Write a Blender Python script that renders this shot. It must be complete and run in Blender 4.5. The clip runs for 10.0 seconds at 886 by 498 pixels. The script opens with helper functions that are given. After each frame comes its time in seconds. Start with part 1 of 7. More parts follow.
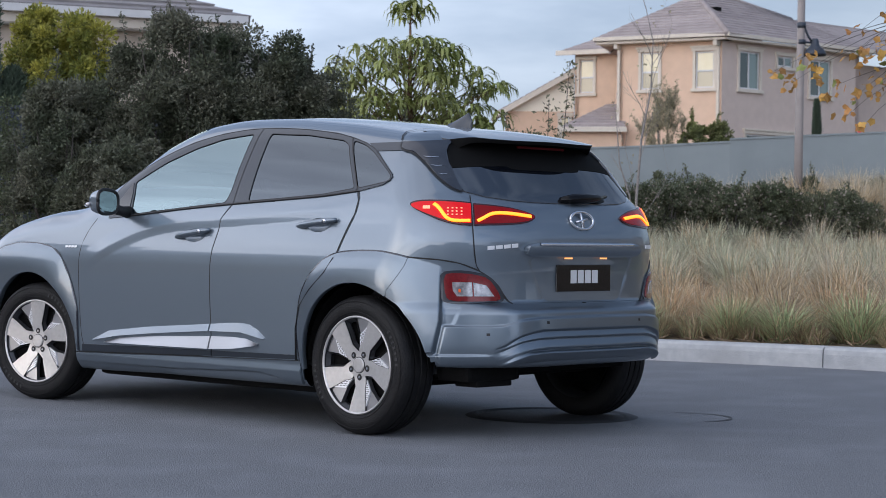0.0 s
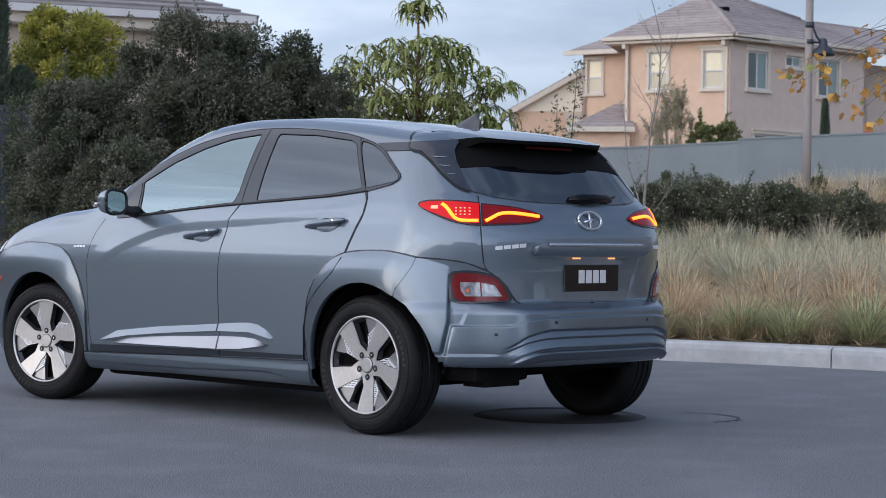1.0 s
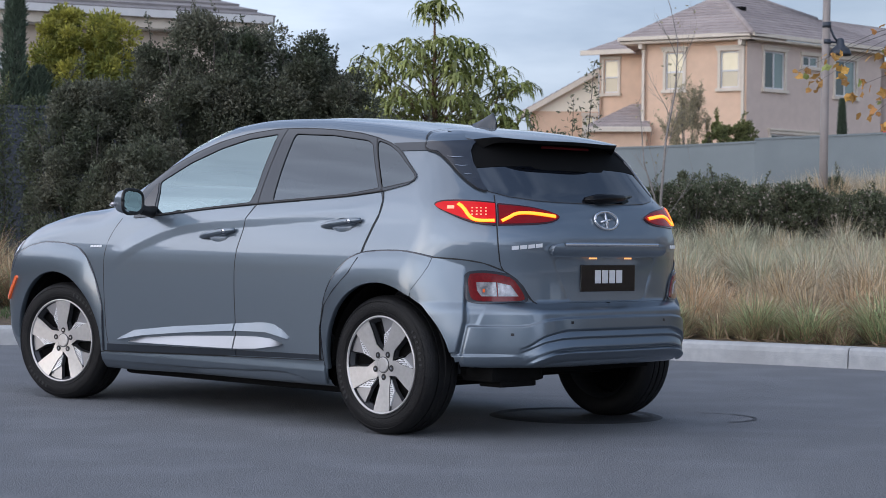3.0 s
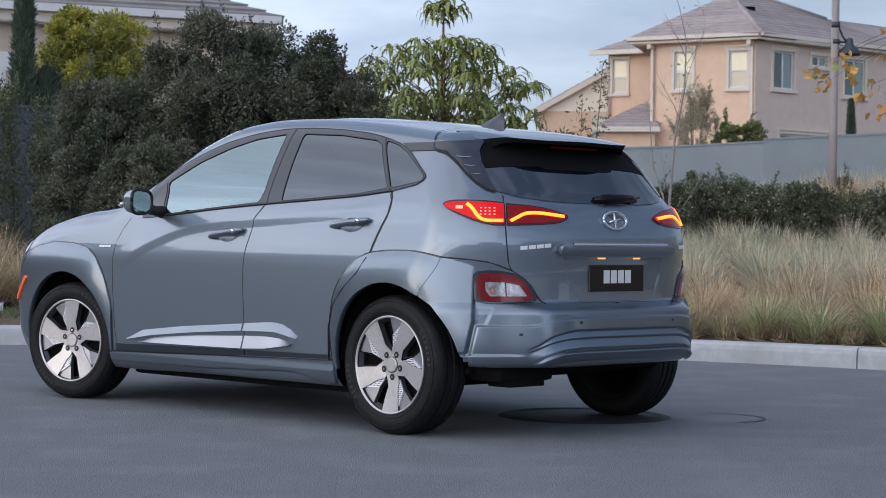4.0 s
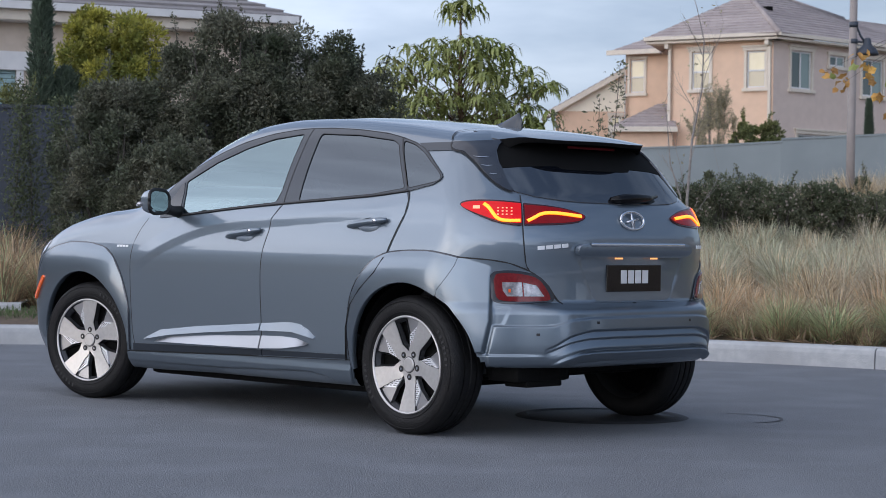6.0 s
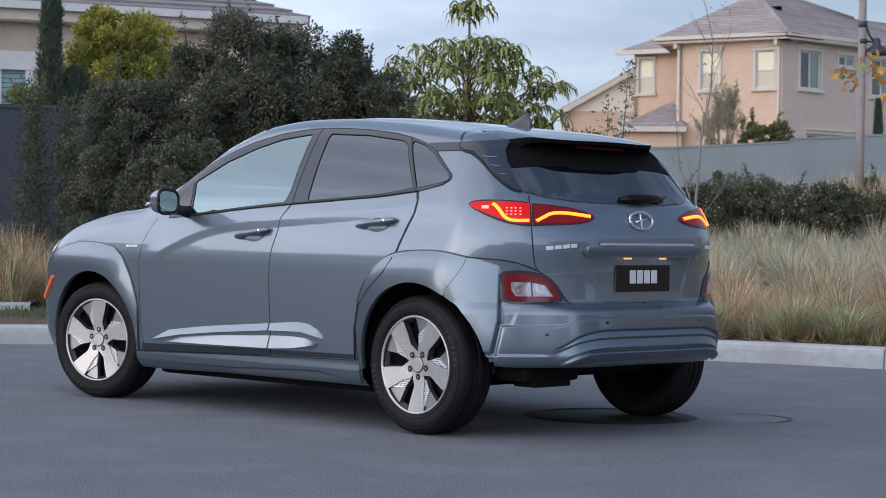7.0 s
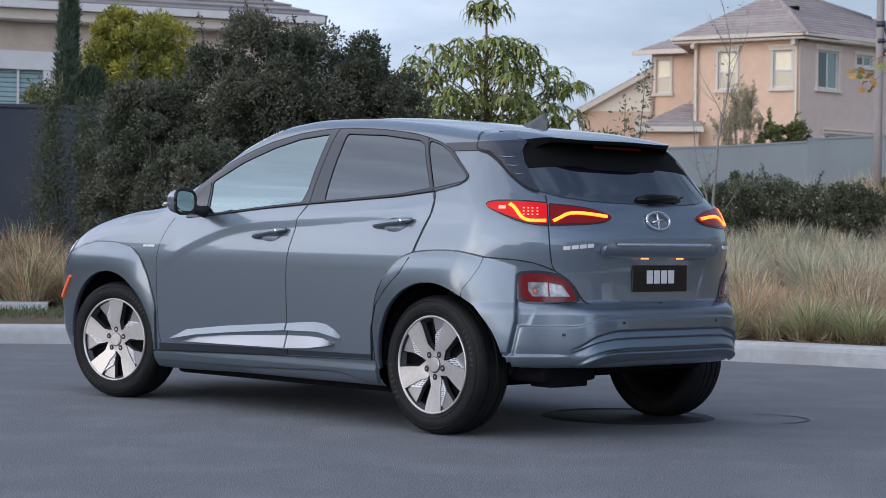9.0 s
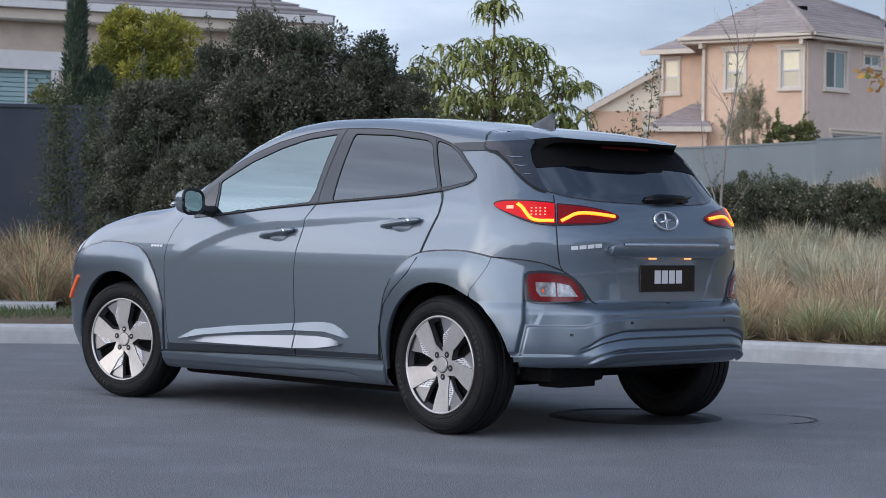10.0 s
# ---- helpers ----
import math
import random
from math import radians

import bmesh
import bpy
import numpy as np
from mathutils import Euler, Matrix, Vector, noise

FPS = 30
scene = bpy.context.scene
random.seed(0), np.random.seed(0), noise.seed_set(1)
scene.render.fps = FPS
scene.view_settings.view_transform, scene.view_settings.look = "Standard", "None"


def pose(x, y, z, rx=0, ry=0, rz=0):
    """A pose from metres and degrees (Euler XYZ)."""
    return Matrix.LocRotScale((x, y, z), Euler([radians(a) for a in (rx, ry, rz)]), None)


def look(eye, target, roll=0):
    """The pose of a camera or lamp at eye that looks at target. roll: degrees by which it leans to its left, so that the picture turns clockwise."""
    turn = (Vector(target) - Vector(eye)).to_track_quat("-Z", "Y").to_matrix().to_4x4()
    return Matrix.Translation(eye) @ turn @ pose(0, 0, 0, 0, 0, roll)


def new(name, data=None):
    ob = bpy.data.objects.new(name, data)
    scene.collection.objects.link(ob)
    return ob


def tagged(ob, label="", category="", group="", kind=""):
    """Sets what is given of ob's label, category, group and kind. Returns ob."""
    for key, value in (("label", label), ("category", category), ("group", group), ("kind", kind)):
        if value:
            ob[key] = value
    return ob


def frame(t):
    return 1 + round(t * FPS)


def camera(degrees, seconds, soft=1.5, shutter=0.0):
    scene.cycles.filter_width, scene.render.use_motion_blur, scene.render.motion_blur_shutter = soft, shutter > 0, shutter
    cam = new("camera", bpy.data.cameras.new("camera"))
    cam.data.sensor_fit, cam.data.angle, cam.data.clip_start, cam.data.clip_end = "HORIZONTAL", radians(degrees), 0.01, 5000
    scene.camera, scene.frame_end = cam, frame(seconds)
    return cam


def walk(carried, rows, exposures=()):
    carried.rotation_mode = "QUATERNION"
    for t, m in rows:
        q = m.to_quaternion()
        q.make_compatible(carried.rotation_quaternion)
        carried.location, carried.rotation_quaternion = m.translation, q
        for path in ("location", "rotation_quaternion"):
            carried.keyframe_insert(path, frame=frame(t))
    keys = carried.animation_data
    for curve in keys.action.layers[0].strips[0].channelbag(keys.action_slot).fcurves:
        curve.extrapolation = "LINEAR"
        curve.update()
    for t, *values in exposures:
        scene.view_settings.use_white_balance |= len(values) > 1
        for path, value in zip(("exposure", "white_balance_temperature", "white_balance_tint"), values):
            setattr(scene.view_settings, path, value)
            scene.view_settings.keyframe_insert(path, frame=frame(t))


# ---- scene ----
EXPOSURE, SKY_POWER, SKY_DIM, SUN_POWER = 1.38, 1.08, 0.10, 0.70

# ---------------------------------------------------------------- camera
EYE = 0.912
cam = camera(25.25, 10.0, soft=0.65)
cam.data.dof.use_dof, cam.data.dof.focus_distance, cam.data.dof.aperture_fstop = True, 9.8, 9.0
TURNS = [
    (0.0, -1.201), (0.5, -1.084), (1.0, -0.969), (1.5, -0.855), (2.0, -0.740), (2.5, -0.621), (4.0, -0.248), (4.5, -0.124), (5.0, 0.0),
    (5.5, 0.122), (7.0, 0.503), (7.5, 0.623), (8.0, 0.748), (8.5, 0.871), (9.0, 0.992), (9.5, 1.100), (10.0, 1.217),
]


def head(t, turn):
    """The tripod head at t seconds: it pans to the left and hardly tips or leans."""
    return pose(0, 0, EYE, 90 - 0.295 - 0.0032 * (t - 5), -(0.700 + 0.012 * (t - 5)), turn)


walk(cam, [(t, head(t, turn)) for t, turn in TURNS], [(0.0, EXPOSURE), (10.0, EXPOSURE)])

# ---------------------------------------------------------------- sky and sun
SUN_UP, SUN_WAY = 16.0, 243.0   # degrees over the horizon; compass of the sun, clockwise from +y
world = bpy.data.worlds.new("sky")
scene.world = world
world.use_nodes = True
wn, wl = world.node_tree.nodes, world.node_tree.links
wn.clear()
sky = wn.new("ShaderNodeTexSky")
sky.sky_type, sky.sun_disc = "NISHITA", False
sky.sun_elevation, sky.sun_rotation = radians(SUN_UP), radians(SUN_WAY)
place = wn.new("ShaderNodeTexCoord")
flat = wn.new("ShaderNodeMapping")
flat.inputs["Scale"].default_value = (1.0, 1.0, 4.2)
flat.inputs["Location"].default_value = (3.1, 0.7, 0.2)
cloud = wn.new("ShaderNodeTexNoise")
cloud.inputs["Scale"].default_value, cloud.inputs["Detail"].default_value, cloud.inputs["Roughness"].default_value = 3.4, 6.0, 0.52
ramp = wn.new("ShaderNodeValToRGB")
ramp.color_ramp.elements[0].position, ramp.color_ramp.elements[0].color = 0.40, (0.245, 0.298, 0.410, 1)
ramp.color_ramp.elements[1].position, ramp.color_ramp.elements[1].color = 0.60, (0.485, 0.530, 0.630, 1)
dim = wn.new("ShaderNodeMix")
dim.data_type, dim.blend_type = "RGBA", "MULTIPLY"
dim.inputs["Factor"].default_value = 1.0
dim.inputs["B"].default_value = (SKY_DIM, SKY_DIM, SKY_DIM, 1)
both = wn.new("ShaderNodeMix")
both.data_type = "RGBA"
both.inputs["Factor"].default_value = 0.86
out, glow = wn.new("ShaderNodeOutputWorld"), wn.new("ShaderNodeBackground")
glow.inputs["Strength"].default_value = SKY_POWER
axes, lift_up, heavy = wn.new("ShaderNodeSeparateXYZ"), wn.new("ShaderNodeMapRange"), wn.new("ShaderNodeMix")
lift_up.inputs["From Min"].default_value, lift_up.inputs["From Max"].default_value = 0.1, 0.65
lift_up.inputs["To Min"].default_value, lift_up.inputs["To Max"].default_value = 1.05, 0.44   # a little brighter low down, under the cloud
heavy.data_type, heavy.blend_type = "RGBA", "MULTIPLY"
heavy.inputs["Factor"].default_value = 1.0
wl.new(place.outputs["Generated"], axes.inputs["Vector"])
wl.new(axes.outputs["Z"], lift_up.inputs["Value"])
across, shine = wn.new("ShaderNodeMapRange"), wn.new("ShaderNodeMath")
across.inputs["From Min"].default_value, across.inputs["From Max"].default_value = -1.0, 1.0
across.inputs["To Min"].default_value, across.inputs["To Max"].default_value = 0.20, 1.80            # the sunset side, behind to the left, is the brighter one
toward = wn.new("ShaderNodeVectorMath")
toward.operation = "DOT_PRODUCT"
toward.inputs[1].default_value = (-0.80, -0.60, 0.0)
shine.operation = "MULTIPLY"
wl.new(place.outputs["Generated"], toward.inputs[0])
wl.new(toward.outputs["Value"], across.inputs["Value"])
wl.new(across.outputs["Result"], shine.inputs[0])
wl.new(lift_up.outputs["Result"], shine.inputs[1])
climb = wn.new("ShaderNodeMapRange")
climb.inputs["From Min"].default_value, climb.inputs["From Max"].default_value = 0.12, 0.7
wl.new(axes.outputs["Z"], climb.inputs["Value"])
warm, hue = wn.new("ShaderNodeMix"), wn.new("ShaderNodeVectorMath")
warm.data_type, hue.operation = "RGBA", "SCALE"
warm.inputs["A"].default_value, warm.inputs["B"].default_value = (0.91, 0.985, 1.12, 1), (1.005, 1.00, 1.02, 1)
half_way = wn.new("ShaderNodeMapRange")
half_way.inputs["From Min"].default_value, half_way.inputs["From Max"].default_value = -1.0, 1.0
wl.new(toward.outputs["Value"], half_way.inputs["Value"])
wl.new(half_way.outputs["Result"], warm.inputs["Factor"])
zenith, tint = wn.new("ShaderNodeMix"), wn.new("ShaderNodeMix")
zenith.data_type, tint.data_type, tint.blend_type = "RGBA", "RGBA", "MULTIPLY"
zenith.inputs["A"].default_value, zenith.inputs["B"].default_value = (1.02, 1.00, 0.97, 1), (0.885, 0.985, 1.10, 1)
tint.inputs["Factor"].default_value = 1.0
wl.new(climb.outputs["Result"], zenith.inputs["Factor"])
wl.new(warm.outputs["Result"], tint.inputs["A"])
wl.new(zenith.outputs["Result"], tint.inputs["B"])
wl.new(tint.outputs["Result"], hue.inputs[0])
wl.new(shine.outputs["Value"], hue.inputs["Scale"])
wl.new(hue.outputs["Vector"], heavy.inputs["B"])
wl.new(ramp.outputs["Color"], heavy.inputs["A"])
for a, b in ((place.outputs["Generated"], flat.inputs["Vector"]), (flat.outputs["Vector"], cloud.inputs["Vector"]), (cloud.outputs["Fac"], ramp.inputs["Fac"]),
             (sky.outputs["Color"], dim.inputs["A"]), (dim.outputs["Result"], both.inputs["A"]), (heavy.outputs["Result"], both.inputs["B"]),
             (both.outputs["Result"], glow.inputs["Color"]), (glow.outputs["Background"], out.inputs["Surface"])):
    wl.new(a, b)
sun = new("sun", bpy.data.lights.new("sun", "SUN"))
sun.data.energy, sun.data.angle, sun.data.color = SUN_POWER, radians(155), (1.0, 0.84, 0.68)
_a, _e = radians(SUN_WAY), radians(SUN_UP)
sun.matrix_world = look((0, 0, 30), (-30 * math.sin(_a) * math.cos(_e), -30 * math.cos(_a) * math.cos(_e), 30 - 30 * math.sin(_e)))

# ---------------------------------------------------------------- materials


def material(name, colour, rough=0.6, metal=0.0, second=None, scale=8.0, detail=4.0, island=0.0, single=0.0, bump=0.0, bump_scale=60.0, coat=0.0,
             coarse=None, coarse_scale=1.0, coarse_amount=0.0, light=None, power=0.0, ior=1.5, back=0.0, stretch=None, coat_rough=0.03, coat_ior=1.5):
    """A node material: two tones by fine noise, a third by coarse noise, variation by piece, relief, and a clear coat."""
    m = bpy.data.materials.new(name)
    m.use_nodes = True
    n, l = m.node_tree.nodes, m.node_tree.links
    p = n["Principled BSDF"]
    p.inputs["Roughness"].default_value, p.inputs["Metallic"].default_value, p.inputs["IOR"].default_value = rough, metal, ior
    p.inputs["Coat Weight"].default_value, p.inputs["Coat Roughness"].default_value, p.inputs["Coat IOR"].default_value = coat, coat_rough, coat_ior
    where = n.new("ShaderNodeTexCoord").outputs["Object"]
    if stretch:
        mp = n.new("ShaderNodeMapping")
        mp.inputs["Scale"].default_value = stretch
        l.new(where, mp.inputs["Vector"])
        where = mp.outputs["Vector"]

    def noise_at(s, d):
        t = n.new("ShaderNodeTexNoise")
        t.inputs["Scale"].default_value, t.inputs["Detail"].default_value = s, d
        l.new(where, t.inputs["Vector"])
        return t.outputs["Fac"]

    def mixed(fac, a, b, lo=0.35, hi=0.65):
        r = n.new("ShaderNodeMapRange")
        r.inputs["From Min"].default_value, r.inputs["From Max"].default_value = lo, hi
        l.new(fac, r.inputs["Value"])
        x = n.new("ShaderNodeMix")
        x.data_type = "RGBA"
        l.new(r.outputs["Result"], x.inputs["Factor"])
        for v, s in ((a, x.inputs["A"]), (b, x.inputs["B"])):
            if isinstance(v, tuple):
                s.default_value = (*v, 1)
            else:
                l.new(v, s)
        return x.outputs["Result"]

    colour_out = None
    if second:
        colour_out = mixed(noise_at(scale, detail), colour, second)
    if coarse:
        amount = noise_at(coarse_scale, 3.0)
        colour_out = mixed(amount, colour_out or colour, coarse, 0.62 - coarse_amount, 0.75)
    if island or single:
        info = n.new("ShaderNodeNewGeometry").outputs["Random Per Island"] if island else n.new("ShaderNodeObjectInfo").outputs["Random"]
        r = n.new("ShaderNodeMapRange")
        r.inputs["To Min"].default_value, r.inputs["To Max"].default_value = 1 - (island or single), 1 + (island or single)
        l.new(info, r.inputs["Value"])
        h = n.new("ShaderNodeHueSaturation")
        l.new(r.outputs["Result"], h.inputs["Value"])
        if colour_out:
            l.new(colour_out, h.inputs["Color"])
        else:
            h.inputs["Color"].default_value = (*colour, 1)
        colour_out = h.outputs["Color"]
    if colour_out:
        l.new(colour_out, p.inputs["Base Color"])
    else:
        p.inputs["Base Color"].default_value = (*colour, 1)
    if bump:
        b = n.new("ShaderNodeBump")
        b.inputs["Strength"].default_value, b.inputs["Distance"].default_value = bump, 0.02
        l.new(noise_at(bump_scale, 5.0), b.inputs["Height"])
        l.new(b.outputs["Normal"], p.inputs["Normal"])
    if light:
        p.inputs["Emission Color"].default_value, p.inputs["Emission Strength"].default_value = (*light, 1), power
    if back:
        p.inputs["Transmission Weight"].default_value = 0.0
        p.inputs["Subsurface Weight"].default_value = 0.0
        t = n.new("ShaderNodeBsdfTranslucent")
        if colour_out:
            l.new(colour_out, t.inputs["Color"])
        else:
            t.inputs["Color"].default_value = (*colour, 1)
        x = n.new("ShaderNodeMixShader")
        x.inputs["Fac"].default_value = back
        l.new(p.outputs["BSDF"], x.inputs[1])
        l.new(t.outputs["BSDF"], x.inputs[2])
        l.new(x.outputs["Shader"], n["Material Output"].inputs["Surface"])
    return m


def glass(name, tint, gloss, rough=0.0, colour=(1.0, 1.0, 1.0)):
    """A thin tinted pane: what is behind it, dimmed, and a coated gloss that grows towards the edge of sight."""
    m = bpy.data.materials.new(name)
    m.use_nodes = True
    n, l = m.node_tree.nodes, m.node_tree.links
    n.remove(n["Principled BSDF"])
    clear, shine, fres, add, mix = (n.new("ShaderNode" + k) for k in ("BsdfTransparent", "BsdfGlossy", "Fresnel", "Math", "MixShader"))
    clear.inputs["Color"].default_value = (*tint, 1)
    shine.inputs["Roughness"].default_value = rough
    shine.inputs["Color"].default_value = (*colour, 1)
    fres.inputs["IOR"].default_value = 1.45
    add.operation = "ADD"
    add.inputs[1].default_value = gloss
    l.new(fres.outputs["Fac"], add.inputs[0])
    l.new(add.outputs["Value"], mix.inputs["Fac"])
    l.new(clear.outputs["BSDF"], mix.inputs[1])
    l.new(shine.outputs["BSDF"], mix.inputs[2])
    l.new(mix.outputs["Shader"], n["Material Output"].inputs["Surface"])
    return m


PAINT = material("metallic_grey_paint", (0.160, 0.199, 0.237), 0.38, 0.70, second=(0.170, 0.211, 0.251), scale=900, coat=1.0, coat_rough=0.012, coat_ior=1.67)
PAINT_SATIN = material("satin_grey_paint", (0.145, 0.182, 0.218), 0.36, 0.85, second=(0.154, 0.193, 0.231), scale=700, coat=0.7, coat_rough=0.12, coat_ior=1.7)
BLACK_GLOSS = material("gloss_black", (0.006, 0.006, 0.007), 0.12, coat=0.6)
BLACK_TRIM = material("black_plastic", (0.008, 0.008, 0.009), 0.5, bump=0.1, bump_scale=900)
GREY_TRIM = material("dark_grey_trim", (0.024, 0.031, 0.041), 0.32, 0.3, coat=0.35)
DARK_GLOSS = material("dark_blue_grey_gloss", (0.030, 0.035, 0.046), 0.25, 0.3, coat=0.6)
WIPER_BLACK = material("satin_black", (0.003, 0.003, 0.004), 0.22, ior=1.3)
CHASSIS = material("dull_black", (0.004, 0.004, 0.004), 0.9, ior=1.25, bump=0.2, bump_scale=80)
CHROME = material("chrome", (0.80, 0.81, 0.83), 0.12, 1.0)
SILVER = material("satin_silver", (0.62, 0.63, 0.65), 0.28, 1.0, second=(0.68, 0.69, 0.71), scale=300)
RIM_SILVER = material("machined_alloy", (0.54, 0.53, 0.52), 0.36, 0.65, second=(0.49, 0.48, 0.47), scale=60, coat=0.5)
RIM_DARK = material("dark_alloy", (0.055, 0.057, 0.062), 0.35, 0.7)
RUBBER = material("tyre_rubber", (0.004, 0.004, 0.005), 0.6, second=(0.008, 0.008, 0.008), scale=14, ior=1.35, bump=0.25, bump_scale=120)
TINT = glass("dark_tinted_glass", (0.05, 0.055, 0.06), 0.11, colour=(0.82, 0.92, 1.0))
PANE = glass("pale_coated_glass", (0.45, 0.50, 0.52), 0.25, colour=(0.76, 0.96, 1.0))
REAR_PANE = material("black_rear_glass", (0.004, 0.005, 0.008), 0.02, ior=2.5)
RED_LENS = material("red_lamp_lens", (0.25, 0.005, 0.007), 0.12, coat=0.25, ior=1.3, light=(1.0, 0.004, 0.008), power=0.20)
LIT_RED = material("faintly_lit_red_lens", (0.12, 0.003, 0.005), 0.12, coat=0.2, ior=1.3, light=(1.0, 0.004, 0.006), power=0.035)
MATT_BLACK = material("matt_black", (0.005, 0.005, 0.005), 0.8, ior=1.25)
DARK_LENS = material("dark_red_lens", (0.045, 0.003, 0.005), 0.12, coat=0.3)
DEEP_RED = material("unlit_red_lens", (0.19, 0.007, 0.011), 0.14, coat=0.3, second=(0.13, 0.005, 0.008), scale=90)
LIGHT_BAR = material("lit_amber_red_bar", (0.9, 0.25, 0.05), 0.3, light=(1.0, 0.165, 0.008), power=1.5)
BULB_GLOW = material("lit_lamp_core", (1.0, 0.5, 0.3), 0.3, light=(1.0, 0.12, 0.06), power=0.65)
PLATE_GLOW = material("plate_lamp_glow", (1.0, 0.7, 0.3), 0.3, light=(1.0, 0.34, 0.07), power=0.42)
SIDE_MARK = material("paler_rubber", (0.024, 0.024, 0.025), 0.7)
CLEAR_LENS = material("clear_lamp_lens", (0.24, 0.24, 0.26), 0.15, 0.5, second=(0.58, 0.57, 0.60), scale=38, coat=1.0)
AMBER = material("amber_marker", (0.85, 0.13, 0.02), 0.2, coat=1.0)
MIRROR = material("mirror_glass", (0.42, 0.52, 0.53), 0.02, 1.0)
CABIN = material("dark_cabin_cloth", (0.030, 0.032, 0.036), 0.8, second=(0.022, 0.024, 0.027), scale=40, bump=0.2, bump_scale=300)
ASPHALT = material("worn_asphalt", (0.099, 0.108, 0.122), 0.78, second=(0.232, 0.243, 0.260), scale=110, detail=10, coarse=(0.205, 0.219, 0.240), coarse_scale=2.0,
                   coarse_amount=0.16, bump=0.7, bump_scale=150)
CONCRETE = material("pale_concrete", (0.40, 0.41, 0.42), 0.85, second=(0.47, 0.48, 0.48), scale=14, detail=8, coarse=(0.33, 0.335, 0.34), coarse_scale=1.4, coarse_amount=0.1,
                    bump=0.25, bump_scale=90)
IRON = material("cast_iron", (0.035, 0.037, 0.041), 0.7, 0.4, second=(0.055, 0.057, 0.062), scale=50, bump=0.3, bump_scale=160)
TAR = material("tar_seam", (0.035, 0.036, 0.040), 0.6)
MULCH = material("dry_mulch", (0.085, 0.058, 0.040), 0.95, second=(0.15, 0.108, 0.07), scale=22, detail=9, coarse=(0.13, 0.115, 0.065), coarse_scale=0.6, coarse_amount=0.2,
                 bump=0.8, bump_scale=45)
HAY = material("dry_grass", (0.62, 0.49, 0.31), 0.75, island=0.48, back=0.25)
GREEN_HAY = material("half_green_grass", (0.51, 0.51, 0.36), 0.75, island=0.48, back=0.25)
STRAW = material("pale_grass", (0.60, 0.535, 0.41), 0.75, island=0.48, back=0.25)
FESCUE = material("grey_green_grass", (0.42, 0.49, 0.27), 0.75, island=0.48, back=0.25)
RUST_HAY = material("rusty_grass", (0.60, 0.415, 0.25), 0.75, island=0.48, back=0.25)
THATCH = material("brown_thatch", (0.25, 0.175, 0.11), 0.85, island=0.35, back=0.2)
LEAF_DARK = material("dark_shrub_leaf", (0.061, 0.080, 0.045), 0.6, island=0.5, second=(0.155, 0.155, 0.112), scale=1.6, back=0.2)
LEAF_HEDGE = material("hedge_leaf", (0.096, 0.116, 0.063), 0.6, island=0.5, second=(0.17, 0.17, 0.105), scale=1.6, back=0.2)
LEAF_MID = material("mid_green_leaf", (0.13, 0.15, 0.055), 0.6, island=0.5, second=(0.20, 0.21, 0.08), scale=1.6, back=0.25)
LEAF_WAND = material("dull_green_leaf", (0.085, 0.105, 0.050), 0.6, island=0.5, back=0.25)
PALE_HEAD = material("pale_dry_flower", (0.40, 0.34, 0.29), 0.8, island=0.35, back=0.25)
LEAF_LIME = material("lime_leaf", (0.47, 0.43, 0.085), 0.55, island=0.4, second=(0.17, 0.20, 0.045), scale=2.6, back=0.3)
LEAF_TREE = material("drooping_leaf", (0.225, 0.265, 0.075), 0.5, island=0.45, second=(0.33, 0.35, 0.12), scale=1.4, back=0.3)
LEAF_CONE = material("blue_green_needles", (0.085, 0.118, 0.080), 0.6, island=0.35, back=0.15)
LEAF_YELLOW = material("autumn_leaf", (0.58, 0.35, 0.09), 0.6, island=0.40, second=(0.46, 0.22, 0.08), scale=4, back=0.35)
LEAF_OLIVE = material("olive_twig_leaf", (0.40, 0.36, 0.24), 0.7, island=0.3, back=0.4)
PALE_BARK = material("pale_grey_bark", (0.30, 0.275, 0.26), 0.9, second=(0.22, 0.20, 0.185), scale=18, bump=0.4, bump_scale=60)
BARK = material("grey_bark", (0.085, 0.075, 0.065), 0.9, second=(0.06, 0.052, 0.045), scale=18, bump=0.6, bump_scale=60)
BARK_RED = material("red_brown_bark", (0.20, 0.115, 0.075), 0.9, second=(0.13, 0.075, 0.05), scale=18, bump=0.5, bump_scale=60)
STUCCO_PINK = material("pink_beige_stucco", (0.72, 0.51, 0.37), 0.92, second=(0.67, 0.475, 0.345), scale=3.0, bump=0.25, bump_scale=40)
# same stucco again, with the right-hand side's shade put into its colour
STUCCO_SHADED = material("shaded_pink_beige_stucco", (0.61, 0.50, 0.435), 0.92, second=(0.57, 0.465, 0.405), scale=3.0, bump=0.25, bump_scale=40)
STUCCO_CREAM = material("cream_stucco", (0.86, 0.79, 0.66), 0.92, second=(0.82, 0.75, 0.62), scale=3.0, bump=0.25, bump_scale=40)
TRIM_CREAM = material("cream_trim", (0.66, 0.59, 0.50), 0.7, second=(0.61, 0.545, 0.46), scale=5)
WHITE_TRIM = material("off_white_trim", (0.66, 0.655, 0.65), 0.6, second=(0.60, 0.60, 0.60), scale=4)
ROOF_TILE = material("concrete_roof_tile", (0.31, 0.265, 0.255), 0.9, single=0.09, second=(0.37, 0.32, 0.305), scale=2.2, bump=0.4, bump_scale=30)
ROOF_GREY = material("grey_roof_tile", (0.25, 0.235, 0.235), 0.9, single=0.14, second=(0.30, 0.28, 0.275), scale=2.2, bump=0.4, bump_scale=30)
PANE_DARK = material("dark_house_pane", (0.035, 0.055, 0.055), 0.05, coat=1.0)
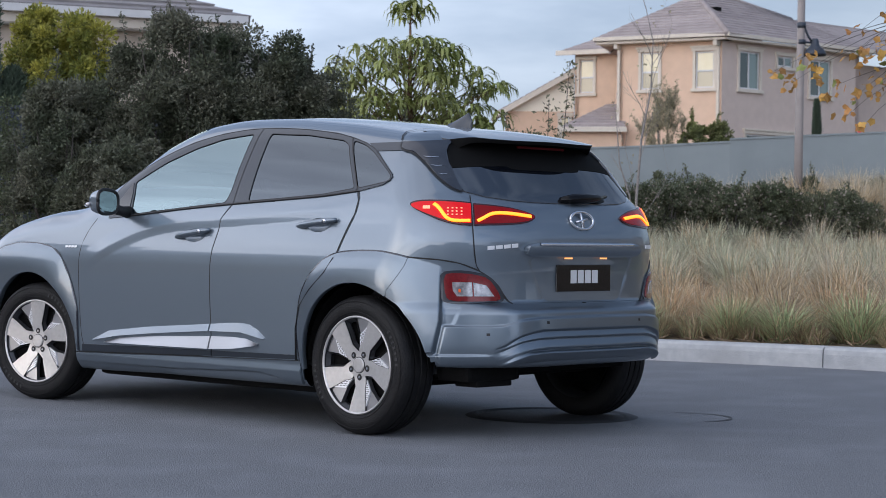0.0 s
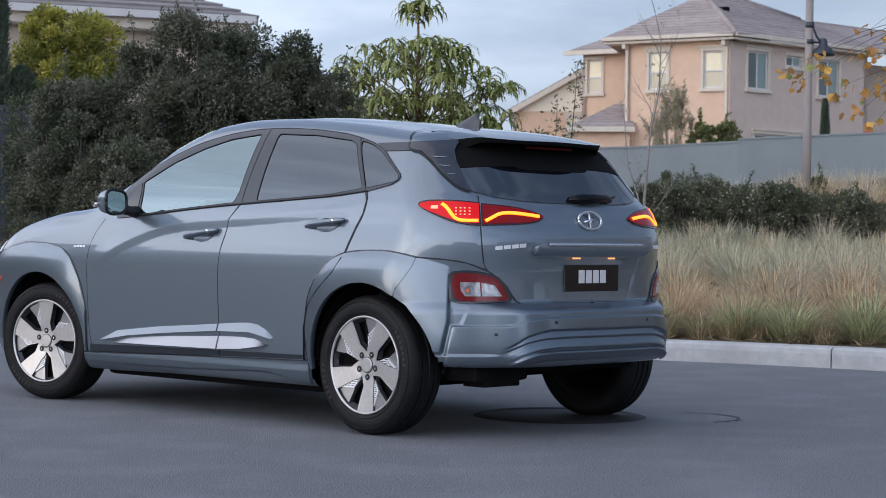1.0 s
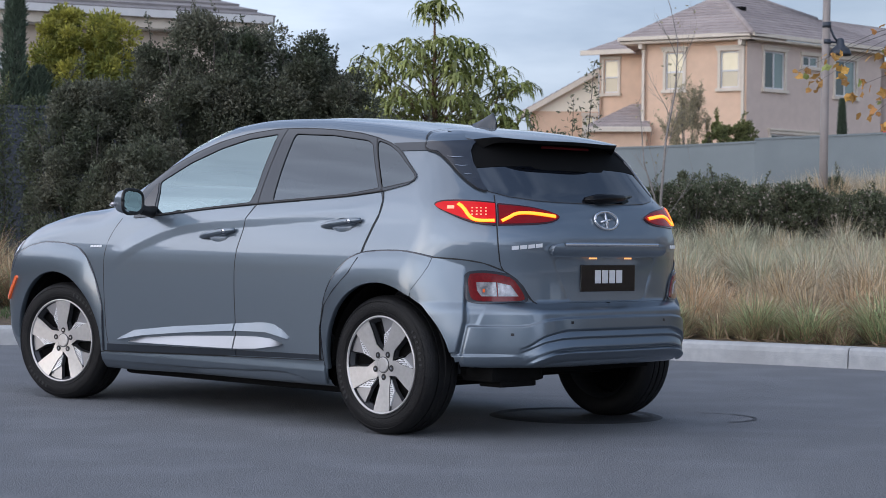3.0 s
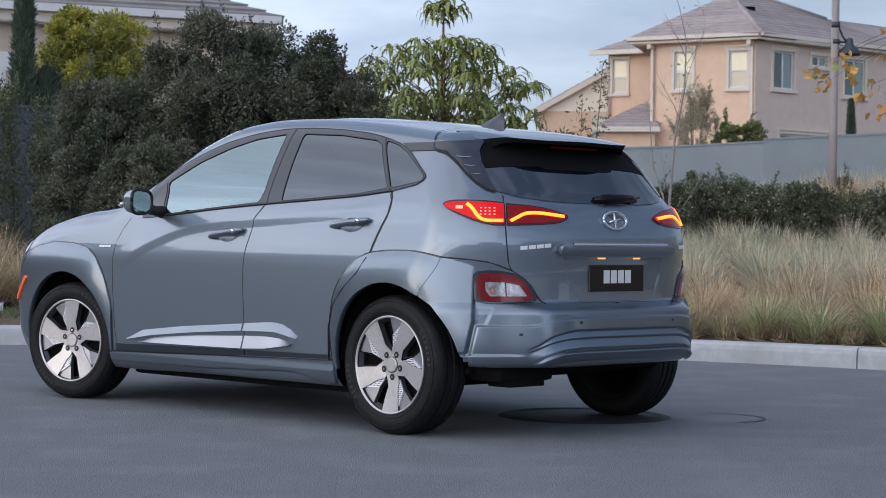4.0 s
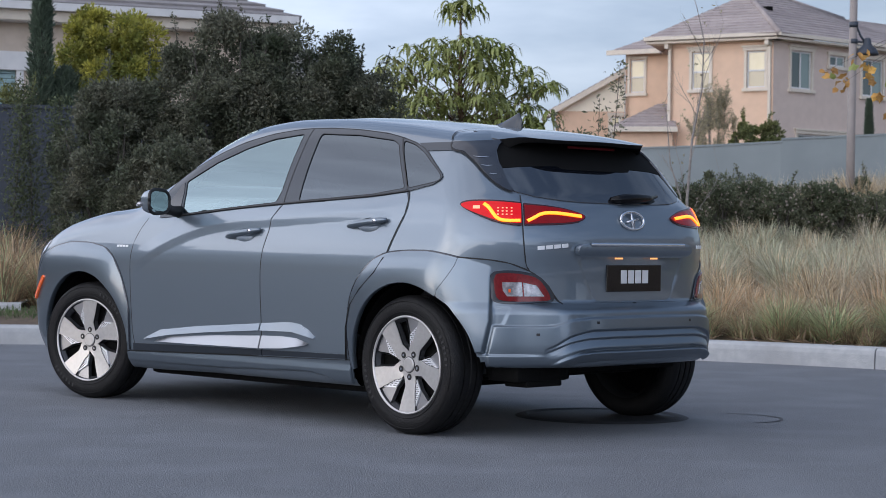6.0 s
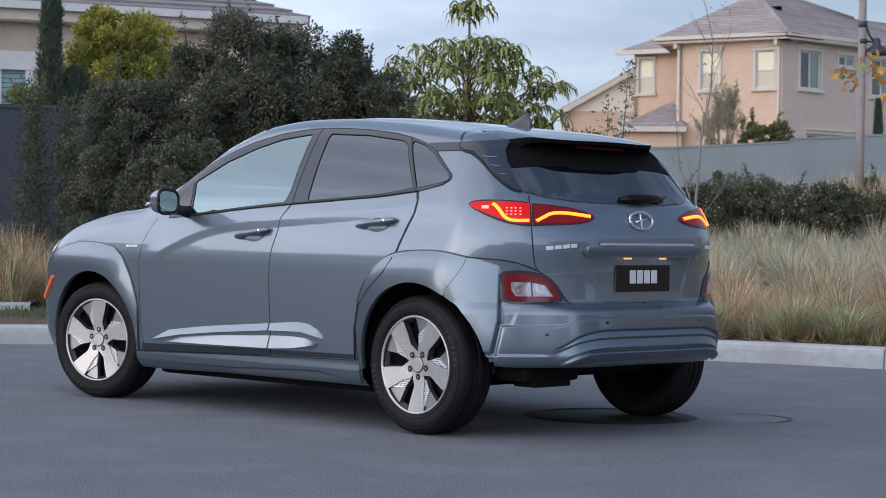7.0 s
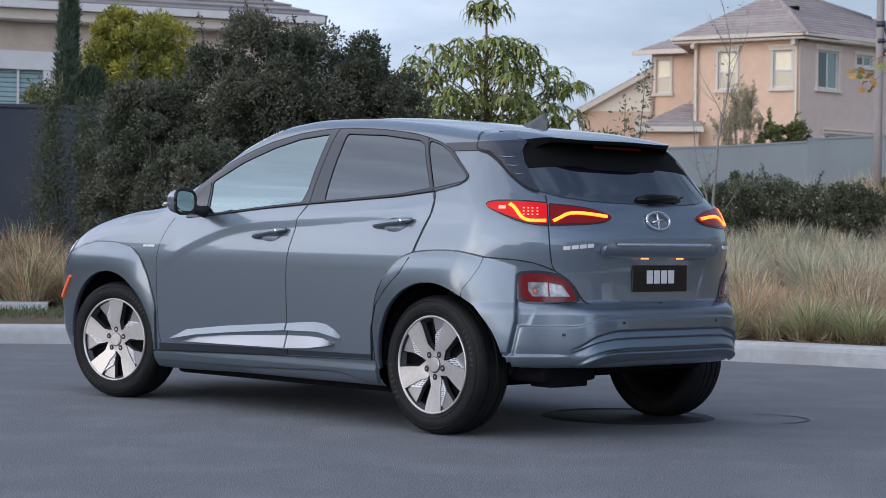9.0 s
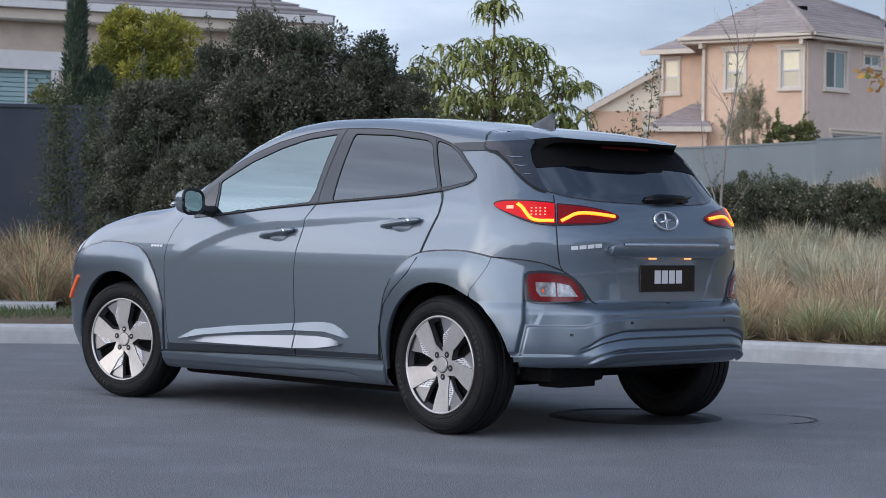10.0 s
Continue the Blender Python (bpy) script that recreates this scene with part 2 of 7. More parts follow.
PANE_PALE = material("pane_with_drawn_blind", (0.70, 0.62, 0.40), 0.25, second=(0.74, 0.66, 0.45), scale=3, coat=1.0)
PANE_SHADE = material("pane_with_lower_shade", (0.46, 0.40, 0.27), 0.3, coat=1.0)
PANE_TEAL = material("teal_house_pane", (0.17, 0.235, 0.225), 0.1, coat=1.0)
BLIND = material("grey_green_slats", (0.23, 0.35, 0.36), 0.6, coat=0.4)
WALL_SLATE = material("slate_grey_wall_plaster", (0.040, 0.050, 0.068), 0.9, second=(0.055, 0.063, 0.078), scale=1.5, bump=0.3, bump_scale=30)
NEIGHBOUR = material("warm_grey_stucco", (0.33, 0.315, 0.295), 0.9, second=(0.30, 0.285, 0.265), scale=1.5)
WALL_GREY = material("grey_wall_plaster", (0.235, 0.268, 0.275), 0.9, second=(0.255, 0.29, 0.298), scale=1.2, bump=0.3, bump_scale=30)
POLE = material("painted_lamp_post", (0.33, 0.295, 0.28), 0.6, second=(0.30, 0.265, 0.25), scale=5)
LAMP_METAL = material("dark_blue_grey_lamp", (0.045, 0.055, 0.072), 0.45, 0.3)
LAMP_GLASS = material("frosted_lamp_glass", (0.5, 0.5, 0.5), 0.4)
HILL = material("far_scrub", (0.10, 0.105, 0.10), 0.95, second=(0.135, 0.13, 0.115), scale=0.05)
RED_PLASTIC = material("red_plastic", (0.65, 0.03, 0.03), 0.5)

# ---------------------------------------------------------------- small builders


def mesh(name, verts, faces, smooth=False, normals=None):
    me = bpy.data.meshes.new(name)
    me.from_pydata([tuple(v) for v in verts], [], [tuple(f) for f in faces])
    me.update()
    if smooth:
        me.shade_smooth()
    if normals is not None:
        me.normals_split_custom_set_from_vertices([tuple(v) for v in normals])
    return me


def part(name, me, mat=None, parent=None, label="", at=None, category="", group="", kind=""):
    """Links a mesh (or a bmesh) as one object, under a thing or a part when parent is given."""
    if isinstance(me, bmesh.types.BMesh):
        bm, me = me, bpy.data.meshes.new(name)
        bm.to_mesh(me)
        bm.free()
    if mat and not me.materials:
        me.materials.append(mat)
    ob = new(name, me)
    if at is not None:
        ob.matrix_basis = at
    if parent:
        ob.parent = parent
    return tagged(ob, label, category, group, kind)


def thing(name, label, category, at=None, group="", kind=""):
    ob = new(name)
    ob.empty_display_size = 0.2
    if at is not None:
        ob.matrix_basis = at
    return tagged(ob, label, category, group, kind)


def box(x0, x1, y0, y1, z0, z1, bevel=0.0, bm=None, turn=None):
    """A box as a bmesh (added to bm when given), its edges bevelled."""
    bm = bm or bmesh.new()
    made = bmesh.ops.create_cube(bm, size=1.0)["verts"]
    m = Matrix.Translation(((x0 + x1) / 2, (y0 + y1) / 2, (z0 + z1) / 2)) @ Matrix.Diagonal((x1 - x0, y1 - y0, z1 - z0, 1))
    bmesh.ops.transform(bm, matrix=(turn or Matrix()) @ m, verts=made)
    if bevel:
        bmesh.ops.bevel(bm, geom=list({e for v in made for e in v.link_edges}), offset=bevel, segments=2, affect="EDGES", profile=0.6)
    return bm


def tube(points, radii, sides=8, caps=True):
    """Vertices and faces of a tapered tube along the points."""
    pts = [Vector(p) for p in points]
    verts, faces = [], []
    for i, (p, r) in enumerate(zip(pts, radii)):
        way = (pts[min(i + 1, len(pts) - 1)] - pts[max(i - 1, 0)]).normalized()
        u = way.orthogonal().normalized() if i == 0 else (u - way * u.dot(way)).normalized()
        v = way.cross(u)
        verts += [p + (u * math.cos(2 * math.pi * k / sides) + v * math.sin(2 * math.pi * k / sides)) * r for k in range(sides)]
    for i in range(len(pts) - 1):
        faces += [(i * sides + k, i * sides + (k + 1) % sides, (i + 1) * sides + (k + 1) % sides, (i + 1) * sides + k) for k in range(sides)]
    if caps:
        faces += [tuple(range(sides))[::-1], tuple(range((len(pts) - 1) * sides, len(pts) * sides))]
    return verts, faces


def tubes(name, lines, sides=6):
    """One mesh of several tubes; lines: (points, radii)."""
    verts, faces = [], []
    for points, radii in lines:
        v, f = tube(points, radii, sides)
        faces += [tuple(i + len(verts) for i in q) for q in f]
        verts += v
    return mesh(name, verts, faces, smooth=True)


def lathe(profile, steps=48, axis="y"):
    """Vertices and faces of a profile of (radius, place along the axis), turned round it."""
    verts, faces, n = [], [], len(profile)
    for k in range(steps):
        a = 2 * math.pi * k / steps
        for r, h in profile:
            verts.append((r * math.cos(a), h, r * math.sin(a)) if axis == "y" else (r * math.cos(a), r * math.sin(a), h))
    for k in range(steps):
        j = (k + 1) % steps
        faces += [(k * n + i, k * n + i + 1, j * n + i + 1, j * n + i) for i in range(n - 1)]
    return verts, faces


# ---------------------------------------------------------------- road, kerb and ground
BULB = Vector((-2.44, 7.23))     # middle of the turning circle
RADIUS = 9.07                    # from there to the foot of the kerb


def beyond(x, y):
    """How far a place lies beyond the foot of the kerb (negative on the road)."""
    x, y = np.asarray(x, float), np.asarray(y, float)
    return np.where(y > BULB.y, np.hypot(x - BULB.x, y - BULB.y), np.abs(x - BULB.x)) - RADIUS


def height(x, y):
    """The ground beyond the kerb: a level verge, then a bank, then the plain of the houses."""
    e = beyond(x, y)
    up = 0.135 + 0.02 * np.clip(e, 0, 3) + 0.052 * np.clip(e - 3, 0, 47)
    wave = 0.05 * np.sin(np.asarray(x) * 0.9 + 1.3) * np.sin(np.asarray(y) * 0.6) * np.clip(e / 6, 0, 1)
    north = np.clip((np.asarray(y, float) + 4) / 12, 0, 1)
    return 0.135 + (up + wave - 0.135) * north


def outline(e, n=64, back=-60):
    """The kerb's line, moved outward by e: up one side, round the bulb, down the other."""
    r = RADIUS + e
    pts = [(BULB.x - r, y) for y in np.linspace(back, BULB.y, 12, endpoint=False)]
    pts += [(BULB.x - r * math.cos(a), BULB.y + r * math.sin(a)) for a in np.linspace(0, math.pi, n)]
    return pts + [(BULB.x + r, y) for y in np.linspace(BULB.y, back, 13)[1:]]


def make_ground():
    rings = [0.13, 0.2, 0.5, 1, 1.5, 2, 2.6, 3.2, 4, 5, 6, 7.5, 9, 11, 13, 16, 19, 23, 28, 34, 42, 52, 70, 110, 200, 420, 900]
    lines = [outline(e, 120) for e in rings]
    n = len(lines[0])
    verts = []
    for line in lines:
        for x, y in line:
            verts.append((x, y, float(height(x, y))))
    faces = [(i * n + k, i * n + k + 1, (i + 1) * n + k + 1, (i + 1) * n + k) for i in range(len(rings) - 1) for k in range(n - 1)]
    part("ground", mesh("ground", verts, faces, smooth=True), MULCH, label="dry brown mulch bank rising behind the kerb", category="ground", kind="structure")
    line = outline(0.02, 120)
    road = [(x, y, 0.0) for x, y in line] + [(BULB.x, y, 0.0) for x, y in line]
    m = len(line)
    part("road", mesh("road", road, [(k, k + 1, m + k + 1, m + k) for k in range(m - 1)]), ASPHALT,
         label="worn grey asphalt turning circle", category="road", kind="structure")
    # the road behind closes the sheet
    part("ground_far", mesh("ground_far", [(-900, -60, 0.0), (900, -60, 0.0), (900, -900, 0.0), (-900, -900, 0.0)], [(0, 3, 2, 1)]), MULCH,
         label="open ground far behind the street", category="ground", kind="structure")


def kerb_stone(a0, a1, name="kerb_stone"):
    """One length of kerb between two angles of the turning circle, with a battered face and a rounded top edge."""
    section = [(0.0, -0.05), (0.006, 0.10), (0.014, 0.133), (0.030, 0.148), (0.05, 0.152), (0.19, 0.155), (0.20, 0.146), (0.20, -0.05)]
    n, verts, faces = 10, [], []
    for k in range(n + 1):
        a = a0 + (a1 - a0) * k / n
        for d, z in section:
            r = RADIUS + d
            verts.append((BULB.x - r * math.cos(a), BULB.y + r * math.sin(a), z))
    s = len(section)
    for k in range(n):
        faces += [(k * s + i, k * s + i + 1, (k + 1) * s + i + 1, (k + 1) * s + i) for i in range(s - 1)]
    faces += [tuple(range(s))[::-1], tuple(range(n * s, n * s + s))]
    return mesh(name, verts, faces)


def make_kerb():
    kerb = thing("kerb", "pale concrete kerb round the turning circle", "kerb", kind="structure")
    joint = math.pi - math.atan2(14.375 - BULB.y, 3.059 - BULB.x)
    step = 3.05 / RADIUS
    a = joint - 6 * step
    while a < math.pi + 0.2:
        part("kerb_stone", kerb_stone(a + 0.0006, a + step - 0.0006), CONCRETE, kerb)
        a += step


make_ground()
make_kerb()

# ---------------------------------------------------------------- houses and walls


def solid(points, faces):
    bm = bmesh.new()
    vs = [bm.verts.new(p) for p in points]
    for f in faces:
        bm.faces.new([vs[i] for i in f])
    bmesh.ops.recalc_face_normals(bm, faces=bm.faces)
    return bm


class Face:
    """A facade: places on it as s along, o outward, z up."""

    def __init__(self, corner, along, outward, base):
        self.c, self.u, self.n, self.base = Vector(corner), Vector(along), Vector(outward), base

    def at(self, s, o, z):
        p = self.c + self.u * s + self.n * o
        return (p.x, p.y, self.base + z)

    def block(self, s0, s1, o0, o1, z0, z1):
        return solid([self.at(s, o, z) for z in (z0, z1) for o in (o0, o1) for s in (s0, s1)],
                     [(0, 1, 3, 2), (4, 5, 7, 6), (0, 1, 5, 4), (2, 3, 7, 6), (0, 2, 6, 4), (1, 3, 7, 5)])

    def wall(self, s0, s1, z0, z1, holes, thick=0.22):
        """A wall with openings that go through it."""
        ss = sorted({s0, s1, *(h[0] for h in holes), *(h[1] for h in holes)})
        zs = sorted({z0, z1, *(h[2] for h in holes), *(h[3] for h in holes)})
        pts, faces = [], []
        for a, b in zip(ss, ss[1:]):
            for c, d in zip(zs, zs[1:]):
                if any(h[0] <= (a + b) / 2 <= h[1] and h[2] <= (c + d) / 2 <= h[3] for h in holes):
                    continue
                k = len(pts)
                pts += [self.at(s, o, z) for z in (c, d) for o in (-thick, 0) for s in (a, b)]
                faces += [tuple(k + i for i in f) for f in ((0, 1, 3, 2), (4, 5, 7, 6), (0, 1, 5, 4), (2, 3, 7, 6), (0, 2, 6, 4), (1, 3, 7, 5))]
        bm = solid(pts, faces)
        bmesh.ops.remove_doubles(bm, verts=bm.verts, dist=0.001)
        return bm


def make_window(house, face, s0, s1, z0, z1, look_in, head=True, trim=None):
    """Stucco surround, sill, sash frames and panes. look_in: 'blind' (upper and lower sash) or 'slider' (two sashes side by side)."""
    trim = trim or TRIM_CREAM
    win = part("window", face.block(s0 - 0.10, s0, -0.04, 0.05, z0 - 0.02, z1 + 0.02), trim, house, "window with a raised surround")
    part("surround", face.block(s1, s1 + 0.10, -0.04, 0.05, z0 - 0.02, z1 + 0.02), trim, win)
    part("head", face.block(s0 - 0.14, s1 + 0.14, -0.04, 0.08, z1 + 0.02, z1 + 0.14), trim, win)
    if head:
        part("cornice", face.block(s0 - 0.18, s1 + 0.18, -0.04, 0.13, z1 + 0.14, z1 + 0.20), trim, win)
    part("sill", face.block(s0 - 0.15, s1 + 0.15, -0.04, 0.11, z0 - 0.13, z0 - 0.02), trim, win)
    f = 0.05
    for a, b, c, d in ((s0, s0 + f, z0, z1), (s1 - f, s1, z0, z1), (s0 + f, s1 - f, z0, z0 + f), (s0 + f, s1 - f, z1 - f, z1)):
        part("sash", face.block(a, b, -0.09, -0.03, c, d), WHITE_TRIM, win)
    if look_in == "blind":
        m = z0 + (z1 - z0) * 0.47
        part("meeting_rail", face.block(s0 + f, s1 - f, -0.09, -0.03, m - 0.03, m + 0.03), WHITE_TRIM, win)
        part("pane", face.block(s0 + f, s1 - f, -0.075, -0.06, m + 0.03, z1 - f), PANE_PALE, win, "pane with a pale drawn blind")
        part("pane", face.block(s0 + f, s1 - f, -0.075, -0.06, z0 + f, m - 0.03), PANE_SHADE, win, "pane with a duller blind")
    else:
        m = (s0 + s1) / 2
        part("meeting_rail", face.block(m - 0.03, m + 0.03, -0.09, -0.03, z0 + f, z1 - f), WHITE_TRIM, win)
        near, far = (s0 + f, m - 0.03), (m + 0.03, s1 - f)
        part("pane", face.block(*near, -0.075, -0.06, z0 + f, z1 - f), PANE_DARK, win, "dark pane")
        part("pane", face.block(*far, -0.075, -0.06, z0 + f, z1 - f), PANE_TEAL, win, "teal pane")
    return win


def clipped(poly, z, keep_above):
    out_poly = []
    for i in range(len(poly)):
        a, b = poly[i], poly[(i + 1) % len(poly)]
        ina, inb = (a.z >= z) == keep_above, (b.z >= z) == keep_above
        if ina:
            out_poly.append(a)
        if ina != inb:
            out_poly.append(a + (b - a) * ((z - a.z) / (b.z - a.z)))
    return out_poly


def tiled(house, poly, mat, rise=0.13, lip=0.022):
    """A roof slope in courses, each proud of the one above it at its foot."""
    poly = [Vector(p) for p in poly]
    n = (poly[1] - poly[0]).cross(poly[2] - poly[0]).normalized()
    if n.z < 0:
        n = -n
    base = part("roof_slope", solid(poly + [p - n * 0.12 for p in poly],
                                    [tuple(range(len(poly))), tuple(range(len(poly), 2 * len(poly)))] + [(i, (i + 1) % len(poly), len(poly) + (i + 1) % len(poly), len(poly) + i) for i in range(len(poly))]),
                mat, house)
    z0, z1 = min(p.z for p in poly), max(p.z for p in poly)
    z = z0
    while z < z1 - 0.02:
        strip = clipped(clipped(poly, z, True), min(z + rise, z1), False)
        if len(strip) > 2:
            up = [p + n * (0.006 + lip * (1 - (p.z - z) / rise)) for p in strip]
            k = len(strip)
            part("tile_course", solid(up + strip, [tuple(range(k))] + [(i, (i + 1) % k, k + (i + 1) % k, k + i) for i in range(k)]), mat, base)
        z += rise
    return base


def make_right_house():
    base = 2.7
    a, b = radians(31), radians(41)
    C = Vector((11.30, 70.0))
    uL, nL = Vector((-math.cos(a), math.sin(a))), Vector((-math.sin(a), -math.cos(a)))
    uR, nR = Vector((math.cos(b), math.sin(b))), Vector((math.sin(b), -math.cos(b)))
    house = thing("house", "two-storey pink-beige stucco house with a tiled hip roof", "house")
    L, R = Face(C, uL, nL, base), Face(C, uR, nR, base)
    left = [(0.30, 1.00, 3.72, 5.02), (2.42, 3.12, 3.72, 5.05)]
    right = [(0.95, 2.10, 3.74, 5.08), (3.12, 4.03, 4.68, 5.05), (5.05, 6.30, 3.70, 5.05), (1.35, 4.10, 0.9, 2.12)]
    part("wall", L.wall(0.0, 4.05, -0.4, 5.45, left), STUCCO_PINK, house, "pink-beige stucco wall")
    part("wall", R.wall(0.0, 8.1, -0.4, 5.45, right), STUCCO_SHADED, house, "pink-beige stucco wall, shade put into its colour")
    for s0, s1, z0, z1 in left:
        make_window(house, L, s0, s1, z0, z1, "blind")
    for i, (s0, s1, z0, z1) in enumerate(right):
        make_window(house, R, s0, s1, z0, z1, "slider", head=i != 1)
    # wing set back at the far side of the left wall, and the rest of the block
    W = Face(Vector((8.6, 76.4)), uL, nL, base)
    part("wall", Face(C + uL * 4.05, -nL, uL, base).wall(0.0, 5.2, -0.4, 5.45, []), STUCCO_PINK, house)
    part("wall", W.wall(-0.2, 2.18, -0.4, 5.55, [(1.36, 1.98, 4.0, 5.28)]), STUCCO_PINK, house)
    make_window(house, W, 1.36, 1.98, 4.0, 5.28, "blind", head=False)
    part("wall", Face(W.c + uL * 2.18, -nL, uL, base).wall(0.0, 4.0, -0.4, 5.45, []), STUCCO_PINK, house)
    part("wall", Face(C + uR * 8.1, -nR, uR, base).wall(0.0, 1.5, -0.4, 5.45, []), STUCCO_SHADED, house)
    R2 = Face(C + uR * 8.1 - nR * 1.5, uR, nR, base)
    part("wall", R2.wall(0.0, 9.0, -0.4, 5.3, []), STUCCO_SHADED, house)
    part("wall", Face(C + uR * 17.1 - nR * 1.5, -nR, uR, base).wall(0.0, 7.5, -0.4, 5.3, []), STUCCO_SHADED, house)
    part("wall", Face(C + uL * 4.05 - nL * 9.0, uR, -nR, base).wall(0.0, 14.0, -0.4, 5.3, []), STUCCO_SHADED, house)
    # eaves, gutters, downpipes
    def on(s, t, z):
        p = C + uL * s + uR * t
        return (p.x, p.y, base + z)
    o = 0.45
    part("soffit", L.block(-0.30, 4.75, -0.30, o, 5.38, 5.46), TRIM_CREAM, house, "cream eaves soffit")
    part("soffit", R.block(-0.30, 8.35, -0.30, o, 5.38, 5.46), TRIM_CREAM, house, "cream eaves soffit")
    part("gutter", L.block(-o - 0.05, 4.80, o, o + 0.12, 5.49, 5.62), TRIM_CREAM, house, "cream gutter")
    part("gutter", R.block(-o + 0.1, 8.35, o, o + 0.12, 5.49, 5.62), TRIM_CREAM, house, "cream gutter")
    part("gutter", W.block(-0.2, 2.75, o, o + 0.12, 5.46, 5.64), TRIM_CREAM, house, "cream gutter")
    for face, s in ((L, 0.12), (L, 3.98), (R2, 0.25)):
        pipe = part("downpipe", face.block(s - 0.05, s + 0.05, 0.02, 0.11, 0.0, 5.2), TRIM_CREAM, house, "cream downpipe")
        part("outlet", face.block(s - 0.07, s + 0.07, 0.02, 0.40, 5.2, 5.40), TRIM_CREAM, pipe)
    # roofs
    A, E = on(3.4, 3.4, 5.55 + 1.95), on(3.4, 5.3, 5.55 + 1.95)
    corner = (C.x + (nL.x + nR.x) * o, C.y + (nL.y + nR.y) * o, base + 5.58)
    eave_l, eave_r = L.at(4.85, o, 5.58), R.at(8.40, o, 5.58)
    P2, Q2 = (15.5, 79.0, 9.86), (22.5, 85.1, 9.86)
    eave_m = R.at(5.4, o, 5.58)
    tiled(house, [eave_l, corner, A], ROOF_TILE)
    tiled(house, [corner, eave_m, E, A], ROOF_TILE)
    tiled(house, [eave_m, eave_r, P2, E], ROOF_TILE)
    tiled(house, [eave_r, R2.at(9.4, o, 5.45), Q2, P2], ROOF_TILE)
    back = C + uL * 7.0 + uR * 3.4
    tiled(house, [eave_l, A, (back.x, back.y, base + 5.58)], ROOF_TILE)
    tiled(house, [A, E, P2, (back.x + 5, back.y + 6, base + 5.5), (back.x, back.y, base + 5.5)], ROOF_TILE)
    tiled(house, [W.at(-0.6, o, 5.58), W.at(2.8, o, 5.58), W.at(0.6, -2.4, 6.85), W.at(-0.6, -2.4, 6.85)], ROOF_TILE)
    part("roof_vent", R.block(1.6, 1.85, -1.9, -1.6, 6.55, 6.85), CHASSIS, house, "dark roof vent")
    for p, q in ((corner, A), (E, P2), (A, E)):
        part("hip_tiles", tubes("hip_tiles", [([Vector(p), Vector(q)], [0.11, 0.11])], 8), ROOF_TILE, house)
    # low roof over the porch
    V = Face(Vector((5.75, 71.8)), Vector((0.985, -0.17)), Vector((-0.17, -0.985)), base)
    tiled(house, [V.at(-0.1, 0.2, 2.30), V.at(2.35, 0.2, 2.30), V.at(2.15, -2.6, 3.35), V.at(1.5, -2.6, 3.35)], ROOF_TILE, 0.12)
    part("gutter", V.block(-0.1, 2.40, 0.2, 0.32, 2.16, 2.34), TRIM_CREAM, house, "cream gutter")
    part("wall", V.wall(0.1, 2.2, -0.4, 2.2, []), STUCCO_PINK, house)
    # gabled side building
    G = Face(Vector((3.95, 78.0)), Vector((1.0, 0.0)), Vector((0.0, -1.0)), base)
    part("gable_wall", solid([G.at(0.1, y, z) for y in (0.0,) for z in (0.5,)] + [G.at(2.8, 0, 0.5), G.at(2.8, 0, 3.3), G.at(0.1, 0, 3.3), G.at(0.1, -0.2, 0.5), G.at(2.8, -0.2, 0.5), G.at(2.8, -0.2, 3.3), G.at(0.1, -0.2, 3.3)],
                             [(0, 1, 2, 3), (4, 5, 6, 7), (0, 1, 5, 4), (1, 2, 6, 5), (2, 3, 7, 6), (3, 0, 4, 7)]), STUCCO_PINK, house)
    part("gable", solid([G.at(0.0, 0.03, 3.3), G.at(2.8, 0.03, 3.3), G.at(2.8, 0.03, 4.95), G.at(0.0, -0.2, 3.3), G.at(2.8, -0.2, 3.3), G.at(2.8, -0.2, 4.95)],
                        [(0, 1, 2), (3, 4, 5), (0, 1, 4, 3), (1, 2, 5, 4), (2, 0, 3, 5)]), STUCCO_CREAM, house, "cream gable")
    tiled(house, [G.at(-0.25, 0.3, 3.27), G.at(2.9, 0.3, 5.08), G.at(2.9, -5.0, 5.08), G.at(-0.25, -5.0, 3.27)], ROOF_TILE)
    part("verge_board", solid([G.at(-0.25, 0.36, 3.02), G.at(2.9, 0.36, 4.84), G.at(2.9, 0.36, 5.06), G.at(-0.25, 0.36, 3.25), G.at(-0.25, 0.31, 3.02), G.at(2.9, 0.31, 4.84), G.at(2.9, 0.31, 5.06), G.at(-0.25, 0.31, 3.25)],
                              [(0, 1, 2, 3), (4, 5, 6, 7), (0, 1, 5, 4), (1, 2, 6, 5), (2, 3, 7, 6), (3, 0, 4, 7)]), TRIM_CREAM, house)
    make_window(house, Face(Vector((6.2, 77.75)), Vector((1.0, 0.0)), Vector((0.0, -1.0)), base), 0.0, 0.35, 2.3, 3.1, "blind", head=False)


